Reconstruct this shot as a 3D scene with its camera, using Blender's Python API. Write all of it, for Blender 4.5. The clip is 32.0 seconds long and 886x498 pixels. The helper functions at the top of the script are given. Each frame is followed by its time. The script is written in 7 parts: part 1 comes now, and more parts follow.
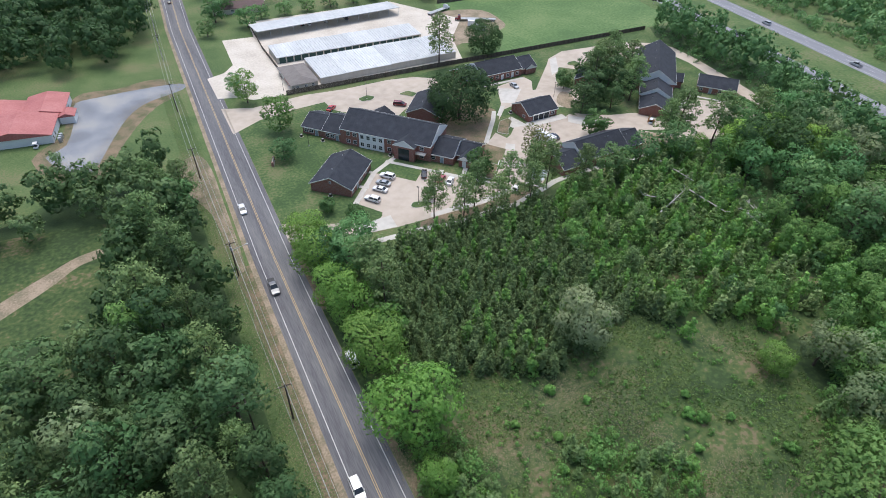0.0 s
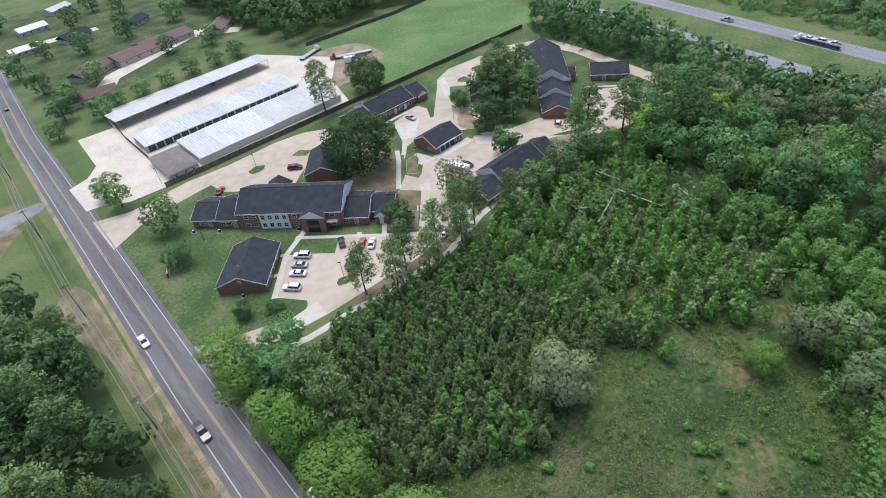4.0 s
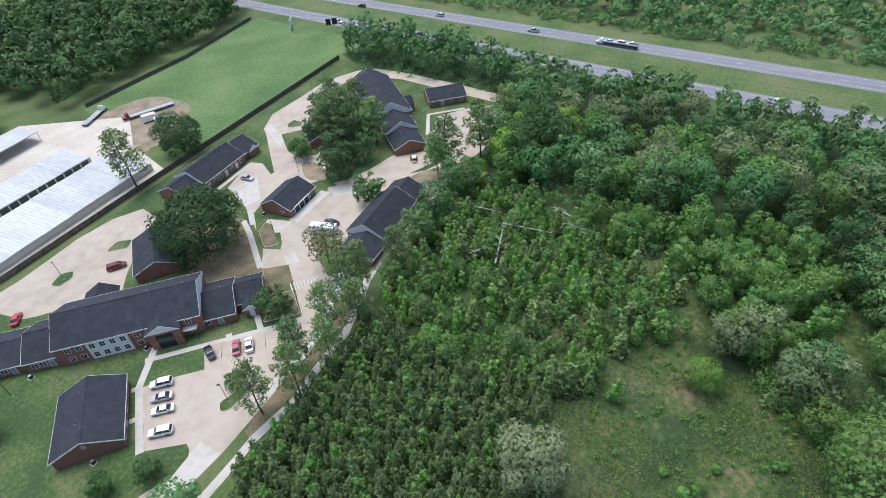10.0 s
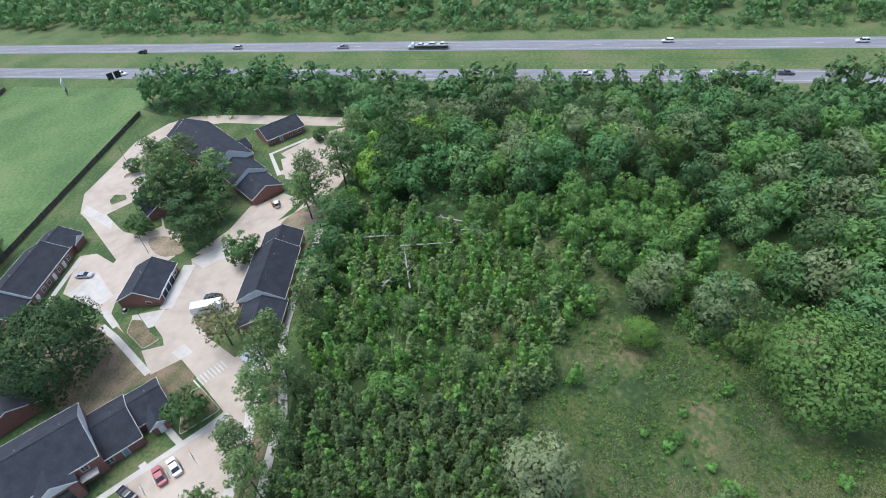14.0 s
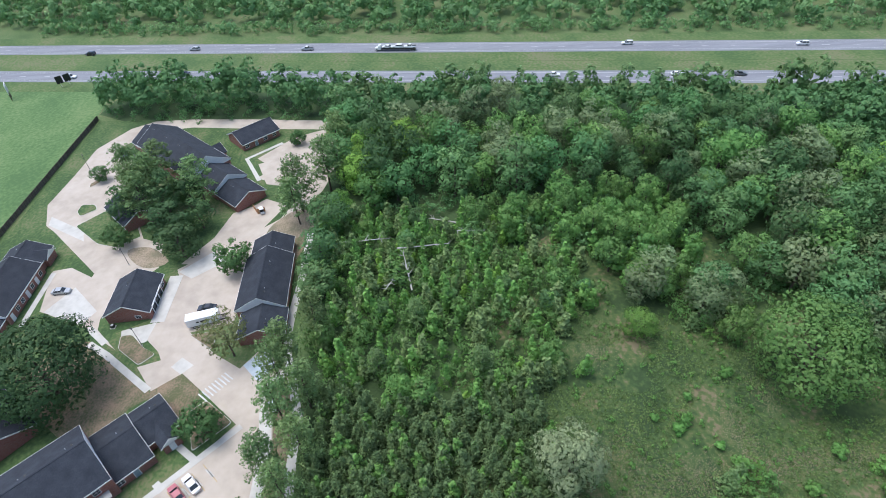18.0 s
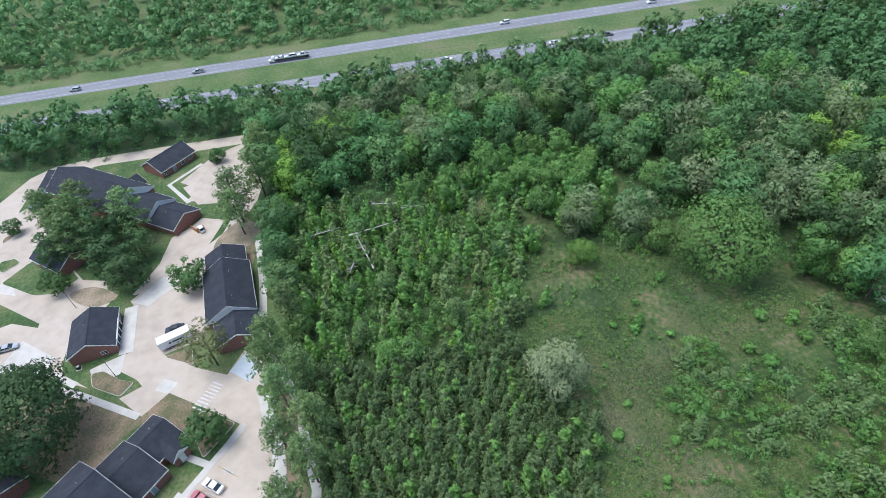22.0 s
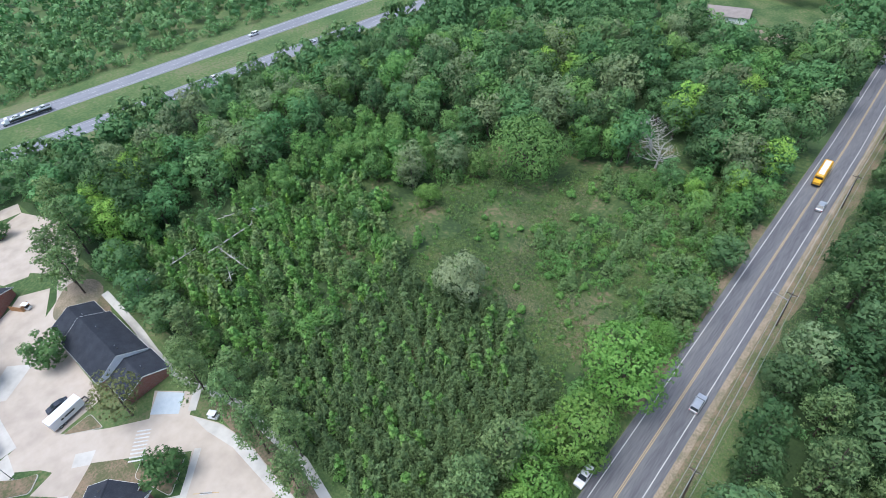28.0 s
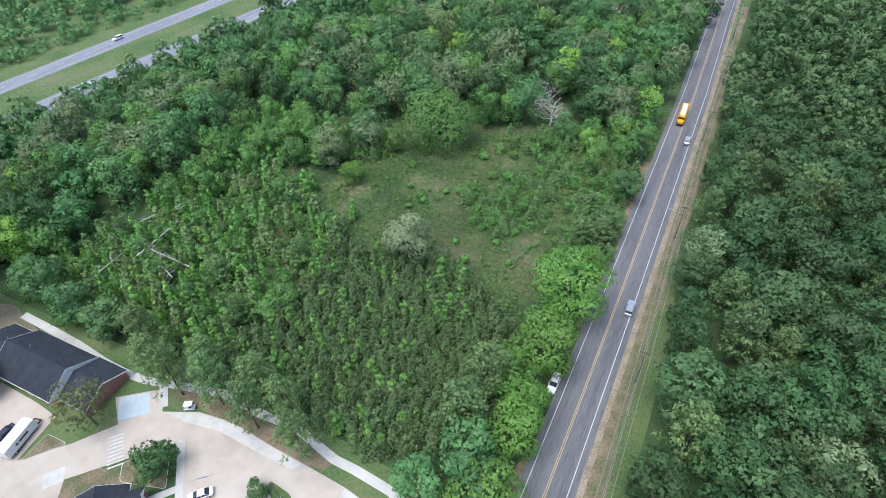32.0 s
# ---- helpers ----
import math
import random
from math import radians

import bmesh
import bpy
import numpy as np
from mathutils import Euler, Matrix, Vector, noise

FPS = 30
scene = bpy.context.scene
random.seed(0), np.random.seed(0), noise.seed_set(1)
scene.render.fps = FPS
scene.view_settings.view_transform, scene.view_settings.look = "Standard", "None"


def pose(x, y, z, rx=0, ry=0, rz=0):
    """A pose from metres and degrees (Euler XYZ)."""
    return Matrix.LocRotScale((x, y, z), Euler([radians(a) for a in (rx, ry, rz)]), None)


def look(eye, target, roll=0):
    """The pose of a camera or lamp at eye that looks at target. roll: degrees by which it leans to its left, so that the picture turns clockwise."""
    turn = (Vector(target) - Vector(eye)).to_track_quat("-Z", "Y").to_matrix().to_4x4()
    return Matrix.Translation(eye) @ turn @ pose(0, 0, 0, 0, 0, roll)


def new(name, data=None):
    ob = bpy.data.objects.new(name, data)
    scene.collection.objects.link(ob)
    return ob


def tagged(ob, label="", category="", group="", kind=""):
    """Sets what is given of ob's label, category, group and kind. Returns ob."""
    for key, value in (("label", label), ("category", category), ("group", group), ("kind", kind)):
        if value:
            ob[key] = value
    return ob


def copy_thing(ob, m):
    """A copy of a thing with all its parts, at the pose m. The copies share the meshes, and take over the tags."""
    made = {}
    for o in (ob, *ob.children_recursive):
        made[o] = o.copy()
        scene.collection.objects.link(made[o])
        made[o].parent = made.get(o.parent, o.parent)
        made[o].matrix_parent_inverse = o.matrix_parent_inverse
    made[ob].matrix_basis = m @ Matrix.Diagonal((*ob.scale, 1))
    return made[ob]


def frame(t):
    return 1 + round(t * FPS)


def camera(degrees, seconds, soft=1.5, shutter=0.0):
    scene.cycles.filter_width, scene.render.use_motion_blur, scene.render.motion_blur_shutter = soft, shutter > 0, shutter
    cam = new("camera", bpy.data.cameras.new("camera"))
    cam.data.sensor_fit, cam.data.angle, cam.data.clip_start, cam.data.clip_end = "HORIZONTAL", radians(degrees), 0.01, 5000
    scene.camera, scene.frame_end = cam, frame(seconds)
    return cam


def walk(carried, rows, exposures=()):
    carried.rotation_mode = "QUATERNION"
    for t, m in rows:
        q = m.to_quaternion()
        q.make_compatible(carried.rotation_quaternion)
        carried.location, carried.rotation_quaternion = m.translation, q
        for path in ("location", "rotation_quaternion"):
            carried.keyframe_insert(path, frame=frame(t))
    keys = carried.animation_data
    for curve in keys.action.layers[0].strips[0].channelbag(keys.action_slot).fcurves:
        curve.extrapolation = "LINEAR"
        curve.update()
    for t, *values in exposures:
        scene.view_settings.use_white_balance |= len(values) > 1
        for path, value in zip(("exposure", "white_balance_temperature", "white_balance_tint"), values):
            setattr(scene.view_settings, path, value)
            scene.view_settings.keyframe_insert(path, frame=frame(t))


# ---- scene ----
cam = camera(76.3, 32.0, soft=0.72)
PATH = [
    (0, (1.272, 3.626, 96.624), (2.01, 4.958, 95.329), 1.8),
    (0.5, (2.433, 5.906, 96.654), (3.171, 7.239, 95.358), 1.8),
    (1, (3.666, 8.207, 96.717), (4.404, 9.54, 95.422), 1.8),
    (1.5, (5.014, 10.584, 96.78), (5.752, 11.917, 95.484), 1.8),
    (2, (6.385, 12.899, 96.849), (7.125, 14.233, 95.555), 1.9),
    (2.5, (7.347, 15.028, 96.912), (8.087, 16.362, 95.619), 1.8),
    (3, (8.59, 17.197, 96.981), (9.33, 18.532, 95.689), 1.7),
    (3.5, (10.245, 19.206, 97.023), (11.053, 20.505, 95.734), -0.0),
    (4, (11.852, 21.057, 97.052), (12.807, 22.269, 95.779), -7.2),
    (4.5, (13.374, 22.845, 97.106), (14.441, 23.967, 95.84), -8.3),
    (6.5, (19.889, 30.578, 97.963), (21.08, 31.535, 96.672), -1.3),
    (7, (20.709, 32.506, 98.001), (21.902, 33.46, 96.71), -1.4),
    (7.5, (20.919, 34.462, 97.965), (22.126, 35.398, 96.674), -2.5),
    (8, (20.726, 36.575, 97.881), (21.95, 37.491, 96.592), -3.1),
    (8.5, (20.362, 38.967, 97.77), (21.609, 39.852, 96.482), -3.5),
    (9, (20.006, 41.55, 97.613), (21.282, 42.396, 96.326), -4.1),
    (9.5, (19.68, 44.278, 97.417), (20.985, 45.076, 96.129), -4.6),
    (10, (19.294, 46.867, 97.309), (20.63, 47.616, 96.023), -5.2),
    (10.5, (19.086, 49.374, 97.295), (20.452, 50.066, 96.008), -5.5),
    (11, (18.932, 51.754, 97.442), (20.327, 52.379, 96.153), -6.6),
    (11.5, (18.94, 54.054, 97.673), (20.361, 54.606, 96.379), -7.5),
    (12, (19.057, 56.443, 97.958), (20.504, 56.913, 96.661), -7.7),
    (12.5, (19.293, 58.951, 98.281), (20.762, 59.336, 96.979), -8.0),
    (13, (19.743, 61.534, 98.6), (21.226, 61.843, 97.295), -7.8),
    (13.5, (20.385, 64.14, 98.887), (21.879, 64.377, 97.578), -7.4),
    (14, (21.005, 66.664, 99.158), (22.505, 66.842, 97.847), -6.8),
    (14.5, (21.676, 69.035, 99.432), (23.181, 69.157, 98.12), -6.6),
    (16.5, (22.517, 77.426, 101.619), (24.016, 77.419, 100.295), -4.2),
    (17, (22.04, 78.766, 101.767), (23.538, 78.751, 100.441), -3.9),
    (17.5, (21.163, 79.684, 101.793), (22.659, 79.665, 100.465), -3.8),
    (18, (20.007, 80.488, 101.798), (21.503, 80.466, 100.471), -3.8),
    (18.5, (18.637, 81.395, 101.787), (20.134, 81.371, 100.461), -3.8),
    (19, (17.087, 82.66, 101.767), (18.575, 82.541, 100.436), -4.0),
    (19.5, (15.599, 84.407, 101.856), (17.071, 84.186, 100.52), -4.1),
    (20, (14.076, 86.375, 102.037), (15.548, 86.146, 100.703), -4.0),
    (20.5, (12.556, 88.367, 102.273), (14.028, 88.136, 100.939), -4.0),
    (21, (11.093, 90.36, 102.519), (12.566, 90.128, 101.186), -4.0),
    (21.5, (9.789, 92.448, 102.731), (11.25, 92.157, 101.397), -4.4),
    (22, (8.519, 94.695, 102.881), (9.968, 94.344, 101.547), -6.9),
    (22.5, (7.322, 97.021, 102.999), (8.765, 96.649, 101.665), -6.0),
    (23, (6.177, 99.38, 103.164), (7.612, 98.984, 101.829), -4.8),
    (23.5, (5.286, 101.673, 103.261), (6.702, 101.219, 101.923), -5.7),
    (24, (4.672, 104.033, 103.268), (6.067, 103.519, 101.931), -7.0),
    (24.5, (4.186, 106.585, 103.216), (5.553, 106.006, 101.876), -7.3),
    (25, (3.694, 109.189, 103.089), (5.028, 108.541, 101.747), -7.2),
    (25.5, (3.124, 111.852, 102.955), (4.421, 111.137, 101.611), -7.2),
    (26, (2.456, 114.661, 102.983), (3.707, 113.884, 101.63), -7.8),
    (26.5, (2.453, 117.52, 103.016), (3.671, 116.68, 101.669), -7.2),
    (28.5, (4.187, 129.289, 104.653), (5.183, 128.224, 103.284), -6.0),
    (29, (4.848, 131.964, 104.719), (5.796, 130.862, 103.346), -5.6),
    (29.5, (5.35, 134.584, 104.709), (6.26, 133.451, 103.335), -4.9),
    (30, (5.977, 137.094, 104.603), (6.842, 135.929, 103.227), -4.9),
    (30.5, (6.754, 139.748, 104.492), (7.573, 138.551, 103.115), -5.2),
    (31, (7.704, 142.28, 104.387), (8.481, 141.056, 103.009), -4.9),
    (31.5, (8.528, 144.779, 104.435), (9.259, 143.53, 103.055), -3.6),
    (32, (9.214, 147.033, 104.539), (9.914, 145.77, 103.155), -3.0),
]
EXPOSURES = ((0.0, 0.74, 6400, 10), (4.0, 0.74, 6400, 10), (9.0, 0.76, 6300, 10), (14.0, 0.85, 6150, 9), (25.0, 0.93, 5950, 8), (32.0, 1.03, 5950, 8))
walk(cam, [(t, look(eye, target, roll)) for t, eye, target, roll in PATH], exposures=EXPOSURES)

# ---- light: hazy, thinly overcast midday ----
SUN_ELEVATION, SUN_AZIMUTH = 72.0, 20.0
world = bpy.data.worlds.new("sky")
scene.world = world
world.use_nodes = True
sky = world.node_tree.nodes.new("ShaderNodeTexSky")
sky.sky_type = "NISHITA"
sky.sun_disc = False
sky.sun_elevation, sky.sun_rotation = radians(SUN_ELEVATION), radians(SUN_AZIMUTH)
sky.air_density, sky.dust_density = 1.0, 2.5
background = world.node_tree.nodes["Background"]
world.node_tree.links.new(sky.outputs[0], background.inputs["Color"])
background.inputs["Strength"].default_value = 0.12
sun = new("sun", bpy.data.lights.new("sun", "SUN"))
sun.data.energy, sun.data.angle, sun.data.color = 1.5, radians(45), (1.0, 0.975, 0.94)
sun.matrix_basis = look((0, 0, 200), (-200 * math.sin(radians(SUN_AZIMUTH)) / math.tan(radians(SUN_ELEVATION)), -200 * math.cos(radians(SUN_AZIMUTH)) / math.tan(radians(SUN_ELEVATION)), 0))


from mathutils import geometry

# ---- materials ----
def material(name, colours, scale=1.0, rough=0.8, metal=0.0, bump=0.0, fine=None, spread=0.0, island=0.0, translucent=0.0, stretch=(1, 1, 1), coat=0.0, band=(0.36, 0.64), tint=0.02):
    """Two colours mixed by a coarse and a fine noise at real size; spread: brightness differing from object to object; island: from piece to piece."""
    m = bpy.data.materials.new(name)
    m.use_nodes = True
    tree = m.node_tree
    n, link = tree.nodes, tree.links.new
    b = n["Principled BSDF"]
    b.inputs["Roughness"].default_value, b.inputs["Metallic"].default_value = rough, metal
    b.inputs["Coat Weight"].default_value = coat
    where = n.new("ShaderNodeTexCoord")
    mapping = n.new("ShaderNodeMapping")
    mapping.inputs["Scale"].default_value = stretch
    geo = n.new("ShaderNodeNewGeometry")
    link(geo.outputs["Position"], mapping.inputs["Vector"])
    coarse, detail = n.new("ShaderNodeTexNoise"), n.new("ShaderNodeTexNoise")
    coarse.inputs["Scale"].default_value, detail.inputs["Scale"].default_value = scale, fine or scale * 9
    coarse.inputs["Detail"].default_value, detail.inputs["Detail"].default_value = 4, 3
    link(mapping.outputs[0], coarse.inputs["Vector"])
    link(mapping.outputs[0], detail.inputs["Vector"])
    both = n.new("ShaderNodeMath")
    both.operation = "MULTIPLY_ADD"
    both.inputs[1].default_value = 0.45
    link(detail.outputs[0], both.inputs[0])
    half = n.new("ShaderNodeMath")
    half.operation = "MULTIPLY"
    half.inputs[1].default_value = 0.55
    link(coarse.outputs[0], half.inputs[0])
    link(half.outputs[0], both.inputs[2])
    ramp = n.new("ShaderNodeValToRGB")
    ramp.color_ramp.elements[0].position, ramp.color_ramp.elements[1].position = band
    ramp.color_ramp.elements[0].color, ramp.color_ramp.elements[-1].color = (*colours[0], 1), (*colours[-1], 1)
    for k, c in enumerate(colours[1:-1]):
        e = ramp.color_ramp.elements.new(band[0] + (band[1] - band[0]) * (k + 1) / (len(colours) - 1))
        e.color = (*c, 1)
    link(both.outputs[0], ramp.inputs[0])
    colour = ramp.outputs[0]
    for amount, source in ((spread, "object"), (island, "piece")):
        if amount:
            r = n.new("ShaderNodeObjectInfo").outputs["Random"] if source == "object" else geo.outputs["Random Per Island"]
            value = n.new("ShaderNodeMapRange")
            value.inputs["To Min"].default_value, value.inputs["To Max"].default_value = 1 - amount, 1 + amount
            link(r, value.inputs["Value"])
            hsv = n.new("ShaderNodeHueSaturation")
            link(value.outputs[0], hsv.inputs["Value"])
            hue = n.new("ShaderNodeMapRange")
            hue.inputs["To Min"].default_value, hue.inputs["To Max"].default_value = 0.5 - 0.8 * tint * amount, 0.5 + 0.2 * tint * amount
            other = n.new("ShaderNodeMath")
            other.operation = "FRACT"
            shifted = n.new("ShaderNodeMath")
            shifted.operation = "MULTIPLY"
            shifted.inputs[1].default_value = 7.31
            link(r, shifted.inputs[0])
            link(shifted.outputs[0], other.inputs[0])
            link(other.outputs[0], hue.inputs["Value"])
            link(hue.outputs[0], hsv.inputs["Hue"])
            link(colour, hsv.inputs["Color"])
            colour = hsv.outputs[0]
    link(colour, b.inputs["Base Color"])
    if bump:
        bm_ = n.new("ShaderNodeBump")
        bm_.inputs["Strength"].default_value, bm_.inputs["Distance"].default_value = bump, 0.05
        link(detail.outputs[0], bm_.inputs["Height"])
        link(bm_.outputs[0], b.inputs["Normal"])
    if translucent:
        t = n.new("ShaderNodeBsdfTranslucent")
        link(colour, t.inputs["Color"])
        mix = n.new("ShaderNodeMixShader")
        mix.inputs[0].default_value = translucent
        link(b.outputs[0], mix.inputs[1])
        link(t.outputs[0], mix.inputs[2])
        link(mix.outputs[0], n["Material Output"].inputs["Surface"])
    return m


def brick_material(name, a, c, mortar):
    m = material(name, (a, c), 0.6)
    n, link = m.node_tree.nodes, m.node_tree.links.new
    brick = n.new("ShaderNodeTexBrick")
    brick.inputs["Color1"].default_value, brick.inputs["Color2"].default_value, brick.inputs["Mortar"].default_value = (*a, 1), (*c, 1), (*mortar, 1)
    brick.inputs["Scale"].default_value, brick.inputs["Mortar Size"].default_value = 1.0, 0.012
    brick.inputs["Brick Width"].default_value, brick.inputs["Row Height"].default_value = 0.22, 0.075
    co = n.new("ShaderNodeTexCoord")
    split = n.new("ShaderNodeSeparateXYZ")
    join = n.new("ShaderNodeCombineXYZ")
    add = n.new("ShaderNodeMath")
    link(co.outputs["Object"], split.inputs[0])
    link(split.outputs[0], add.inputs[0])
    link(split.outputs[1], add.inputs[1])
    link(add.outputs[0], join.inputs[0])
    link(split.outputs[2], join.inputs[1])
    link(join.outputs[0], brick.inputs["Vector"])
    mix = n.new("ShaderNodeMix")
    mix.data_type = "RGBA"
    mix.blend_type = "MULTIPLY"
    mix.inputs["Factor"].default_value = 0.5
    link(brick.outputs[0], mix.inputs["A"])
    link(n["Color Ramp"].outputs[0], mix.inputs["B"])
    gain = n.new("ShaderNodeBrightContrast")
    link(brick.outputs[0], gain.inputs[0])
    link(gain.outputs[0], n["Principled BSDF"].inputs["Base Color"])
    return m


GRASS = material("wild_grass", ((0.06, 0.105, 0.032), (0.082, 0.132, 0.042), (0.105, 0.148, 0.052), (0.15, 0.155, 0.072)), 0.06, 0.95, bump=0.6, fine=1.7, band=(0.41, 0.6))
LAWN = material("mown_lawn", ((0.04, 0.08, 0.024), (0.057, 0.105, 0.031), (0.082, 0.128, 0.042), (0.135, 0.145, 0.066)), 0.09, 0.95, bump=0.5, fine=1.2, band=(0.41, 0.6))
VERGE = material("highway_verge_grass", ((0.058, 0.108, 0.031), (0.08, 0.132, 0.039), (0.104, 0.147, 0.048), (0.145, 0.155, 0.074)), 0.05, 0.95, fine=0.8, band=(0.41, 0.6))
FIELD = material("pasture_grass", ((0.07, 0.135, 0.044), (0.1, 0.178, 0.058), (0.145, 0.21, 0.08)), 0.04, 0.95, bump=0.5, fine=0.8, band=(0.41, 0.6))
MEADOW = material("meadow_grass", ((0.028, 0.054, 0.016), (0.041, 0.076, 0.021), (0.058, 0.096, 0.027), (0.084, 0.108, 0.036), (0.155, 0.13, 0.074)), 0.085, 0.95, bump=0.8, fine=0.9, band=(0.42, 0.62))
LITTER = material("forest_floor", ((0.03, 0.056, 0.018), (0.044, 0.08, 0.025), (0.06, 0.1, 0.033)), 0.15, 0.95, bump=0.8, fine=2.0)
DIRT = material("bare_dirt", ((0.17, 0.155, 0.1), (0.26, 0.21, 0.145), (0.34, 0.27, 0.2)), 0.2, 0.95, bump=0.6, fine=2.2, band=(0.41, 0.6))
STRAW = material("dry_mulched_soil", ((0.1, 0.11, 0.05), (0.17, 0.14, 0.085), (0.25, 0.18, 0.12)), 0.22, 0.95, bump=0.6, fine=2.2, band=(0.41, 0.6))
GRAVEL = material("grey_gravel", ((0.16, 0.17, 0.19), (0.24, 0.26, 0.29), (0.34, 0.33, 0.31)), 0.08, 0.95, bump=0.6, fine=3.0, band=(0.41, 0.6))
ASPHALT = material("worn_asphalt", ((0.085, 0.085, 0.095), (0.13, 0.13, 0.14), (0.175, 0.172, 0.172)), 0.35, 0.85, bump=0.2, fine=6, stretch=(1, 0.06, 1))
HIGHWAY = material("highway_asphalt", ((0.17, 0.175, 0.2), (0.21, 0.215, 0.24), (0.25, 0.255, 0.28)), 0.3, 0.85, fine=4, stretch=(1, 0.08, 1))
CONCRETE = material("tan_concrete", ((0.375, 0.32, 0.265), (0.45, 0.385, 0.32), (0.5, 0.44, 0.375)), 0.06, 0.85, fine=0.3)
CONCRETE_NEW = material("pale_new_concrete", ((0.42, 0.4, 0.365), (0.49, 0.47, 0.43), (0.54, 0.52, 0.48)), 0.12, 0.8, fine=0.6)
CONCRETE_OLD = material("grey_storage_concrete", ((0.45, 0.4, 0.34), (0.55, 0.5, 0.43), (0.62, 0.575, 0.51)), 0.1, 0.85, bump=0.1, fine=1.2)
PAINT_WHITE = material("white_road_paint", ((0.42, 0.42, 0.41), (0.6, 0.6, 0.58)), 0.7, 0.7)
PAINT_YELLOW = material("yellow_road_paint", ((0.4, 0.29, 0.14), (0.5, 0.38, 0.2)), 1.5, 0.7)
PAINT_BLUE = material("faded_blue_paint", ((0.4, 0.46, 0.5), (0.48, 0.53, 0.56)), 1.0, 0.75)
SHINGLE = material("charcoal_shingles", ((0.015, 0.019, 0.028), (0.023, 0.028, 0.039), (0.034, 0.04, 0.052)), 0.5, 0.9, bump=0.5, fine=5.0, spread=0.1)
SHINGLE_BROWN = material("brown_shingles", ((0.11, 0.075, 0.07), (0.15, 0.105, 0.1)), 0.5, 0.9, bump=0.4, fine=5.0, spread=0.15)
BRICK = brick_material("red_brick", (0.23, 0.075, 0.055), (0.3, 0.11, 0.085), (0.3, 0.2, 0.17))
WHITE = material("white_siding", ((0.72, 0.73, 0.74), (0.82, 0.83, 0.83)), 1.2, 0.6, stretch=(0.3, 0.3, 6))
TRIM = material("white_trim_paint", ((0.74, 0.74, 0.74), (0.84, 0.84, 0.83)), 2.0, 0.5)
DOOR_BLUE = material("grey_blue_door_paint", ((0.25, 0.32, 0.36), (0.3, 0.37, 0.41)), 2.0, 0.5)
METAL_ROOF = material("white_metal_roof", ((0.44, 0.46, 0.47), (0.52, 0.54, 0.55), (0.6, 0.615, 0.61)), 0.12, 0.5, 0.0, fine=1.0, stretch=(1, 0.3, 1), spread=0.14)
METAL_GREEN = material("dark_green_roller_door", ((0.01, 0.05, 0.045), (0.02, 0.075, 0.065)), 1.0, 0.5, stretch=(0.3, 0.3, 14))
METAL_RED = material("red_metal_roof", ((0.33, 0.095, 0.09), (0.4, 0.13, 0.12), (0.45, 0.18, 0.165)), 0.15, 0.55, fine=2.0)
METAL_GREY = material("galvanised_metal", ((0.36, 0.38, 0.4), (0.5, 0.52, 0.54)), 1.0, 0.45, 0.6)
BEIGE = material("beige_metal_wall", ((0.5, 0.46, 0.39), (0.58, 0.54, 0.47)), 0.6, 0.6, stretch=(1, 1, 0.2))
GLASS = material("dark_window_glass", ((0.02, 0.025, 0.03), (0.04, 0.05, 0.06)), 1.0, 0.08)
FENCE = material("weathered_fence_boards", ((0.075, 0.06, 0.048), (0.12, 0.1, 0.08), (0.17, 0.145, 0.12)), 1.2, 0.9, stretch=(1, 1, 0.3))
WOOD = material("pole_timber", ((0.06, 0.045, 0.035), (0.12, 0.095, 0.075)), 2.0, 0.9, stretch=(3, 3, 0.3))
CEDAR = material("new_cedar_boards", ((0.38, 0.2, 0.09), (0.48, 0.27, 0.13)), 2.0, 0.85)
DARK = material("black_paint", ((0.012, 0.012, 0.013), (0.025, 0.025, 0.027)), 2.0, 0.45)
RUBBER = material("tyre_rubber", ((0.012, 0.012, 0.012), (0.025, 0.025, 0.025)), 4.0, 0.85)
WIRE = material("bare_wire", ((0.3, 0.32, 0.31), (0.42, 0.44, 0.42)), 1.0, 0.4, 0.5)
BARK = material("grey_brown_bark", ((0.06, 0.045, 0.035), (0.13, 0.1, 0.08)), 3.0, 0.95, bump=0.6, stretch=(1, 1, 0.25))
BARK_PALE = material("bleached_dead_wood", ((0.38, 0.36, 0.34), (0.55, 0.53, 0.5)), 3.0, 0.9, bump=0.4)
RUST = material("rust_red_paint", ((0.2, 0.03, 0.025), (0.28, 0.05, 0.04)), 1.0, 0.4)


def leaves(name, colours, spread, scale=0.35):
    return material(name, colours, scale, 0.75, fine=2.2, spread=spread, island=0.16, translucent=0.3, tint=0.11)


LEAF_OAK = leaves("oak_leaves", ((0.084, 0.204, 0.07), (0.113, 0.256, 0.087), (0.149, 0.303, 0.11)), 0.3)
LEAF_DARK = leaves("water_oak_leaves", ((0.045, 0.112, 0.037), (0.06, 0.143, 0.046), (0.08, 0.173, 0.058)), 0.22)
LEAF_LIGHT = leaves("sweetgum_leaves", ((0.11, 0.252, 0.048), (0.15, 0.316, 0.061), (0.2, 0.38, 0.081)), 0.15)
LEAF_SMALL = leaves("glossy_ornamental_leaves", ((0.06, 0.15, 0.045), (0.08, 0.19, 0.056), (0.105, 0.225, 0.072)), 0.16)
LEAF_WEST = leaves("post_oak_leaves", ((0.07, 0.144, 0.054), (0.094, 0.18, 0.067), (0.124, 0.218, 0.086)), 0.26)
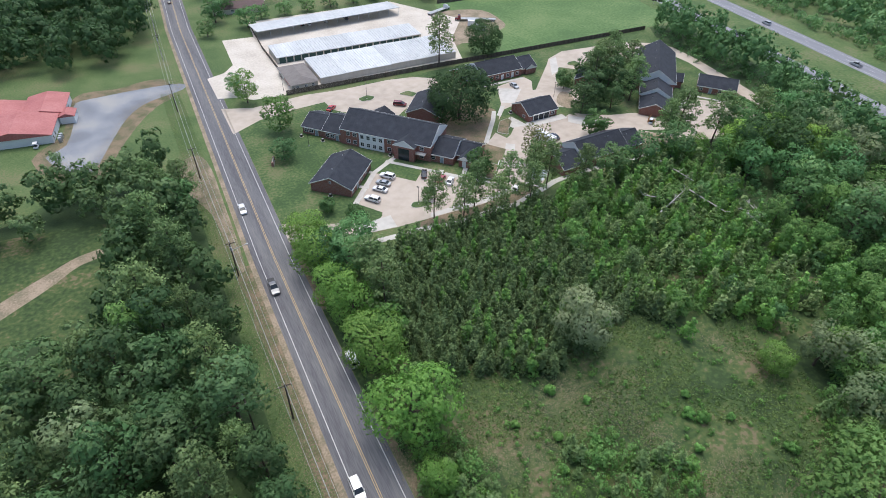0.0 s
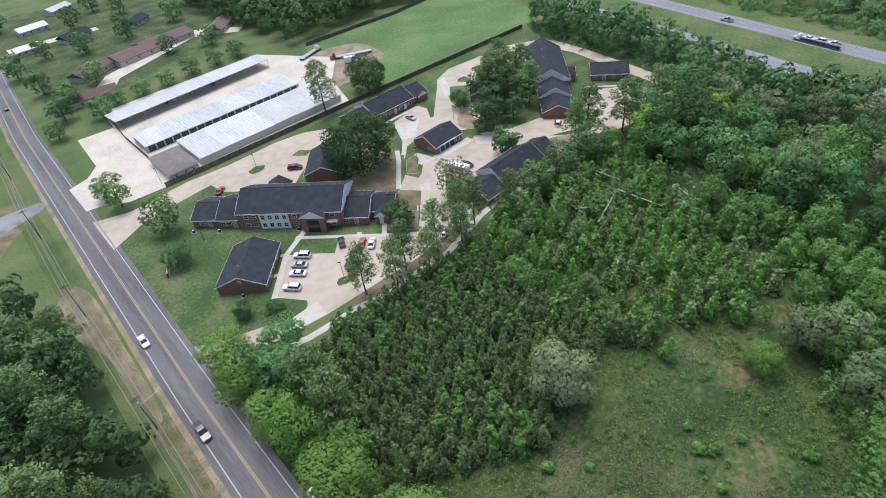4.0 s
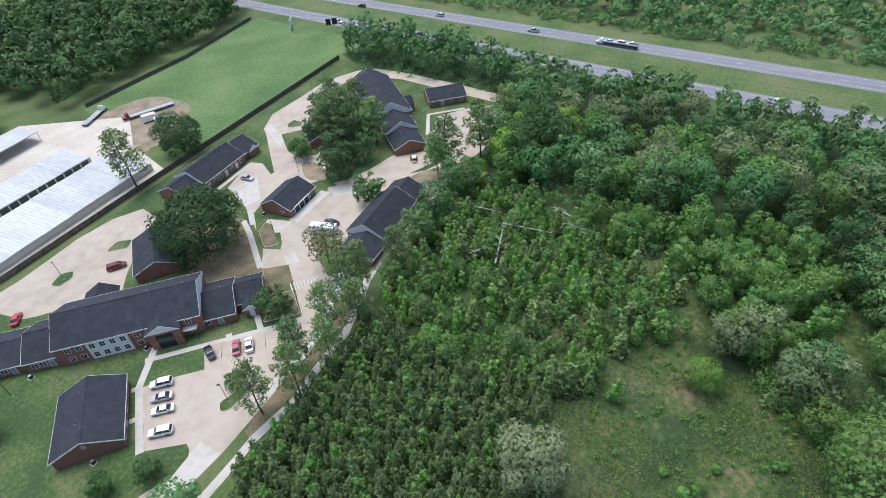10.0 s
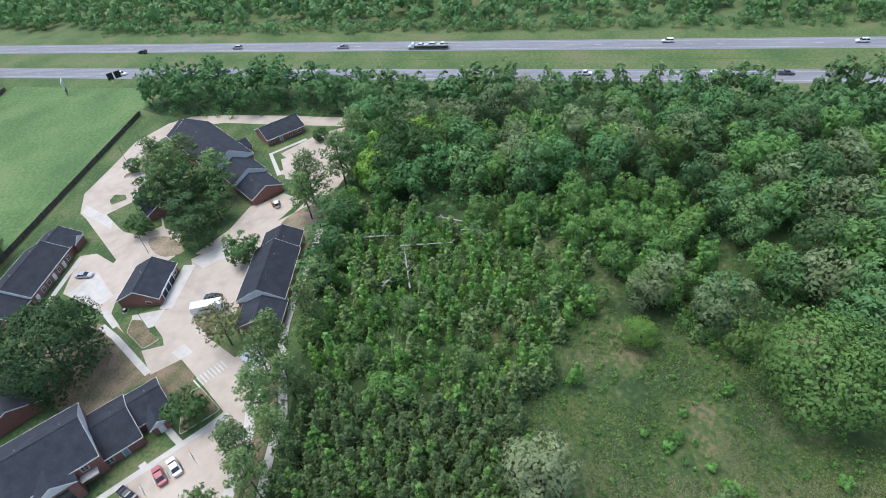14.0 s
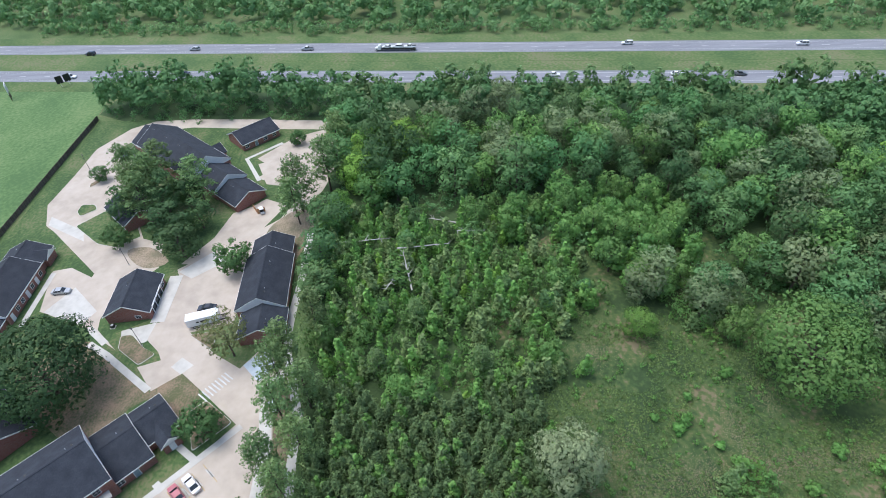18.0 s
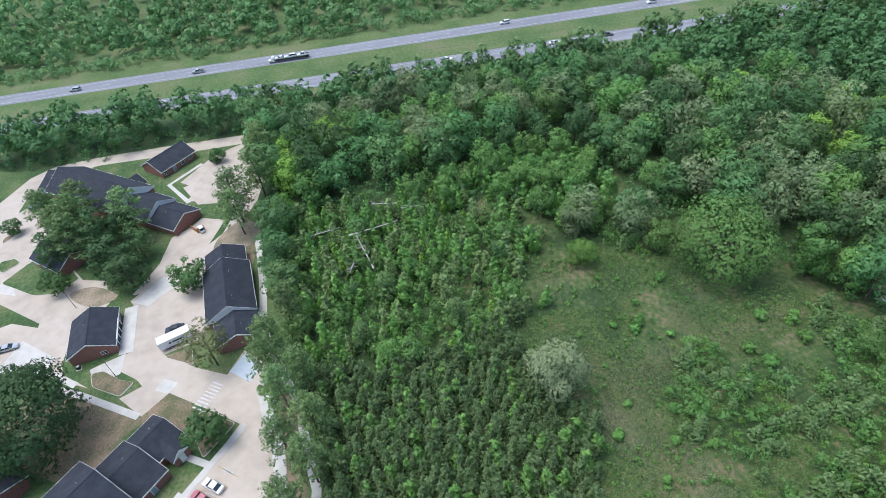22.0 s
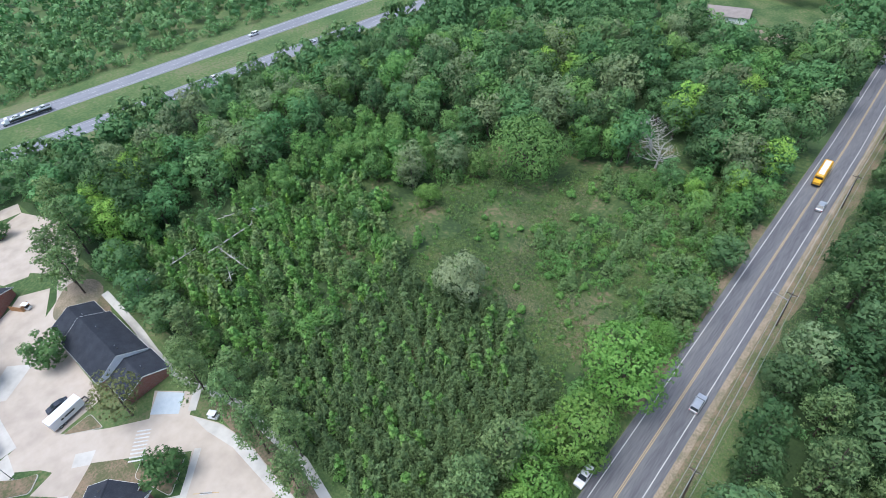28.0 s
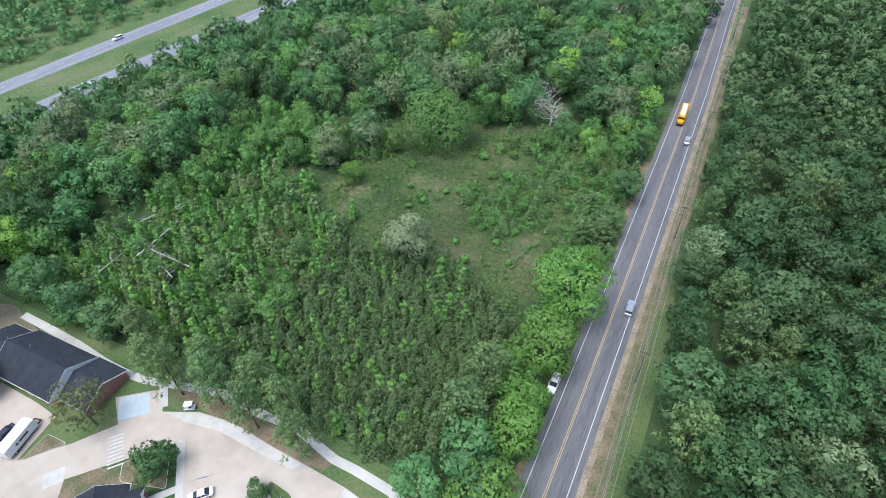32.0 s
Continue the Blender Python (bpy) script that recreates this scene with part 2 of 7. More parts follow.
LEAF_GUM = leaves("sapling_leaves", ((0.108, 0.254, 0.065), (0.144, 0.313, 0.081), (0.191, 0.367, 0.103)), 0.2)
LEAF_GREY = leaves("olive_leaves", ((0.152, 0.24, 0.1), (0.205, 0.298, 0.135), (0.272, 0.362, 0.185)), 0.2)
LEAF_PALE = leaves("pale_blossoming_leaves", ((0.215, 0.28, 0.135), (0.28, 0.345, 0.175), (0.345, 0.405, 0.225)), 0.1)
LEAF_OLIVE = leaves("olive_brown_leaves", ((0.14, 0.165, 0.06), (0.19, 0.215, 0.08), (0.245, 0.265, 0.105)), 0.1)
LEAF_PINE = leaves("pine_needles", ((0.128, 0.228, 0.082), (0.168, 0.28, 0.1), (0.212, 0.33, 0.125)), 0.2)
LEAF_YOUNG = leaves("young_pine_needles", ((0.088, 0.155, 0.06), (0.118, 0.2, 0.074), (0.155, 0.24, 0.09)), 0.3, 0.3)
# mixed leaves of the far woods, brightened to carry distance haze in their colour
LEAF_MIX_HAZED = leaves("hazed_mixed_wood_leaves", ((0.108, 0.254, 0.097), (0.144, 0.313, 0.113), (0.185, 0.362, 0.130), (0.247, 0.373, 0.173)), 0.2, 0.09)
LEAF_SHRUB = leaves("shrub_leaves", ((0.118, 0.297, 0.070), (0.160, 0.362, 0.086), (0.211, 0.427, 0.108)), 0.15, 0.16)
LEAF_LIME = leaves("lime_leaves", ((0.196, 0.400, 0.070), (0.258, 0.475, 0.086), (0.330, 0.540, 0.108)), 0.12)
LEAF_WEED = leaves("meadow_weed_leaves", ((0.08, 0.15, 0.045), (0.11, 0.19, 0.055), (0.15, 0.23, 0.065)), 0.1, 0.12)
LEAF_DRY = leaves("dry_grass_blades", ((0.2, 0.19, 0.1), (0.27, 0.235, 0.14), (0.33, 0.275, 0.18)), 0.1, 0.3)


# ---- building blocks ----
def site(x, y):
    return 0.993 * x, 0.989 * y


def thing(name, x, y, z=0.0, turn=0.0, label="", category="", group="", kind=""):
    ob = new(name)
    ob.empty_display_size = 0.3
    ob.matrix_basis = pose(x, y, z, 0, 0, turn)
    return tagged(ob, label, category, group, kind)


def mesh_of(name, bm, mat, smooth=False):
    if isinstance(bm, bpy.types.Mesh):
        me = bm
    else:
        me = bpy.data.meshes.new(name)
        bm.to_mesh(me)
        bm.free()
    if mat and not me.materials:
        me.materials.append(mat)
    if smooth:
        me.polygons.foreach_set("use_smooth", [True] * len(me.polygons))
    return me


def part(name, bm, mat, parent, label="", at=None, smooth=False):
    ob = new(name, mesh_of(name, bm, mat, smooth))
    ob.parent = parent
    if at is not None:
        ob.matrix_basis = at if isinstance(at, Matrix) else pose(*at)
    return tagged(ob, label)


def whole(name, bm, mat, label="", category="", group="", kind="", at=None, smooth=False):
    ob = new(name, mesh_of(name, bm, mat, smooth))
    if at is not None:
        ob.matrix_basis = at if isinstance(at, Matrix) else pose(*at)
    return tagged(ob, label, category, group, kind)


def faces(verts, polys):
    me = bpy.data.meshes.new("mesh")
    me.from_pydata([tuple(v) for v in verts], [], [tuple(p) for p in polys])
    me.update()
    return me


def box(bm, x0, y0, z0, x1, y1, z1):
    v = [bm.verts.new(p) for p in ((x0, y0, z0), (x1, y0, z0), (x1, y1, z0), (x0, y1, z0), (x0, y0, z1), (x1, y0, z1), (x1, y1, z1), (x0, y1, z1))]
    for f in ((0, 3, 2, 1), (4, 5, 6, 7), (0, 1, 5, 4), (1, 2, 6, 5), (2, 3, 7, 6), (3, 0, 4, 7)):
        bm.faces.new([v[i] for i in f])
    return bm


def boxes(*many):
    bm = bmesh.new()
    for b in many:
        box(bm, *b)
    return bm


def prism(outline, z0, z1):
    """A solid slab over an outline that runs round once."""
    area = sum(a[0] * b[1] - b[0] * a[1] for a, b in zip(outline, outline[1:] + outline[:1]))
    ring = list(outline) if area > 0 else list(reversed(outline))
    n = len(ring)
    bm = bmesh.new()
    low, high = [bm.verts.new((x, y, z0)) for x, y in ring], [bm.verts.new((x, y, z1)) for x, y in ring]
    for i in range(n):
        bm.faces.new((low[i], low[(i + 1) % n], high[(i + 1) % n], high[i]))
    for tri in geometry.tessellate_polygon([[Vector((x, y, 0)) for x, y in ring]]):
        f = [high[i] for i in tri]
        p, q, w = (v.co for v in f)
        bm.faces.new(f if (q - p).cross(w - p).z > 0 else f[::-1])
    return bm


def rod(bm, a, b, r0, r1=None, sides=8, cap=True):
    a, b = Vector(a), Vector(b)
    r1 = r0 if r1 is None else r1
    q = (b - a).to_track_quat("Z", "Y").to_matrix()
    rings = []
    for p, r in ((a, r0), (b, r1)):
        rings.append([bm.verts.new(p + q @ Vector((r * math.cos(2 * math.pi * k / sides), r * math.sin(2 * math.pi * k / sides), 0))) for k in range(sides)])
    for k in range(sides):
        bm.faces.new((rings[0][k], rings[0][(k + 1) % sides], rings[1][(k + 1) % sides], rings[1][k]))
    if cap:
        bm.faces.new(rings[1])
        bm.faces.new(list(reversed(rings[0])))
    return bm


def smooth_ring(points, steps=4):
    """A closed outline rounded through its points."""
    out, n = [], len(points)
    for i in range(n):
        p0, p1, p2, p3 = (points[(i + k - 1) % n] for k in range(4))
        for s in range(steps):
            u = s / steps
            out.append(tuple(0.5 * (2 * b + (c - a) * u + (2 * a - 5 * b + 4 * c - d) * u * u + (3 * b - a - 3 * c + d) * u ** 3) for a, b, c, d in zip(p0, p1, p2, p3)))
    return out


def cornered(points, radius=0.9, steps=4):
    """A closed outline of straight sides with small rounded corners."""
    out, n = [], len(points)
    for i in range(n):
        a, b, c = (Vector(points[(i + k - 1) % n]) for k in range(3))
        p, q = b + (a - b).normalized() * min(radius, (a - b).length * 0.4), b + (c - b).normalized() * min(radius, (c - b).length * 0.4)
        for k in range(steps + 1):
            u = k / steps
            out.append(tuple(p * (1 - u) ** 2 + b * 2 * u * (1 - u) + q * u * u))
    return out


def inside(x, y, ring):
    hit = False
    for (ax, ay), (bx, by) in zip(ring, ring[1:] + ring[:1]):
        if (ay > y) != (by > y) and x < (bx - ax) * (y - ay) / (by - ay) + ax:
            hit = not hit
    return hit


# ---- ground, roads ----
whole("ground", boxes((-900, -800, -0.5, 1100, 1100, 0.0)), GRASS, "wide rough grassland with drier patches", "ground", kind="structure")


def sheet(name, ring, z, mat, label, category="ground", kind="structure", rounded=0):
    ring = [site(*p) for p in ring]
    return whole(name, prism(smooth_ring(ring, rounded) if rounded else ring, -0.05, z), mat, label, category, kind=kind)


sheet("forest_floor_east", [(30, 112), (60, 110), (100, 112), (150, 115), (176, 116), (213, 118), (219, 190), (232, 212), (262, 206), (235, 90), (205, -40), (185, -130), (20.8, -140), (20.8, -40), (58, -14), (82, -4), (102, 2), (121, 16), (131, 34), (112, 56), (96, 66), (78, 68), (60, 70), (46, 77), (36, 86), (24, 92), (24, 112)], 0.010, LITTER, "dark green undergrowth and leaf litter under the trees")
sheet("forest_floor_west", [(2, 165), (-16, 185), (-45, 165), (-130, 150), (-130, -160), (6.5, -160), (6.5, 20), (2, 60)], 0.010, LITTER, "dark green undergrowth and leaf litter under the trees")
whole("meadow", prism([(21.0, -55), (62, -32), (90, -20), (114, -10), (136, 4), (148, 34), (130, 60), (102, 76), (80, 82), (60, 84), (48, 90), (36, 98), (21, 100)], -0.05, 0.016), MEADOW, "rough meadow grass with dry patches and bare spots", "meadow", kind="structure")
sheet("pasture", [(132, 214), (228, 212), (262, 215), (268, 292), (180, 290), (148, 288)], 0.022, FIELD, "bright green pasture inside a board fence")
sheet("clearing", [(-85, 90), (-32, 94), (-24, 128), (-16, 146), (-26, 156), (-85, 154)], 0.020, MEADOW, "grassy clearing among the trees", rounded=3)
sheet("dirt_track", [(-84, 116), (-52, 123), (-41, 129), (-34, 134), (-28, 139), (-19, 141), (-18, 144), (-28, 143), (-35, 139), (-43, 134), (-54, 128), (-84, 121)], 0.030, DIRT, "pale dirt track through the clearing", "track", rounded=3)
sheet("lawn", [(20.6, 128), (45, 120), (55, 120), (100, 120), (115, 165), (118, 200), (104, 209), (46, 209), (46, 200), (21, 198)], 0.024, LAWN, "mown green lawn round the brick buildings")
sheet("lawn_north", [(104, 209.5), (226, 209.5), (224, 190), (216, 120), (176, 118), (130, 130), (112, 165)], 0.026, LAWN, "mown green lawn round the brick buildings")


def strip(name, line, half, z, mat, label, category, kind="structure", low=-0.05):
    """A band of even width along a line."""
    left, right = [], []
    for i, p in enumerate(line):
        a, b = Vector(line[max(i - 1, 0)]), Vector(line[min(i + 1, len(line) - 1)])
        d = (b - a).normalized()
        left.append((p[0] - d.y * half, p[1] + d.x * half))
        right.append((p[0] + d.y * half, p[1] - d.x * half))
    n = len(line)
    verts = [(x, y, h) for h in (low, z) for x, y in left + right]
    polys = []
    for i in range(n - 1):
        polys += [(2 * n + i, 3 * n + i, 3 * n + i + 1, 2 * n + i + 1), (i, 2 * n + i, 2 * n + i + 1, i + 1), (n + i, n + i + 1, 3 * n + i + 1, 3 * n + i)]
    return whole(name, faces(verts, polys), mat, label, category, kind=kind)


ROAD = [(19.5, -420), (17.2, -140), (15.7, -60), (15.6, 0), (15.6, 60), (15.8, 120), (16.6, 160), (17.7, 215), (19.4, 300), (24.0, 380), (30.0, 460), (40.0, 560)]
strip("road", ROAD, 5.1, 0.045, ASPHALT, "two-lane country road of worn grey asphalt", "road")
strip("road_shoulder", [(x - 0.6, y) for x, y in ROAD], 5.75, 0.034, DIRT, "bare sandy road shoulder", "shoulder")


def painted(name, line, shift, half, mat, label, dash=0.0, gap=0.0, z=0.052):
    """Paint along a line, moved sideways; dashes where dash is given."""
    length, out = 0.0, []
    for a, b in zip(line, line[1:]):
        a, b = Vector(a), Vector(b)
        d = (b - a).normalized()
        side, size = Vector((d.y, -d.x)), (b - a).length
        s = 0.0
        while s < size:
            e = min(size, s + dash) if dash else size
            out.append((a + d * s + side * shift, a + d * e + side * shift, side * half))
            s += (dash + gap) if dash else size
    verts, polys = [], []
    for p, q, w in out:
        k = len(verts)
        verts += [(*(p - w), z), (*(p + w), z), (*(q + w), z), (*(q - w), z)]
        polys.append((k, k + 1, k + 2, k + 3))
    return whole(name, faces(verts, polys), mat, label, "road marking", kind="structure")


painted("centre_line_west", ROAD, -0.17, 0.07, PAINT_YELLOW, "faded yellow line painted on the asphalt")
painted("centre_line_east", ROAD, 0.17, 0.07, PAINT_YELLOW, "faded yellow line painted on the asphalt")
painted("edge_line_west", ROAD, -3.75, 0.08, PAINT_WHITE, "white edge line painted on the asphalt")
painted("edge_line_east", ROAD, 3.75, 0.08, PAINT_WHITE, "white edge line painted on the asphalt")

FAR = [(261.0 + 0.165 * y, y) for y in (-700, -200, 200, 900)]
NEAR = [(230.0 + 0.168 * y, y) for y in (-700, -200, 200, 900)]
for line, name in ((FAR, "highway_far"), (NEAR, "highway_near")):
    strip(name, line, 5.6, 0.045, HIGHWAY, "divided highway carriageway of grey asphalt", "highway")
    strip(name + "_verge", line, 15.0, 0.030 if line is FAR else 0.036, VERGE, "mown grass verge beside the highway", "verge")
    painted(name + "_lane_line", line, 0.0, 0.09, PAINT_WHITE, "broken white lane line", 3.0, 9.2)
    painted(name + "_edge_line_west", line, -3.7, 0.08, PAINT_WHITE, "white edge line")
    painted(name + "_edge_line_east", line, 3.7, 0.08, PAINT_WHITE, "white edge line")

# ---- concrete drives and parking lots ----
SOUTH_LOT = [(20.4, 134), (29.5, 129.2), (38.4, 125.8), (42.1, 123.1), (46, 123.2), (48, 124.8), (48.7, 126.3), (44, 133), (55, 146), (58, 143.5), (64.2, 136.5), (69.6, 142.1), (78.5, 132.5), (86, 125.8), (94, 134.2), (100.2, 141), (96, 146.8), (103, 152.2), (104.5, 147.2), (107, 148.5), (112.5, 142.8), (105.2, 134.9), (100.3, 128), (106.2, 123.7), (100.8, 119.5), (98, 117.6), (94.1, 121.7), (86.7, 118.3), (80.6, 117.3), (75.9, 117.1), (68, 117.6), (59.8, 117.8), (50, 118.1), (37.7, 119.6), (29, 122), (20.4, 125)]
NORTH_LOT = [(104.5, 147.2), (107, 148.6), (115, 156.5), (116.6, 150.5), (130.9, 150.1), (133, 151.3), (135.5, 152.5), (142, 144.3), (147.6, 135.8), (154.7, 127.4), (165.6, 122.8), (173.8, 128.4), (176.4, 136.7), (178.2, 138.1), (182.8, 134.4), (189.8, 140.7), (201.2, 130.7), (205.2, 123.1), (206.5, 119), (192, 113), (177.4, 113.5), (167.8, 116), (154.4, 123.8), (142.4, 132.6), (136.5, 132.4), (120.6, 132.2), (114, 132.6), (112.3, 143)]
RING = [(108.8, 159.5), (117, 170.9), (123.4, 184.2), (138.8, 187.9), (139.6, 183), (135, 175.6), (136.5, 175.5), (148, 187), (156.8, 195.8), (160, 199.6), (171, 204.3), (187.4, 202.8), (204.3, 202), (217.8, 194.3), (222.5, 186.4), (222, 172), (218, 145), (213, 118), (206.6, 119), (211, 146), (215.5, 169.8), (214.4, 185.5), (207.9, 189.7), (203, 189.7), (196, 186), (188, 184), (180, 180), (168, 178), (160, 172), (150.2, 166.7), (147, 160), (137, 158), (134.5, 160), (133, 166), (119, 167), (115.5, 166.2)]
REAR_DRIVE = [(20.4, 190), (31.2, 196.5), (46.4, 199.5), (56.5, 200.5), (57.5, 193), (59.7, 190.1), (68.5, 182.6), (74.6, 176.2), (80, 180.8), (92.1, 189.1), (102.7, 194.4), (104.4, 202.2), (97, 207), (86, 208.9), (66.7, 208), (52, 209.5), (31.3, 207), (20.4, 211)]
STORAGE_LOT = [(20.8, 240), (28, 243), (33, 250), (34.5, 280), (48.6, 279), (51, 300), (128, 302), (150, 262), (133, 240), (124, 212.5), (46, 212.5), (33, 213.5), (28, 218), (21, 220)]
for k, (name, ring, mat, label) in enumerate((
    ("parking_lot_south", SOUTH_LOT, CONCRETE, "tan concrete parking lot and drive"),
    ("parking_lot_north", NORTH_LOT, CONCRETE, "tan concrete parking lot and drive"),
    ("ring_drive", RING, CONCRETE, "tan concrete ring drive with parking bays"),
    ("rear_drive", REAR_DRIVE, CONCRETE, "tan concrete rear drive with parking"),
    ("storage_yard", STORAGE_LOT, CONCRETE_OLD, "stained pale concrete yard round the storage units"),
)):
    sheet(name, ring, 0.040 + 0.004 * k, mat, label, "pavement")

sheet("courtyard_drive", [(137.7, 152.1), (148.1, 145.5), (159.3, 142.5), (162.0, 137.0), (165.5, 133.5), (161.5, 126.5), (151.3, 131.5), (144.4, 137.9), (135.6, 139.8)], 0.058, CONCRETE, "tan concrete drive between the brick buildings", "pavement")
sheet("court_apron", [(186.1, 139.8), (188.5, 133.2), (198.6, 122.3), (182.6, 121.6), (171.8, 128.8), (173.7, 134.9)], 0.059, CONCRETE, "tan concrete parking court", "pavement")
sheet("bare_ground", [(152.4, 129.0), (158.7, 122.6), (155.0, 117.0), (147.6, 117.4), (144.5, 124.7), (147.0, 130.0)], 0.052, DIRT, "bare tan soil under pines", rounded=3)
sheet("bare_ground", [(145.3, 169.5), (145.9, 163.3), (139.3, 156.0), (136.9, 160.8), (139.9, 166.0)], 0.053, DIRT, "bare tan soil under trees beside the drive", rounded=3)

# pale replacement slabs
for ring in (
    [(37.9, 119.7), (49.8, 118.3), (50.2, 124.0), (41.2, 123.6)],
    [(93.4, 121.6), (86.6, 118.5), (80.5, 117.5), (75.9, 117.3), (68, 117.8), (60, 118.0), (61, 119.8), (69, 119.9), (80, 119.8), (87.5, 121.3)],
    [(102.3, 144.2), (104.8, 142.3), (102.3, 139.0), (100.0, 141.3)],
    [(108.6, 158.2), (114.6, 160), (116.5, 152), (110.5, 152.6)],
    [(117.4, 171.4), (123.0, 183.0), (131.5, 178.5), (122.0, 169.0)],
    [(160.2, 199.0), (164.5, 200.0), (156.0, 186.5), (151.0, 184.5)],
    [(134.5, 151.8), (142.0, 144.0), (137.5, 139.5), (131.5, 147.5)],
):
    sheet("concrete_slab", ring, 0.062, CONCRETE_NEW, "pale newer concrete slab", "pavement")

# grassed islands with kerbs
for ring, mat, label in (
    ([(106.4, 149.0), (103.4, 152.0), (108.8, 158.7), (113.0, 159.6), (113.0, 156.8), (108.6, 152.6)], STRAW, "kerbed island of dry grass"),
    ([(56.9, 125.2), (58.7, 127.0), (63.3, 125.1), (63.9, 123.2), (58.2, 123.7)], LAWN, "kerbed planting island with shrubs"),
    ([(68.7, 197.6), (73.1, 199.2), (75.7, 196.6), (73.4, 194.4), (69.3, 194.7)], LAWN, "kerbed green grass island in the drive"),
    ([(84.7, 195.0), (89.3, 196.1), (92.0, 192.2), (88.6, 190.2)], LAWN, "kerbed green grass island in the drive"),
    ([(166.0, 192.8), (169.6, 192.8), (169.3, 188.4), (166.6, 186.6), (163.4, 190.8)], LAWN, "kerbed green grass island in the drive"),
    ([(179.0, 194.4), (182.6, 191.8), (185.0, 192.0), (181.5, 195.0)], STRAW, "kerbed planting island with shrubs"),
    ([(195.0, 193.6), (205.5, 192.0), (211.5, 186.5), (206.0, 188.6), (198.0, 190.0)], LAWN, "kerbed green grass island in the drive"),
    ([(111.6, 142.6), (112.0, 136.0), (106.2, 135.6)], STRAW, "kerbed island of dry grass"),
    ([(158.5, 190.0), (149.2, 179.8), (147.2, 174.2), (151.0, 167.6), (160.0, 172.5), (168.0, 178.5), (165.0, 184.0)], LAWN, "kerbed lawn under tall trees"),
    ([(86.5, 126.6), (92.5, 133.5), (90.0, 136.5), (80.5, 133.5)], STRAW, "patchy lawn beside the drive"),
):
    ring = cornered([site(*p) for p in ring])
    island = thing("kerbed_island", *ring[0], 0.0, 0, label, "traffic island")
    cx, cy = sum(p[0] for p in ring) / len(ring), sum(p[1] for p in ring) / len(ring)
    x0, y0 = ring[0]
    part("kerb", prism([(x - x0, y - y0) for x, y in ring], 0.0, 0.16), CONCRETE_NEW, island, "pale concrete kerb")
    reach = sum(math.hypot(x - cx, y - cy) for x, y in ring) / len(ring)
    f = 1 - 0.16 / reach
    part("planting", prism([(cx + (x - cx) * f - x0, cy + (y - cy) * f - y0) for x, y in ring], 0.0, 0.19), mat, island)

# dry ground round the buildings
for ring in (
    [(84, 158), (92, 150), (96, 147), (107.5, 161), (112, 168), (104, 178), (94, 172)],
    [(93.4, 135.2), (100.2, 141), (96, 146.8), (88, 145), (84.5, 139)],
    [(60, 118), (95, 117), (91, 113.5), (58, 114.5)],
    [(138, 128), (154, 123.5), (152, 118), (136, 120)],
):
    sheet("dry_soil_patch", ring, 0.030, STRAW, "dry straw-coloured soil with thin grass", rounded=3)

# footpaths
path_height = 0.07
for line, half in (
    ([(36, 116.6), (42, 114.9), (50, 114.4), (55, 114.4), (60.4, 113.3), (66, 112.2), (73.4, 112.8), (80.8, 113.0), (85.2, 112.6), (91.8, 114.4), (98, 116.0), (103, 117.6), (110.4, 118.4), (117, 118.3), (126.4, 117.6), (136, 117.4), (147, 117.4)], 0.95),
    ([(43.2, 133.4), (54.5, 146.6), (64.5, 152.5)], 0.8), ([(60.5, 151.5), (85.5, 124.6)], 0.7),
    ([(96.2, 147.4), (107.3, 160.9), (111.2, 166.6)], 0.8), ([(118.5, 186.6), (138, 187.2)], 0.7),
    ([(116.5, 151.9), (133.0, 151.9)], 1.7), ([(176, 137.6), (190, 144.5), (199, 133.5)], 0.7), ([(82.5, 137.2), (78.5, 132.2)], 0.7), ([(74.5, 138.8), (72.8, 137.0)], 0.7),
    ([(47.5, 141.4), (50, 139.6)], 0.6), ([(53.2, 147.6), (55.0, 146.0)], 0.6), ([(110.8, 162.5), (116.5, 168.8)], 0.8), ([(98.6, 117.0), (94.6, 120.9)], 0.9),
):
    path_height += 0.004
    strip("footpath", [site(*p) for p in line], half, path_height, CONCRETE_NEW, "pale concrete footpath", "footpath")

sheet("truck_yard", [(128, 233), (134, 232), (139, 231), (150, 236), (164, 242), (168, 252), (167, 269), (150, 276), (128, 272)], 0.048, DIRT, "bare tan dirt yard with parked lorries", "yard", rounded=3)

for k, (y0, y1, x0, x1) in enumerate(((-150, -61, 6.6, 9.4), (-61, 19, 5.8, 9.4), (19, 69, 6.2, 9.4), (69, 119, 6.4, 9.4), (-10, 34, 20.9, 23.4), (34, 62, 20.9, 22.4), (96, 122, 20.9, 22.8))):
    n = max(4, int((y1 - y0) / 7))
    rr = random.Random(60 + k)
    west_side = x0 < 15
    outer = [((x0 if west_side else x1) + rr.uniform(-0.9, 0.9), y0 + (y1 - y0) * i / n) for i in range(n + 1)]
    near = x1 if west_side else x0
    whole("worn_verge", prism([(near, y0)] + outer + [(near, y1)], -0.05, 0.022 + 0.0022 * k), STRAW, "worn sandy verge with thin grass", "ground", kind="structure")
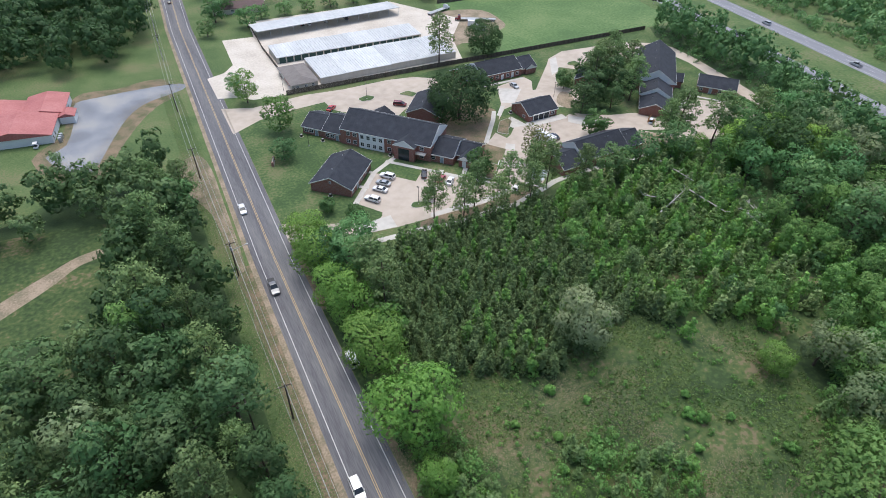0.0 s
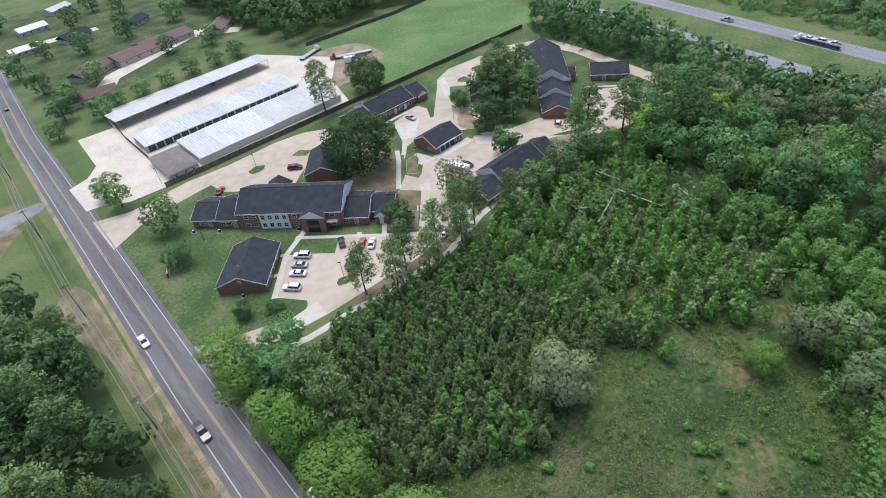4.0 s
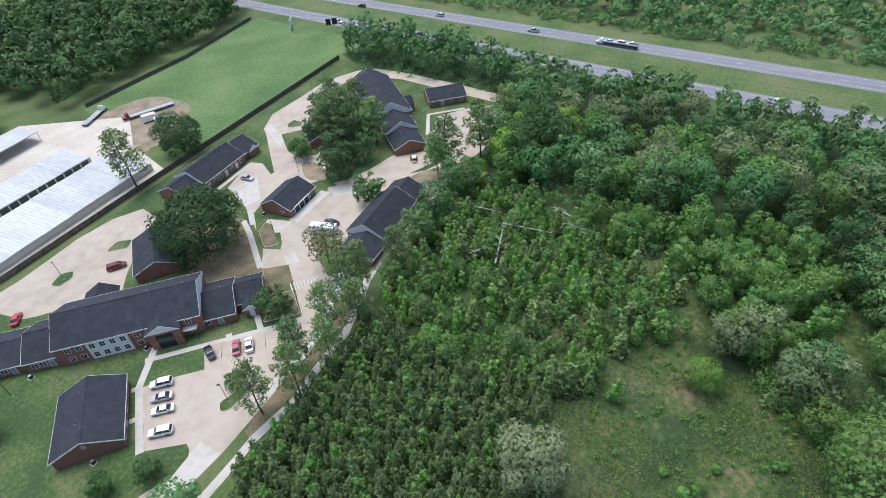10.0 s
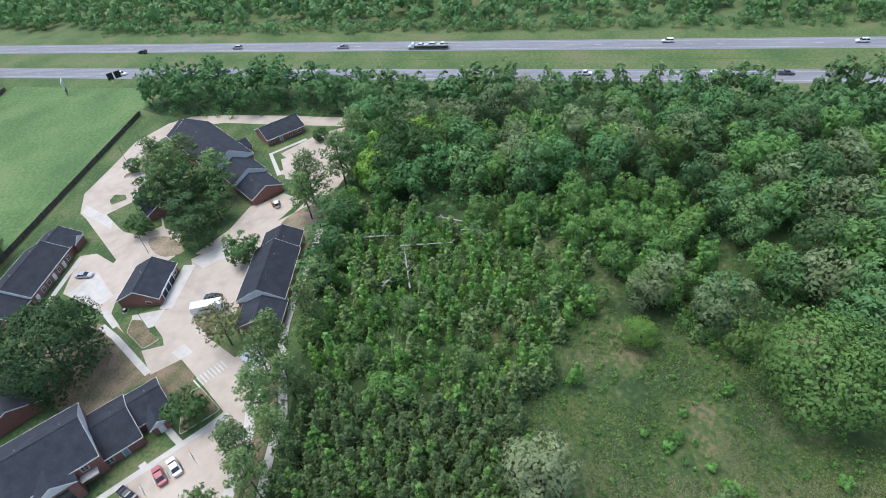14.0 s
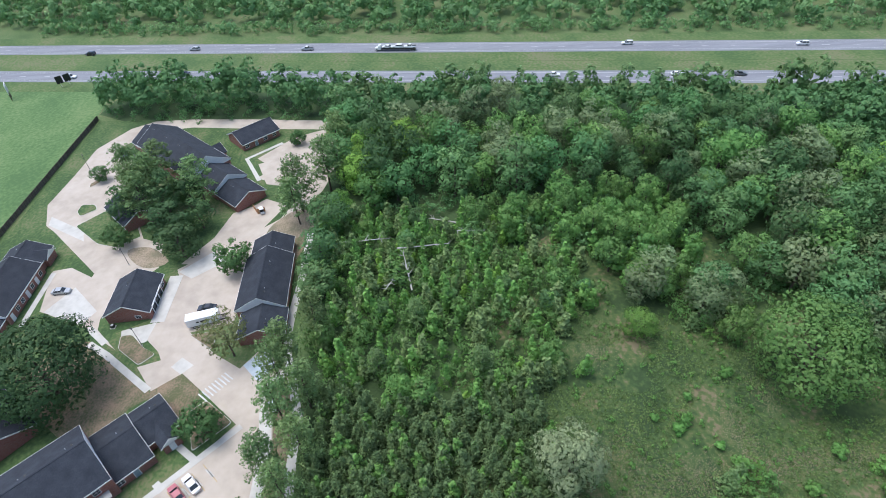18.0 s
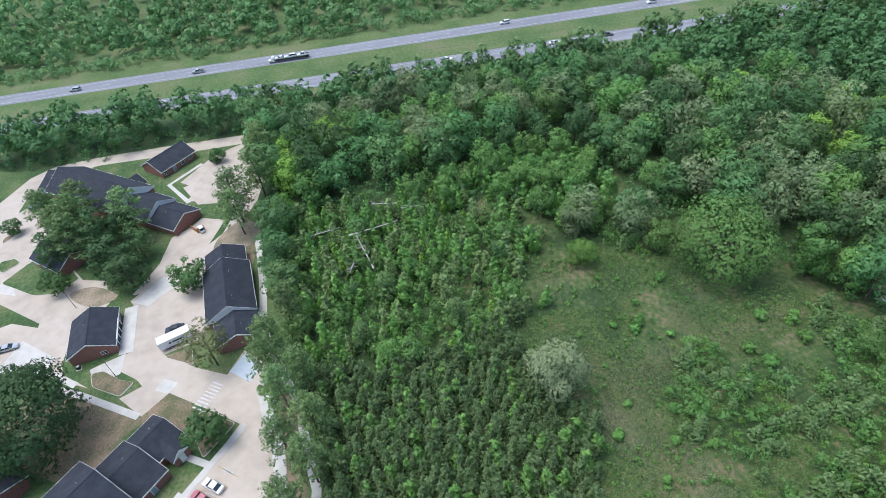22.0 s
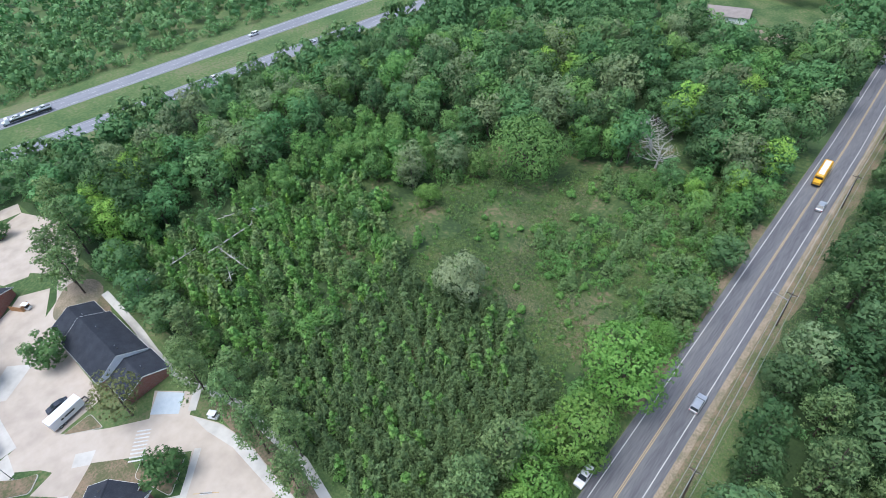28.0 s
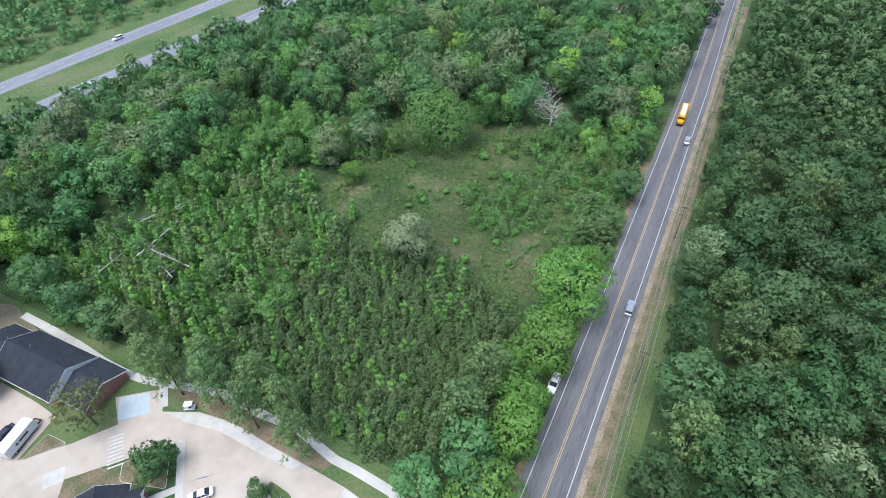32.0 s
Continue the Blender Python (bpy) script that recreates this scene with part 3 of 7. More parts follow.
# west side yards
sheet("gravel_yard", [(-26.5, 238), (-27, 226), (-30, 206), (-36, 200), (-29, 186), (-23, 185), (-17.5, 200), (-10.6, 218), (-2.6, 228), (10.5, 234), (10.5, 240), (-3.4, 241), (-18, 240)], 0.036, GRAVEL, "grey gravel yard with ragged edges", "yard", rounded=3)
sheet("roadside_dirt", [(1, 177), (7, 181), (9.5, 172), (9.3, 150), (8.6, 122), (6.8, 121), (5.2, 146), (1, 160)], 0.029, DIRT, "bare tan dirt beside the road", "ground", rounded=3)
sheet("roadside_lawn", [(10.5, 168), (10.5, 255), (-60, 258), (-60, 190), (-20, 180)], 0.026, GRASS, "patchy roadside lawn with bare earth")
sheet("bare_ground", [(-24, 246), (-29, 236), (-31, 214), (-40, 200), (-31, 181), (-21, 180), (-14, 197), (-6, 214), (1, 224), (6, 229), (6, 246), (-3, 248), (-12, 245)], 0.031, STRAW, "worn tan ground round the gravel yard", rounded=3)


# ---- buildings ----
def section(owner, x0, x1, y0, y1, eave, ridge, mats=(None, None), over=0.45, name="section", z0=0.0):
    """One gabled stretch of a house, its ridge along x: wall, roof, white trim. mats: the gables' stuff at either end where it is not brick."""
    mid, t = (y0 + y1) / 2, 0.16
    slope = (ridge - eave) / (mid - y0)
    bm = bmesh.new()
    v = [bm.verts.new(p) for p in ((x0, y0, z0), (x1, y0, z0), (x1, y1, z0), (x0, y1, z0), (x0, y0, eave), (x1, y0, eave), (x1, y1, eave), (x0, y1, eave), (x0, mid, ridge - 0.05), (x1, mid, ridge - 0.05))]
    for f in ((0, 1, 5, 4), (2, 3, 7, 6), (1, 2, 6, 9, 5), (3, 0, 4, 8, 7)):
        bm.faces.new([v[i] for i in f])
    part("wall", bm, BRICK, owner)
    for end, x, way in ((0, x0, -1), (1, x1, 1)):
        if mats[end]:
            w = x + way * 0.06
            part("gable_siding", faces([(w, y0 - 0.3, eave - 0.6), (w, y1 + 0.3, eave - 0.6), (w, y1 + 0.3, eave - 0.1), (w, mid, ridge + 0.05), (w, y0 - 0.3, eave - 0.1)], [(0, 1, 2, 3, 4) if way > 0 else (4, 3, 2, 1, 0)]), mats[end], owner, "white gable siding")
    a, b = x0 - (0.3 if not mats[0] else 0.1), x1 + (0.3 if not mats[1] else 0.1)
    ye, yf, ze = y0 - over, y1 + over, eave - over * slope
    roof = bmesh.new()
    for ya, yb in ((ye, mid), (yf, mid)):
        p = [(a, ya, ze), (b, ya, ze), (b, yb, ridge), (a, yb, ridge)]
        if ya > yb:
            p = [p[1], p[0], p[3], p[2]]
        top = [roof.verts.new((x, y, z + t)) for x, y, z in p]
        low = [roof.verts.new((x, y, z)) for x, y, z in p]
        roof.faces.new(top)
        roof.faces.new(list(reversed(low)))
        for i in range(4):
            roof.faces.new((low[i], low[(i + 1) % 4], top[(i + 1) % 4], top[i]))
    part("roof", roof, SHINGLE, owner)
    part("ridge_cap", boxes((a, mid - 0.16, ridge + t - 0.06, b, mid + 0.16, ridge + t + 0.03)), SHINGLE, owner)
    for y, s in ((ye, -1), (yf, 1)):
        part("fascia", boxes((a, min(y, y + s * 0.05), ze - 0.12, b, max(y, y + s * 0.05), ze + t)), TRIM, owner, "white eave board")
    for x, s in ((a, -1), (b, 1)):
        bm = bmesh.new()
        for ya, yb in ((ye, mid), (mid, yf)):
            za, zb = (ze, ridge) if ya == ye else (ridge, ze)
            xs = (x, x + s * 0.05)
            w = [bm.verts.new(p) for p in ((xs[0], ya, za - 0.14), (xs[0], yb, zb - 0.14), (xs[0], yb, zb + t + 0.01), (xs[0], ya, za + t + 0.01), (xs[1], ya, za - 0.14), (xs[1], yb, zb - 0.14), (xs[1], yb, zb + t + 0.01), (xs[1], ya, za + t + 0.01))]
            for f in ((0, 1, 2, 3), (7, 6, 5, 4), (3, 2, 6, 7), (0, 4, 5, 1)):
                bm.faces.new([w[i] for i in f])
        part("rake_board", bm, TRIM, owner, "white rake board")
    for k in range(max(1, int((x1 - x0) / 7))):
        xv = x0 + (k + 0.6) * (x1 - x0) / max(1, int((x1 - x0) / 7))
        yv = mid + 1.3
        zv = ridge - 1.3 * slope + t
        bm = bmesh.new()
        rod(bm, (xv, yv, zv - 0.1), (xv, yv, zv + 0.35), 0.07, sides=6)
        part("vent_pipe", bm, METAL_GREY, owner)
        part("roof_vent", boxes((xv + 0.9, yv - 0.2, zv - 0.12, xv + 1.3, yv + 0.2, zv + 0.12)), DARK, owner)


def rim(half, height, width, y0, y1):
    """A rectangular frame in one piece, its opening from -half to half and from 0 to height."""
    inside_, outside = [(-half, 0), (half, 0), (half, height), (-half, height)], [(-half - width, -width), (half + width, -width), (half + width, height + width), (-half - width, height + width)]
    verts = [(x, y, z) for y in (y0, y1) for x, z in inside_ + outside]
    polys = []
    for i in range(4):
        j = (i + 1) % 4
        polys += [(4 + i, 4 + j, j, i), (8 + i, 8 + j, 12 + j, 12 + i), (i, j, 8 + j, 8 + i), (4 + j, 4 + i, 12 + i, 12 + j)]
    return faces(verts, polys)


def window(owner, x, y, z, w=1.2, h=1.2, way=(0, -1)):
    """A white-framed window with a cross bar on a wall whose outside lies towards way."""
    turn = math.degrees(math.atan2(way[1], way[0])) + 90
    at = pose(x, y, z, 0, 0, turn)
    frame_ = part("window", rim(w / 2, h, 0.09, -0.07, 0.05), TRIM, owner, at=at)
    part("pane", boxes((-w / 2, -0.03, 0, w / 2, 0.0, h)), GLASS, frame_)
    part("glazing_bar", boxes((-w / 2, -0.05, h / 2 - 0.03, w / 2, -0.031, h / 2 + 0.03)), TRIM, frame_)
    part("glazing_bar", boxes((-0.03, -0.045, 0, 0.03, -0.032, h)), TRIM, frame_)


def door(owner, x, y, way=(0, -1), mat=None, w=1.0, z=0.0):
    turn = math.degrees(math.atan2(way[1], way[0])) + 90
    leaf = part("door", boxes((-w / 2, -0.06, 0.05, w / 2, 0.02, 2.1)), mat or DOOR_BLUE, owner, at=pose(x, y, z, 0, 0, turn))
    part("door_frame", boxes((-w / 2 - 0.1, -0.08, 0.0, -w / 2, 0.02, 2.2), (w / 2, -0.08, 0.0, w / 2 + 0.1, 0.02, 2.2), (-w / 2, -0.08, 2.1, w / 2, 0.02, 2.2)), TRIM, leaf)
    part("door_knob", boxes((w / 2 - 0.14, -0.11, 1.0, w / 2 - 0.06, -0.06, 1.08)), METAL_GREY, leaf)


def cross_gable(owner, x0, x1, y_front, y_back, eave, ridge, gable=None, wall=True):
    """A small roof with its gable to the front, running back into the main roof."""
    mid = (x0 + x1) / 2
    if wall:
        bm = bmesh.new()
        v = [bm.verts.new(p) for p in ((x0, y_front, 0), (x1, y_front, 0), (x1, y_back, 0), (x0, y_back, 0), (x0, y_front, eave), (x1, y_front, eave), (x1, y_back, eave), (x0, y_back, eave))]
        for f in ((0, 1, 5, 4), (1, 2, 6, 5), (3, 0, 4, 7)):
            bm.faces.new([v[i] for i in f])
        part("porch_wall", bm, BRICK, owner)
    part("porch_gable", faces([(x0 - 0.1, y_front - 0.12, eave - 0.35), (x1 + 0.1, y_front - 0.12, eave - 0.35), (x1 + 0.1, y_front - 0.12, eave), (mid, y_front - 0.12, ridge), (x0 - 0.1, y_front - 0.12, eave)], [(0, 1, 2, 3, 4)]), gable or WHITE, owner, "white porch gable")
    bm = bmesh.new()
    s = (ridge - eave) / (mid - x0)
    for xa in (x0 - 0.35, x1 + 0.35):
        z = eave - 0.35 * s
        p = [(xa, y_front - 0.35, z), (xa, y_back, z), (mid, y_back, ridge), (mid, y_front - 0.35, ridge)]
        if xa < mid:
            p.reverse()
        top, low = [bm.verts.new((x, y, z + 0.16)) for x, y, z in p], [bm.verts.new(q) for q in p]
        bm.faces.new(top)
        bm.faces.new(list(reversed(low)))
        for i in range(4):
            bm.faces.new((low[i], low[(i + 1) % 4], top[(i + 1) % 4], top[i]))
    part("porch_roof", bm, SHINGLE, owner)
    bm = bmesh.new()
    for xa, xb, za, zb in ((x0 - 0.35, mid, eave - 0.35 * s, ridge), (mid, x1 + 0.35, ridge, eave - 0.35 * s)):
        y = y_front - 0.36
        w = [bm.verts.new(p) for p in ((xa, y, za - 0.14), (xb, y, zb - 0.14), (xb, y, zb + 0.17), (xa, y, za + 0.17), (xa, y - 0.05, za - 0.14), (xb, y - 0.05, zb - 0.14), (xb, y - 0.05, zb + 0.17), (xa, y - 0.05, za + 0.17))]
        for f in ((4, 5, 6, 7), (3, 7, 6, 2), (0, 1, 5, 4)):
            bm.faces.new([w[i] for i in f])
    part("rake_board", bm, TRIM, owner, "white rake board")


def conditioner(owner_label, x, y, z=0.04, turn=0):
    ob = thing("air_conditioner", x, y, z, turn, owner_label, "air conditioner", "air conditioners")
    part("casing", boxes((-0.42, -0.42, 0.08, 0.42, 0.42, 0.85)), DARK, ob)
    part("pad", boxes((-0.6, -0.6, 0, 0.6, 0.6, 0.08)), CONCRETE_NEW, ob)
    bm = bmesh.new()
    rod(bm, (0, 0, 0.85), (0, 0, 0.9), 0.34, sides=14)
    part("fan_grille", bm, METAL_GREY, ob)
    return ob


def spot(ob, x, y):
    return (ob.matrix_basis @ Vector((x, y, 0)))[:2]


GROUP = "brick apartment buildings"
GABLE_LABEL = "single-storey red brick building with charcoal shingle roof and white trim"

# long main building: two storeys between single-storey wings
main = thing("apartment_building", *site(51.9, 167.9), 0.0, -47.6, "long red brick apartment building, two storeys between low wings, charcoal shingles", "building", GROUP)
section(main, -0.6, 31.4, 0.3, 15.4, 5.7, 9.4, (WHITE, WHITE))
section(main, 31.4, 38.8, 1.0, 13.8, 2.9, 5.6, (None, WHITE))
section(main, 38.8, 45.6, 4.0, 13.4, 2.7, 4.9)
section(main, -8.0, -0.6, 1.0, 14.2, 3.1, 6.0, (WHITE, None))
section(main, -16.0, -8.0, 1.6, 13.4, 2.8, 5.1)
cross_gable(main, 19.6, 26.6, -2.0, 6.0, 5.2, 7.2)
cross_gable(main, 40.6, 44.2, 1.2, 8.0, 2.7, 4.0)
rear = thing("rear_wing", *spot(main, 9.5, 21.5), 0.0, 132.1, "low rear wing in red brick with charcoal shingle roof", "building", GROUP)
cross_gable(rear, 0, 7.5, 0, 9.0, 2.8, 5.0, BRICK)
part("white_bay", boxes((6.2, 0.1, 0.0, 15.2, 0.32, 5.4)), WHITE, main, "white siding panel over two storeys")
for x in (7.4, 9.6, 11.8, 14.0):
    for z in (0.8, 3.5):
        window(main, x, 0.08, z, 1.1, 1.3)
for x in (2.2, 4.6, 17.0, 28.4):
    for z in (0.9, 3.6):
        window(main, x, 0.28, z, 1.2, 1.2)
for x in (-14.5, -12.5, -6.0, -4.2, 32.0):
    window(main, x, 0.98 if -8 < x or x > 30 else 1.58, 0.9, 1.3, 1.2)
for x in (-10.6, -2.4):
    door(main, x, 1.58 if x < -8 else 0.98)
door(main, 35.0, 0.98)
door(main, 42.4, 1.18, mat=TRIM)
for k in range(9):
    part("stair_tread", boxes((21.6, -1.95 + 0.3 * k, 0.28 * k, 24.4, -1.62 + 0.3 * k, 0.28 * (k + 1))), METAL_GREY, main)
# no opening is cut: a dark sheet gives the stairwell its shade
part("stair_opening", boxes((21.2, -2.06, 0.0, 24.9, -2.02, 4.2)), GLASS, main, "flat dark panel for the stairwell's shade")
part("balcony_slab", boxes((26.8, -1.4, 2.7, 30.0, 0.3, 2.9)), CONCRETE_NEW, main)
for k in range(12):
    part("baluster", boxes((26.85 + 0.28 * k, -1.4, 2.9, 26.89 + 0.28 * k, -1.36, 3.9)), TRIM, main)
for x in (-15.2, -7.0, 17.8):
    conditioner("dark boxy air conditioner on a pad beside the wall", *spot(main, x, -0.9))


def simple(x, y, turn, length, depth, eave=2.75, ridge=5.3, label=GABLE_LABEL, sections=(), fronts=None):
    ob = thing("apartment_building", *site(x, y), 0.0, turn, label, "building", GROUP)
    for s in sections or ((0.4, length - 0.4, 0.45, depth - 0.45, eave, ridge),):
        section(ob, *s)
    front = 0.43
    for k in range(int(length // 3.6)):
        x_ = 1.9 + k * 3.6
        if x_ > length - 1.2:
            break
        (door if k % 3 == 1 else lambda o, a, b: window(o, a, b, 0.9, 1.2, 1.2))(ob, x_, front)
    return ob


house_a = simple(43.5, 136.6, 47.8, 17.4, 13.6, ridge=5.6, label="detached red brick building with charcoal shingle roof beside parked cars")
conditioner("dark boxy air conditioner on a pad beside the gable", *spot(house_a, -0.9, 6.5))
window(house_a, 0.38, 6.8, 3.6, 0.5, 0.7, (-1, 0))
simple(88.0, 166.5, 50, 17.5, 12.6, label="red brick building behind a large oak, charcoal shingles")
hall = thing("office_hall", *site(117.5, 153.0), 0.0, 3.0, "small red brick office with a recessed porch and charcoal shingle roof", "building", GROUP)
section(hall, 0.4, 13.3, 0.5, 11.0, 2.75, 5.4)
# flat dark panel on the wall stands in for the porch's shade
part("porch_recess", boxes((2.2, 0.42, 0.05, 9.6, 0.46, 2.6)), GLASS, hall, "flat dark panel for the porch's shade")
for x in (2.2, 4.6, 7.0, 9.5):
    part("porch_post", boxes((x - 0.08, 0.1, 0.0, x + 0.08, 0.26, 2.7)), TRIM, hall, "white porch post")
part("porch_beam", boxes((2.1, 0.06, 2.5, 9.7, 0.3, 2.75)), TRIM, hall, "white porch beam")
window(hall, 11.4, 0.48, 0.7, 1.5, 1.5)
window(hall, 0.38, 3.4, 0.9, 1.3, 0.8, (-1, 0))
conditioner("dark boxy air conditioner on a pad", *spot(hall, -1.0, 9.5))
long_house = thing("apartment_building", *site(144.8, 132.4), 0.0, 182.0, "long red brick building with stepped charcoal roofs at the wood's edge", "building", GROUP)
section(long_house, 10.5, 29.5, 0.2, 11.8, 3.5, 6.9, (WHITE, WHITE))
section(long_house, 29.5, 37.6, 1.8, 12.2, 2.6, 5.0)
section(long_house, 2.6, 10.5, 0.8, 11.0, 2.7, 5.2)
for x, kind_ in ((12, 1), (15, 0), (18, 0), (21, 1), (24, 0), (27, 1)):
    (door if kind_ else lambda o, a, b: window(o, a, b, 0.9, 1.2, 1.2))(long_house, x, 0.18)
big = thing("apartment_building", *site(167.0, 132.9), 0.0, 45.3, "large red brick building with stepped charcoal roofs and white gables", "building", GROUP)
section(big, 0.4, 11.0, 0.6, 11.0, 2.6, 4.9)
section(big, 11.0, 21.5, 0.0, 11.4, 3.5, 6.6, (WHITE, None))
section(big, 21.5, 56.0, -1.2, 13.4, 5.0, 9.4, (WHITE, WHITE))
section(big, 56.0, 63.5, -0.4, 12.4, 2.75, 6.4)
cross_gable(big, 30.0, 36.0, -4.5, 6.0, 2.8, 5.0, BRICK)
for x in (2, 5, 8, 14, 17, 20, 26, 40, 44, 48, 52):
    window(big, x, (0.58 if x < 11 else -0.02 if x < 21.5 else -1.22), 0.9, 1.2, 1.2)
door(big, 10, 0.58)
door(big, 38, -1.22)
simple(194.6, 146.4, -49.6, 15.2, 11.5, label="small red brick building with blue-grey doors and charcoal roof")
simple(163.6, 182.4, 222.8, 14.6, 11.0, label="red brick building half hidden by pines, charcoal roof")
row_house = thing("apartment_building", *site(118.9, 188.7), 0.0, 1.4, "red brick row building with white doors and stepped charcoal roof", "building", GROUP)
section(row_house, 0.2, 19.6, 0.4, 13.0, 3.4, 6.4, (WHITE, WHITE))
section(row_house, -7.2, 0.2, 1.0, 12.7, 2.6, 5.3)
section(row_house, 19.6, 27.8, 1.2, 12.4, 2.6, 5.2, (None, WHITE))
cross_gable(row_house, 22.0, 26.4, 0.2, 6.0, 2.6, 4.0)
for x, kind_ in ((2.2, 1), (5, 0), (7.6, 0), (10.2, 1), (12.8, 0), (15.2, 1), (17.6, 0)):
    (lambda o, a, b: door(o, a, b, mat=TRIM) if 1 else None)(row_house, x, 0.38) if kind_ else window(row_house, x, 0.38, 0.9, 1.2, 1.2)

# ---- storage yard ----
units = thing("storage_building", *site(50.2, 243.2), 0.0, 0.3, "long white metal storage building with dark green roller doors", "storage building", "storage buildings")
part("wall", boxes((0, 0.1, 0, 67.6, 13.0, 2.7)), BEIGE, units)
for k in range(6):
    x0, x1, lift = 67.6 / 6 * k, 67.6 / 6 * (k + 1), 0.1 * (k % 2) + 0.12 * k / 6
    z = 2.75 + lift
    part("roof_panel", faces([(x0 - 0.05, -0.35, z), (x1 + 0.05, -0.35, z), (x1 + 0.05, 13.3, z + 0.7), (x0 - 0.05, 13.3, z + 0.7), (x0 - 0.05, -0.35, z - 0.18), (x1 + 0.05, -0.35, z - 0.18), (x1 + 0.05, 13.3, z + 0.5), (x0 - 0.05, 13.3, z + 0.5)], [(0, 1, 2, 3), (4, 5, 1, 0), (5, 6, 2, 1), (7, 4, 0, 3), (6, 7, 3, 2)]), METAL_ROOF, units, "ribbed white metal roof")
    for j in range(9):
        xr = x0 + (j + 0.5) * (x1 - x0) / 9
        part("roof_rib", faces([(xr - 0.06, -0.3, z + 0.002), (xr + 0.06, -0.3, z + 0.002), (xr, -0.3, z + 0.09), (xr - 0.06, 13.25, z + 0.7), (xr + 0.06, 13.25, z + 0.7), (xr, 13.25, z + 0.79)], [(0, 2, 5, 3), (2, 1, 4, 5), (0, 1, 2)]), METAL_ROOF, units)
for k in range(20):
    x = 1.0 + k * 3.3
    part("roller_door", boxes((x, -0.02, 0.05, x + 2.7, 0.09, 2.35)), METAL_GREEN, units)
units_b = thing("storage_building", *site(60.5, 216.4), 0.0, 1.4, "long white metal storage building with stepped pale roof panels", "storage building", "storage buildings")
part("wall", boxes((0, 0, 0, 62, 19.4, 2.6)), BEIGE, units_b)
for k in range(6):
    x0, x1, lift = 62 / 6 * k, 62 / 6 * (k + 1), 0.12 * (k % 2) + 0.15 * k / 6
    z = 2.65 + lift
    part("roof_panel", faces([(x0 - 0.05, -0.3, z), (x1 + 0.05, -0.3, z), (x1 + 0.05, 19.7, z + 0.9), (x0 - 0.05, 19.7, z + 0.9), (x0 - 0.05, -0.3, z - 0.2), (x1 + 0.05, -0.3, z - 0.2), (x1 + 0.05, 19.7, z + 0.7), (x0 - 0.05, 19.7, z + 0.7)], [(0, 1, 2, 3), (4, 5, 1, 0), (5, 6, 2, 1), (7, 4, 0, 3), (6, 7, 3, 2)]), METAL_ROOF, units_b, "ribbed white metal roof")
    for j in range(9):
        xr = x0 + (j + 0.5) * (x1 - x0) / 9
        part("roof_rib", faces([(xr - 0.06, -0.25, z + 0.002), (xr + 0.06, -0.25, z + 0.002), (xr, -0.25, z + 0.09), (xr - 0.06, 19.65, z + 0.9), (xr + 0.06, 19.65, z + 0.9), (xr, 19.65, z + 0.99)], [(0, 2, 5, 3), (2, 1, 4, 5), (0, 1, 2)]), METAL_ROOF, units_b)
storage_office = thing("storage_office", *site(47.9, 214.0), 0.0, 0.5, "low storage office with grey-brown shingle roof", "building")
part("wall", boxes((0.3, 0.3, 0, 10.8, 19.0, 2.6)), BEIGE, storage_office)
part("roof", faces([(-0.2, -0.2, 2.6), (11.3, -0.2, 2.6), (11.3, 19.6, 2.6), (-0.2, 19.6, 2.6), (5.5, 4.0, 4.2), (5.5, 15.6, 4.2)], [(0, 1, 4), (1, 2, 5, 4), (2, 3, 5), (3, 0, 4, 5), (3, 2, 1, 0)]), material("grey_brown_shingles", ((0.16, 0.145, 0.135), (0.22, 0.2, 0.19)), 0.5, 0.9, bump=0.4, fine=5), storage_office)
part("red_sign_band", boxes((-0.05, 2.0, 1.7, 0.28, 9.5, 2.5)), RUST, storage_office, "red painted band on the front wall")
for y in (4.0, 8.0, 12.5, 16.0):
    window(storage_office, 0.28, y, 0.7, 1.6, 1.0, (-1, 0))
for x in (2.5, 6.0, 8.8):
    window(storage_office, x, 0.28, 0.9, 0.9, 1.0)
canopy = thing("carport_canopy", *site(49.6, 273.6), 0.0, 4.8, "long white metal carport canopy on slim posts", "canopy")
part("roof", faces([(0, 0, 3.9), (74, 0, 3.9), (74, 13, 3.3), (0, 13, 3.3), (0, 0, 3.65), (74, 0, 3.65), (74, 13, 3.05), (0, 13, 3.05)], [(0, 1, 2, 3), (7, 6, 5, 4), (4, 5, 1, 0), (5, 6, 2, 1), (7, 4, 0, 3), (6, 7, 3, 2)]), METAL_ROOF, canopy)
for k in range(14):
    x = 0.6 + k * 5.6
    for y, h in ((0.5, 3.65), (12.4, 3.1)):
        part("post", boxes((x - 0.07, y - 0.07, 0, x + 0.07, y + 0.07, h)), METAL_GREY, canopy)


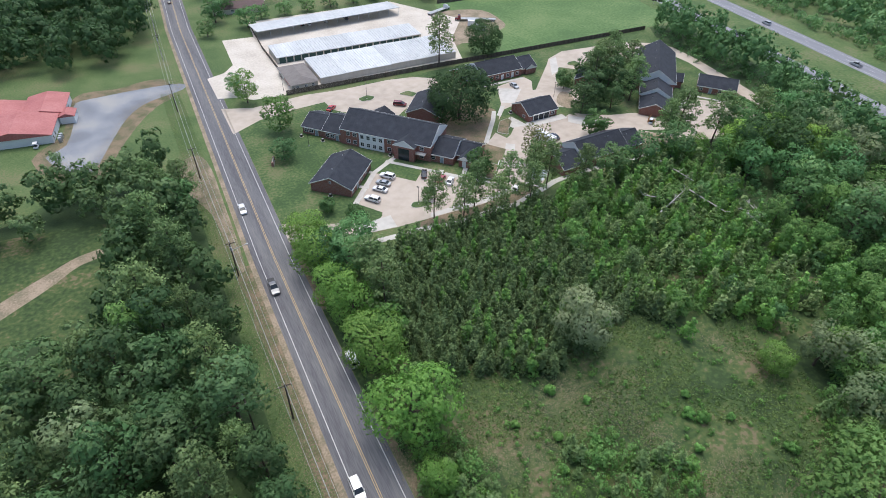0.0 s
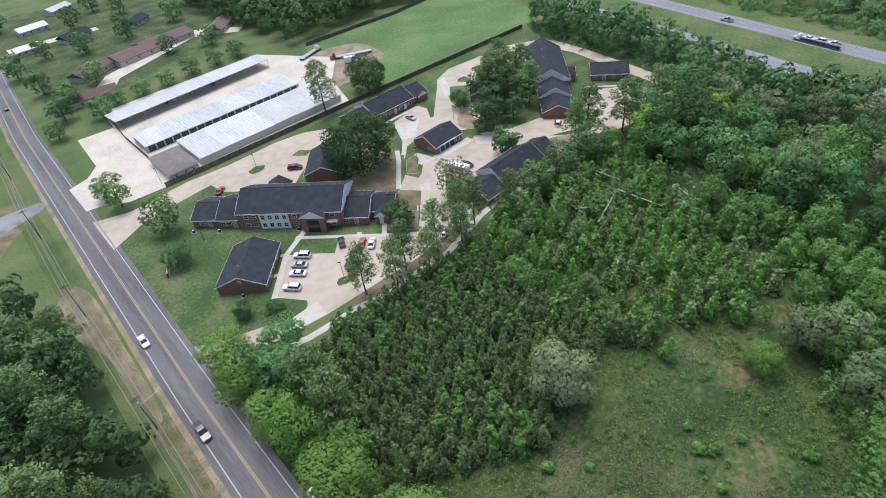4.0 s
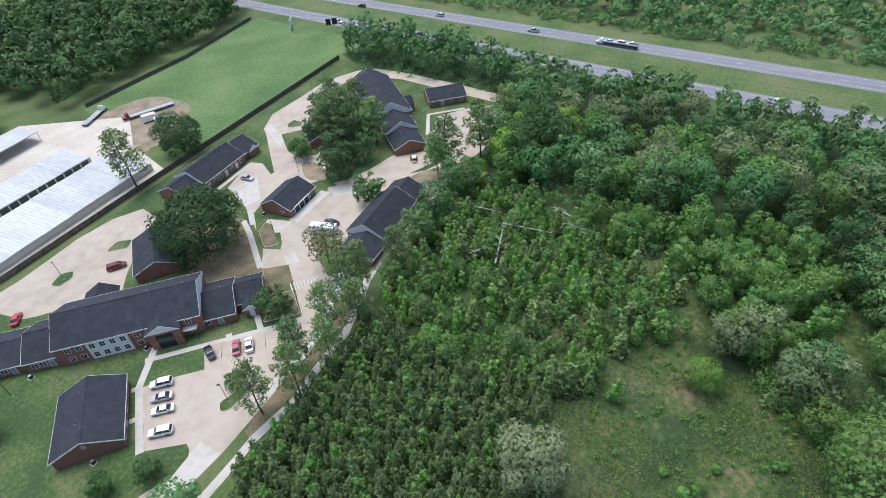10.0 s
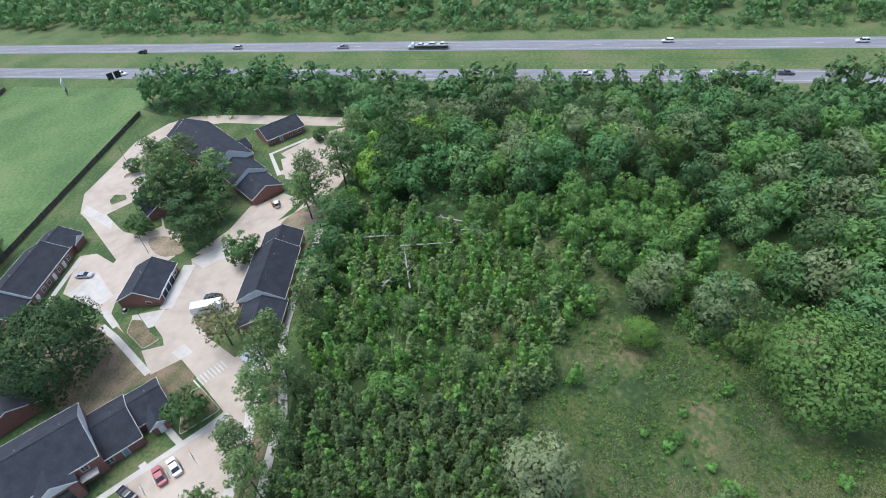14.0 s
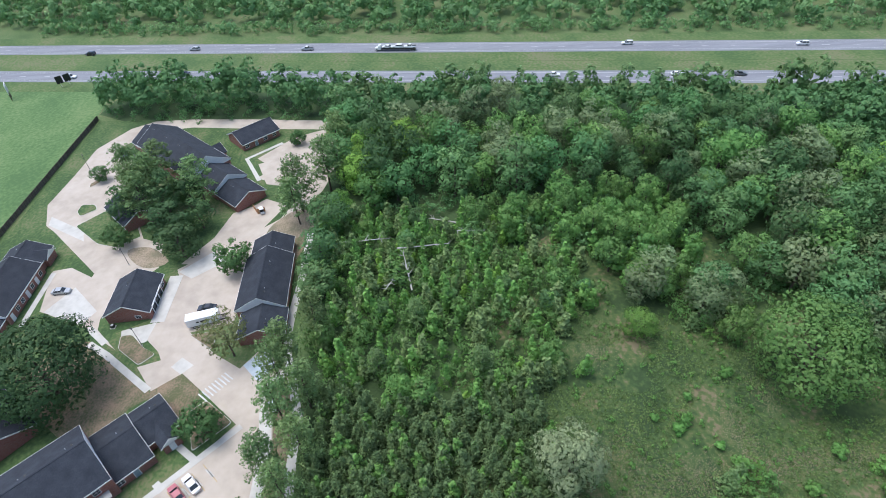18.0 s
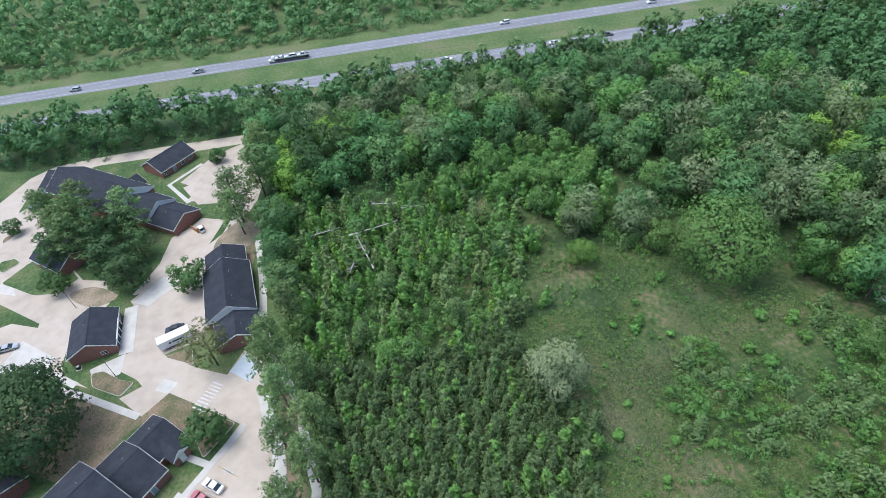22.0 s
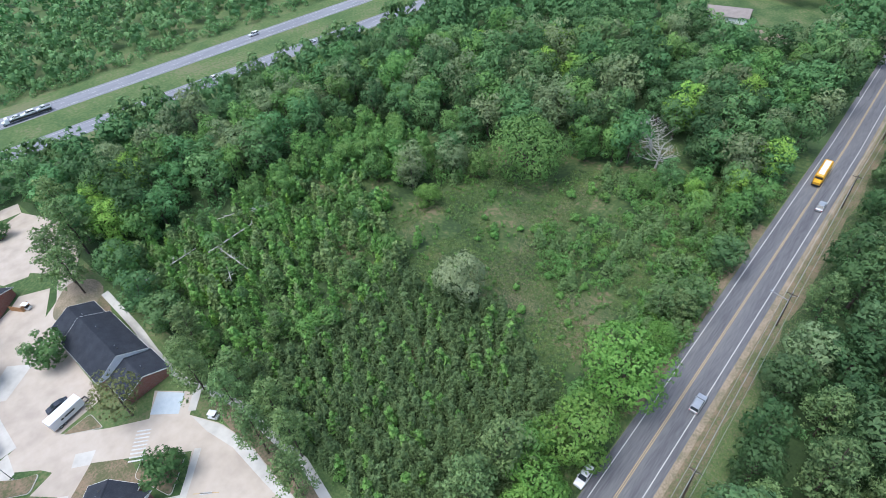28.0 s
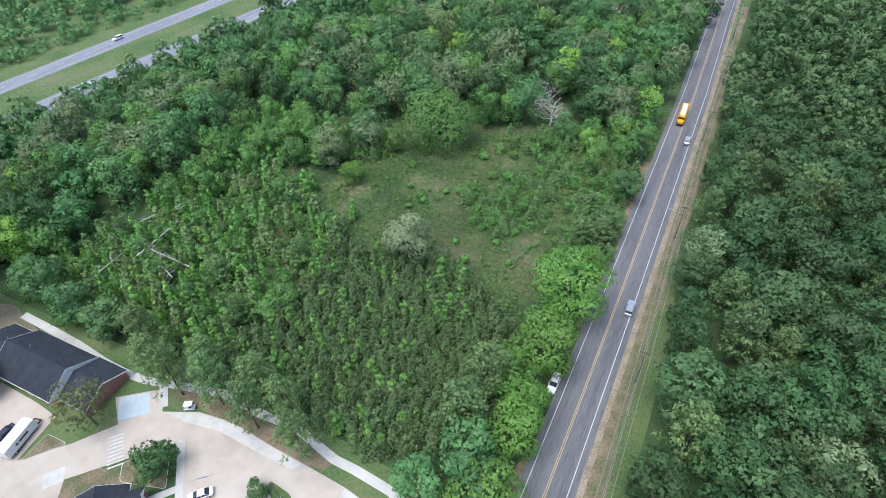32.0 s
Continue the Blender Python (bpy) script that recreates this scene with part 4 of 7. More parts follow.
# ---- fences ----
def fence(line, height, mat, label, step=0.32, group="board fences"):
    line = [Vector(p) for p in line]
    ob = thing("board_fence", *line[0], 0.0, 0, label, "fence", group)
    bm = bmesh.new()
    for a, b in zip(line, line[1:]):
        d = (b - a).normalized()
        n = int((b - a).length / step)
        for k in range(n):
            p = a + (b - a) * (k / n) - line[0]
            w, t = d * (step * 0.47), Vector((-d.y, d.x)) * 0.02
            h = height + random.uniform(-0.05, 0.05)
            q = [p - w - t, p + w - t, p + w + t, p - w + t]
            v = [bm.verts.new((c.x, c.y, z)) for z in (0.02, h) for c in q]
            for f in ((4, 5, 6, 7), (0, 1, 5, 4), (1, 2, 6, 5), (2, 3, 7, 6), (3, 0, 4, 7)):
                bm.faces.new([v[i] for i in f])
    tagged(part("boarding", bm, mat, ob), kind="stuff")
    mesh = mesh_of("post", boxes((-0.06, -0.14, 0, 0.06, -0.03, height + 0.05)), WOOD)
    for a, b in zip(line, line[1:]):
        n = max(1, int((b - a).length / 2.4))
        for k in range(n):
            p = a + (b - a) * (k / n) - line[0]
            part("post", mesh, None, ob, at=(p.x, p.y, 0))
    return ob


fence([site(*p) for p in ((45.5, 212.2), (60, 212.0), (106, 212.0), (140, 211.6), (171, 211.2), (203, 210.8), (227.5, 210.4))], 1.9, FENCE, "long weathered grey board fence beside the lawn")
fence([site(*p) for p in ((150, 288.5), (180, 288), (207, 287), (262, 294))], 1.8, FENCE, "weathered board fence below the far trees")
fence([site(*p) for p in ((49.0, 213), (48.6, 262), (50.5, 296))], 1.6, FENCE, "dark fence along the storage yard", 0.3)


# ---- trees ----
def blades(points, normals, size, rng, stretch=1.0, round_to=None):
    """A small leafy blade at each point, facing its normal; rows of place and shading normal."""
    n = len(points)
    normals = normals / np.maximum(np.linalg.norm(normals, axis=1, keepdims=True), 1e-6)
    u = np.cross(normals, rng.normal(size=(n, 3)))
    u /= np.maximum(np.linalg.norm(u, axis=1, keepdims=True), 1e-6)
    v = np.cross(normals, u)
    s = size * rng.uniform(0.6, 1.3, (n, 1))
    at = np.stack([points - u * s * 0.8 * stretch, points + u * s * 0.35 - v * s * 0.75, points + u * s * 0.7 * stretch + v * s * 0.7], 1).reshape(-1, 3)
    shade = normals if round_to is None else 0.3 * normals + 0.9 * round_to
    shade = shade / np.maximum(np.linalg.norm(shade, axis=1, keepdims=True), 1e-6)
    return np.concatenate([at, np.repeat(shade, 3, axis=0)], 1)


def inner(c, r, n, size, rng, squash=0.85, lean=None):
    """A loose inner layer of larger leaf sprays that closes the crown."""
    way = rng.normal(size=(n, 3))
    way /= np.linalg.norm(way, axis=1, keepdims=True)
    if lean is not None:
        way = way * (1, 1, 0.8) + np.array(lean) * 0.5 + (0, 0, 0.3)
        way /= np.linalg.norm(way, axis=1, keepdims=True)
    pts = np.array(c) + way * (r * rng.uniform(0.75, 1.0, (n, 1))) * (1, 1, squash)
    return blades(pts, way + 0.3 * rng.normal(size=way.shape), size, rng, 1.0, way)


def leaf_mesh(name, rows, mat):
    n = len(rows) // 3
    me = bpy.data.meshes.new(name)
    me.vertices.add(3 * n)
    me.vertices.foreach_set("co", np.ascontiguousarray(rows[:, :3], dtype=np.float32).ravel())
    me.loops.add(3 * n)
    me.loops.foreach_set("vertex_index", np.arange(3 * n, dtype=np.int32))
    me.polygons.add(n)
    me.polygons.foreach_set("loop_start", np.arange(0, 3 * n, 3, dtype=np.int32))
    me.polygons.foreach_set("use_smooth", np.ones(n, dtype=bool))
    me.materials.append(mat)
    me.update(calc_edges=True)
    me.normals_split_custom_set_from_vertices(np.ascontiguousarray(rows[:, 3:], dtype=np.float32))
    return me


def moved(rows, scale, turn, x, y):
    """Leaf rows scaled, turned and set down at a place."""
    c, s = math.cos(turn), math.sin(turn)
    out = rows.copy()
    out[:, :3] *= scale
    for k in (0, 3):
        a, b = out[:, k].copy(), out[:, k + 1].copy()
        out[:, k], out[:, k + 1] = a * c - b * s, a * s + b * c
    out[:, 0] += x
    out[:, 1] += y
    return out


def lobed(rng, height, width, low, lobes, count, size, shape="round", bunch=5, core=0.82, puff=1.9, fill=900, spray=0.45, lump=(0.1, 0.19)):
    """Leaf blades in bunches over a crown of overlapping lobes, from low up to height."""
    centres, radii = [], []
    mid, half = (height + low) / 2, (height - low) / 2
    for k in range(lobes):
        if shape == "round":
            h = rng.uniform(-0.85, 0.9)
            reach = math.sqrt(max(0.05, 1 - h * h)) if h > 0 else 1 - 0.42 * h * h
            r = width / 2 * reach * rng.uniform(0.55, 0.8)
            q = width * rng.uniform(*lump) * (0.75 + 0.4 * reach)
        else:
            h = -0.85 + 1.75 * k / max(1, lobes - 1)
            reach = 0.16 + 0.84 * (0.95 - h) / 1.8
            r = width / 2 * reach * rng.uniform(0.25, 0.55)
            q = width * 0.33 * reach + 0.03 * width
        a = 2.4 * k + rng.uniform(-0.4, 0.4)
        centres.append((r * math.cos(a), r * math.sin(a), mid + h * half * 0.85))
        radii.append(q)
    if shape == "round":
        centres.append((0, 0, mid))
        radii.append(width * 0.3)
    centres, radii = np.array(centres), np.array(radii)
    bunches = max(4, int(count / bunch))
    pick = rng.choice(len(radii), size=int(bunches * 2.2), p=radii ** 2 / (radii ** 2).sum())
    way = rng.normal(size=(len(pick), 3))
    way[:, 2] = way[:, 2] * 0.8 + 0.5
    way /= np.linalg.norm(way, axis=1, keepdims=True)
    pts = centres[pick] + way * (radii[pick] * rng.uniform(0.82, 1.08, len(pick)))[:, None] * (1, 1, 0.88)
    buried = np.zeros(len(pts), bool)
    for c, q in zip(centres, radii):
        buried |= np.linalg.norm((pts - c) / (1, 1, 0.88), axis=1) < q * 0.76
    pts, way = pts[~buried][:bunches], way[~buried][:bunches]
    away = rng.normal(size=(len(pts), bunch, 3))
    away /= np.linalg.norm(away, axis=2, keepdims=True)
    away[:, :, 2] = away[:, :, 2] * 0.8 + 0.2
    grow = rng.uniform(0.7, 1.35, (len(pts), 1, 1))
    spots = pts[:, None, :] + away * size * puff * 0.55 * grow * rng.uniform(0.6, 1.1, (len(pts), bunch, 1))
    dome = (pts - (0, 0, mid)) / (width / 2, width / 2, half)
    dome /= np.maximum(np.linalg.norm(dome, axis=1, keepdims=True), 1e-6)
    facing = away * 0.35 + way[:, None, :] * 0.9 + dome[:, None, :] * 0.3 + 0.3 * rng.normal(size=away.shape)
    swell = (way[:, None, :] * 0.6 + dome[:, None, :] * 0.6 + away * 0.25).reshape(-1, 3)
    out = [blades(spots.reshape(-1, 3), facing.reshape(-1, 3), size, rng, 1.0, swell)]
    if core:
        if shape == "round":
            share = radii ** 2 / (radii ** 2).sum()
            out += [inner(c, q * 0.88, max(3, int(fill * f)), spray, rng, 0.88, (c - (0, 0, mid)) / (width / 2)) for c, q, f in zip(centres, radii, share)]
        else:
            out += [inner(c, q * core, max(4, int(fill / len(radii))), spray, rng) for c, q in zip(centres, radii)]
    return np.concatenate(out)


def trunk_mesh(rng, height, radius, limbs, reach, start=0.4, lean=0.0, twigs=0):
    bm = bmesh.new()
    p, r = Vector((0, 0, -0.1)), radius
    steps = 5
    line = [p.copy()]
    for k in range(steps):
        q = p + Vector((rng.normal() * lean, rng.normal() * lean, height / steps))
        rod(bm, p, q, r, r * 0.8, 7, False)
        p, r = q, r * 0.8
        line.append(p.copy())
    for k in range(limbs):
        s = rng.uniform(start, 0.98)
        i = min(int(s * steps), steps - 1)
        base = line[i].lerp(line[i + 1], s * steps - i)
        a = 2.4 * k + rng.uniform(-0.5, 0.5)
        length = reach * rng.uniform(0.6, 1.1) * (1.15 - 0.6 * s)
        tip = base + Vector((math.cos(a) * length, math.sin(a) * length, length * rng.uniform(0.25, 0.7)))
        rr = radius * (1 - s * 0.7) * 0.42
        elbow = base.lerp(tip, 0.5) + Vector((0, 0, -0.06 * length))
        rod(bm, base, elbow, rr, rr * 0.7, 5, False)
        rod(bm, elbow, tip, rr * 0.7, rr * 0.25, 5, False)
        for j in range(twigs):
            b = elbow.lerp(tip, rng.uniform(0, 0.9))
            w = Vector(rng.normal(size=3)).normalized()
            rod(bm, b, b + Vector((w.x, w.y, abs(w.z))) * length * rng.uniform(0.25, 0.5), rr * 0.35, rr * 0.08, 4, False)
    return bm


TREES = {}


def make_tree(key, name, label, category, group, crown, trunk, mat, bark=None):
    ob = thing(name, 0, 0, -50, 0, label, category, group)
    part("trunk", trunk, bark or BARK, ob, smooth=True)
    if crown is not None:
        part("crown", leaf_mesh("crown", crown, mat), None, ob)
    TREES[key] = ob
    ob["used"] = 0
    return ob


rng = np.random.default_rng(7)
for k in range(5):
    make_tree(f"oak{k}", "oak_tree", "broad dark green oak with a lobed crown", "tree", "wood trees", lobed(rng, 17, 11.2, 0.6, 26, 2900, 0.27, fill=620, spray=0.62, core=0.66, lump=(0.13, 0.22)), trunk_mesh(rng, 10.5, 0.42, 10, 4.0, 0.35, 0.12), LEAF_OAK)
for k in range(3):
    make_tree(f"dark{k}", "water_oak_tree", "dark green water oak with a rounded lumpy crown", "tree", "wood trees", lobed(rng, 16.5, 10.4, 0.4, 24, 2700, 0.26, fill=560, spray=0.6, core=0.66, lump=(0.13, 0.22)), trunk_mesh(rng, 10.0, 0.4, 9, 3.6, 0.35, 0.12), LEAF_DARK)
for k in range(2):
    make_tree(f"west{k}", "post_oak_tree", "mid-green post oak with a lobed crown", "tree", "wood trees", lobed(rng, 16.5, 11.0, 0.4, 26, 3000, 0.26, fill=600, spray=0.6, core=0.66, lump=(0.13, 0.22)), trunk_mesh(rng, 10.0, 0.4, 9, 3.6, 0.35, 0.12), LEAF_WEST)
make_tree("far", "village_tree", "rounded green tree among far houses", "tree", "village trees", lobed(rng, 15, 13.0, 0.8, 24, 1300, 0.5, fill=200, spray=0.8), trunk_mesh(rng, 10.0, 0.4, 5, 3.6, 0.35, 0.12), LEAF_OAK)
for k in range(3):
    make_tree(f"gum{k}", "sweetgum_tree", "bright green broadleaf tree with a full crown", "tree", "wood trees", lobed(rng, 17, 9.6, 0.4, 24, 2600, 0.26, fill=520, spray=0.58, core=0.66, lump=(0.13, 0.22)), trunk_mesh(rng, 10.5, 0.34, 9, 3.2, 0.3, 0.1), LEAF_GUM)
for k in range(2):
    make_tree(f"broad{k}", "maple_tree", "broad light yellow-green roadside tree", "tree", "roadside trees", lobed(rng, 15, 13.5, 0.8, 30, 9500, 0.22, fill=700, spray=0.45, core=0.62, lump=(0.11, 0.2)), trunk_mesh(rng, 10.5, 0.36, 14, 4.0, 0.3, 0.12, 1), LEAF_LIGHT)
make_tree("lime", "young_maple_tree", "bright yellow-green broadleaf tree", "tree", "wood trees", lobed(rng, 14, 10.5, 0.6, 22, 4800, 0.24, fill=400, spray=0.45, core=0.6, lump=(0.12, 0.2)), trunk_mesh(rng, 9.5, 0.3, 9, 3.2, 0.3, 0.1), LEAF_LIME)
make_tree("giantdark", "spreading_oak_tree", "very broad spreading oak with a dense dark crown", "tree", "wood trees", lobed(rng, 15, 21.0, 0.4, 60, 17000, 0.26, fill=2000, core=0.68, lump=(0.09, 0.16)), trunk_mesh(rng, 9.5, 0.6, 14, 7.0, 0.25, 0.1), LEAF_DARK)
for k in range(2):
    make_tree(f"grey{k}", "hickory_tree", "pale olive-green broadleaf tree with a dense crown", "tree", "wood trees", lobed(rng, 16.5, 11.2, 0.4, 28, 3400, 0.25, fill=640, spray=0.6, core=0.66, lump=(0.13, 0.22)), trunk_mesh(rng, 9.5, 0.4, 9, 3.4, 0.3, 0.1), LEAF_GREY)
make_tree("pale", "blossoming_tree", "pale cream-green broadleaf tree with a dense rounded crown", "tree", "wood trees", lobed(rng, 13.5, 11.0, 0.4, 26, 8500, 0.2, fill=700, spray=0.4, core=0.62, lump=(0.12, 0.2)), trunk_mesh(rng, 8.5, 0.36, 9, 3.2, 0.3, 0.1), LEAF_PALE)


make_tree("giant", "spreading_oak_tree", "very broad spreading oak with a dense green crown", "tree", "wood trees", lobed(rng, 15, 21.0, 0.4, 60, 18000, 0.25, fill=2000, core=0.68, lump=(0.11, 0.2)), trunk_mesh(rng, 9.5, 0.6, 14, 7.0, 0.25, 0.1), LEAF_GUM)


make_tree("thin", "sparse_elm_tree", "olive-brown tree with an airy rounded crown", "tree", "ornamental trees", lobed(rng, 9.5, 7.0, 2.2, 26, 2600, 0.17, fill=140, spray=0.25), trunk_mesh(rng, 7.5, 0.18, 12, 2.6, 0.4, 0.15, 2), LEAF_OLIVE)


def pine_crown(rng, height, low, width, clumps, per, size):
    out = []
    for k in range(clumps):
        h = low + (height - low) * (k + rng.uniform(0, 1)) / clumps
        f = (height - h) / (height - low)
        a, r = 2.4 * k + rng.uniform(-0.5, 0.5), width / 2 * (0.25 + 0.8 * math.sqrt(f)) * rng.uniform(0.35, 1.0)
        c = np.array((r * math.cos(a), r * math.sin(a), h))
        way = rng.normal(size=(per, 3))
        way /= np.linalg.norm(way, axis=1, keepdims=True)
        pts = c + way * (0.125 * width) * rng.uniform(0.5, 1.1, (per, 1)) * (1, 1, 0.6)
        out.append(blades(pts, way + 0.6 * rng.normal(size=way.shape) + (0, 0, 0.4), size, rng, 1.3, way + (0, 0, 0.3)))
    return np.concatenate(out)


for k in range(3):
    make_tree(f"pine{k}", "pine_tree", "tall loblolly pine with bare trunk and airy crown", "tree", "pine trees", pine_crown(rng, 17, 5.0, 9.4, 66, 38, 0.29), trunk_mesh(rng, 16.5, 0.26, 16, 3.4, 0.42, 0.14), LEAF_PINE)
for k in range(2):
    make_tree(f"small{k}", "ornamental_tree", "small round-headed tree with dense dark leaves", "tree", "ornamental trees", lobed(rng, 6.4, 6.2, 0.6, 22, 2300, 0.22, fill=350, spray=0.35), trunk_mesh(rng, 4.0, 0.16, 7, 1.8, 0.35, 0.06), LEAF_SMALL)
make_tree("dead", "dead_tree", "bleached leafless dead tree with tangled limbs", "tree", "dead trees", None, trunk_mesh(rng, 9.5, 0.4, 26, 8.0, 0.15, 0.7, 6), None, BARK_PALE)


def plant(key, x, y, size=1.0, z=0.0, turn=None, tall=1.0, label=""):
    src = TREES[key]
    m = Matrix.LocRotScale((x, y, z), Euler((0, 0, random.uniform(0, 6.28) if turn is None else turn)), (size, size, size * tall))
    ob = copy_thing(src, m)
    if "used" in ob:
        del ob["used"]
    return tagged(ob, label)


def scatter(ring, gap, avoid=(), seed=1, jitter=0.42, ragged=0.0):
    """Places in a ring, about one gap apart."""
    r = random.Random(seed)
    xs, ys = [p[0] for p in ring], [p[1] for p in ring]
    out = []
    y = min(ys)
    row = 0
    while y < max(ys):
        x = min(xs) + (gap / 2 if row % 2 else 0)
        while x < max(xs):
            px, py = x + r.uniform(-jitter, jitter) * gap, y + r.uniform(-jitter, jitter) * gap
            wob = (noise.noise((px * 0.11, py * 0.11, seed)) * ragged, noise.noise((px * 0.11, py * 0.11, seed + 9.5)) * ragged)
            if inside(px + wob[0], py + wob[1], ring) and not any(inside(px, py, a) for a in avoid):
                out.append((px, py))
            x += gap
        y += gap * 0.87
        row += 1
    return out


TALL_EAST = [(156, 108), (153, 60), (152, 36), (149, 14), (134, 9), (118, 10), (106, 8), (97, -2), (80, -9), (55, -16), (30, -24), (22.5, -40), (22.5, -150), (186, -150), (194, -100), (204, -40), (214, 20), (224, 80), (235, 140), (246, 204), (234, 208), (224, 190), (215.5, 120), (206, 110), (176, 108)]
MIDDLE = [(152, 112), (152, 60), (136, 58), (126, 46), (114, 44), (104, 48), (95, 53), (88, 58), (84, 70), (92, 108), (120, 113), (140, 113)]
GUMS = [(113, 37), (121, 40), (128, 45), (138, 59), (151, 62), (152, 36), (150, 16), (138, 12), (124, 14), (113, 18), (109, 27)]
PINES = [(29, 76), (33, 69), (40, 65), (51, 61), (59, 57), (64, 60), (74, 63), (84, 63.5), (92, 57), (86, 78), (92, 108), (64, 109), (44, 111), (30, 108), (27, 92)]
WEST = [(3.5, 62), (4.5, 20), (5, -160), (-100, -160), (-100, 172), (-40, 166), (-14, 178), (-1, 168), (1.5, 110)]
CLEARING = [(-85, 88), (-30, 92), (-24, 126), (-14, 144), (-24, 154), (-36, 151), (-85, 150)]
NORTH_WEST = [(3, 266), (7, 330), (10, 385), (-75, 385), (-85, 264), (-60, 262)]
r = random.Random(3)
PALE_SPOTS = [(161.6, 56.7, 1.2), (129.5, -15, 1.35), (116, 28, 0.8), (107.5, 15.5, 0.8), (182.3, 76, 1.3), (176, 40, 1.2), (205, 54, 1.0), (149, -25, 1.2), (147, -8, 1.1), (83, -46, 1.2), (35, -24, 1.1), (196, 64, 1.1), (110.3, 33, 0.85), (104.5, 21, 0.85), (170, 24, 1.0)]
YARD = [(42, -110), (62, -106), (86, -112), (108, -126), (112, -165), (48, -165)]
SNAGS = [(56.5, -18, 0.95), (62, -26, 0.9), (66.5, -31, 0.8)]
deep = scatter(TALL_EAST, 8.9, (YARD,), seed=5, ragged=5)
deep = [p for p in deep if all((p[0] - a) ** 2 + (p[1] - b) ** 2 > 36 * s for a, b, s in PALE_SPOTS + [(x, y, 1.6) for x, y, _ in SNAGS])]
deep.sort(key=lambda p: (p[0] - 10) ** 2 + (p[1] - 60) ** 2)
for k, (x, y, s) in enumerate(PALE_SPOTS):
    plant(f"grey{k % 2}", x, y, s, tall=0.95)
for k, (x, y) in enumerate(deep[:235]):
    key = r.choice(("oak0", "oak1", "oak2", "oak3", "oak4", "oak0", "gum0", "gum1", "gum2", "grey0", "grey1", "dark1", "oak3", "dark2", "lime"))
    low = 0.92 if x > 200 + 0.165 * y else 1.0
    plant(key, x, y, r.uniform(0.75, 1.2) * low, tall=r.uniform(0.85, 1.12))
west = scatter(WEST, 8.4, (CLEARING,), seed=6, ragged=3)
west.sort(key=lambda p: (p[0] - 8) ** 2 + (p[1] - 40) ** 2)
for k, (x, y) in enumerate(west[:100]):
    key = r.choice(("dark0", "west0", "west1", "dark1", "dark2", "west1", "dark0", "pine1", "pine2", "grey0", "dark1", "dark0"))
    if y > 88 and x > -28:
        key = r.choice(("pine0", "pine1", "pine2", "pine0", "dark1", "dark0", "dark2", "gum1"))
    plant(key, x, y, r.uniform(0.75, 1.2), tall=r.uniform(0.85, 1.05))


# joined woods too far to tell apart
def woods(name, places, heights, count, size, mat, label, seed, shape="round", wide=0.85, low=0.1, lobes=6, fill=90, spray=0.6):
    q = np.random.default_rng(seed)
    stock = [lobed(q, 10.0, 10.0 * wide, 10.0 * low, lobes, count, size, shape=shape, fill=fill, spray=spray) for _ in range(6)]
    out = []
    for x, y in places:
        h = q.uniform(*heights) / 10.0
        a = q.uniform(0, 6.28)
        out.append(moved(stock[q.integers(6)], (h * q.uniform(0.85, 1.15), h * q.uniform(0.85, 1.15), h * q.uniform(0.92, 1.1)), a, x, y))
    return whole(name, leaf_mesh(name, np.concatenate(out), mat), None, label, "trees", kind="stuff")


if deep[235:]:
    woods("distant_wood_east", [p for p in deep[235:] if p[0] < 200 + 0.165 * p[1] or p[1] > 105], (12.5, 17.5), 520, 0.42, LEAF_OAK, "dense broadleaf wood", 11, lobes=12, wide=0.7)
    woods("highway_side_wood", [p for p in deep[235:] if p[0] >= 200 + 0.165 * p[1] and p[1] <= 105], (12, 17), 420, 0.5, LEAF_OAK, "lower trees beside the highway", 19, lobes=10, wide=0.75)
if west[100:]:
    fine_wood = [p for p in west[100:] if p[1] > 60 or p[0] > -50]
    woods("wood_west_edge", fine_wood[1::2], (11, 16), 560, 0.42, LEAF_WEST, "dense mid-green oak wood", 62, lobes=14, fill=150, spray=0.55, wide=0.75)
    woods("wood_west", fine_wood[::2], (11, 16), 560, 0.42, LEAF_DARK, "dense dark mixed wood", 12, wide=0.75, lobes=14, fill=150, spray=0.55)
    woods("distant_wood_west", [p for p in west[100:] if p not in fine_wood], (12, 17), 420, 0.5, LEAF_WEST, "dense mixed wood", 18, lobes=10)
woods("distant_wood_north_west", scatter(NORTH_WEST, 10, seed=8), (13, 18), 620, 0.44, LEAF_DARK, "dense dark wood behind the red-roofed building", 13, lobes=9)
woods("distant_wood_north", scatter([(146, 294), (180, 293), (210, 292), (270, 300), (330, 440), (140, 440)], 9.5, seed=9), (13, 18), 220, 0.75, LEAF_DARK, "dense dark wood behind the pasture", 14, lobes=9)
woods("distant_wood_highway", scatter([(261 + 0.165 * y + d, y) for y, d in ((-330, 26), (-150, 26), (60, 26), (260, 26), (420, 26), (420, 105), (260, 105), (60, 105), (-150, 105), (-330, 105))], 10.2, seed=10), (8, 13), 130, 1.0, LEAF_MIX_HAZED, "dense wood beyond the highway", 15, lobes=7, low=-0.05)
woods("far_wood_highway", scatter([(261 + 0.165 * y + d, y) for y, d in ((-330, 104), (-150, 104), (60, 104), (260, 104), (420, 104), (420, 190), (260, 190), (60, 190), (-150, 190), (-330, 190))], 13.5, seed=54), (9, 14), 75, 1.3, LEAF_MIX_HAZED, "dense wood far beyond the highway", 55, lobes=7, low=-0.05)
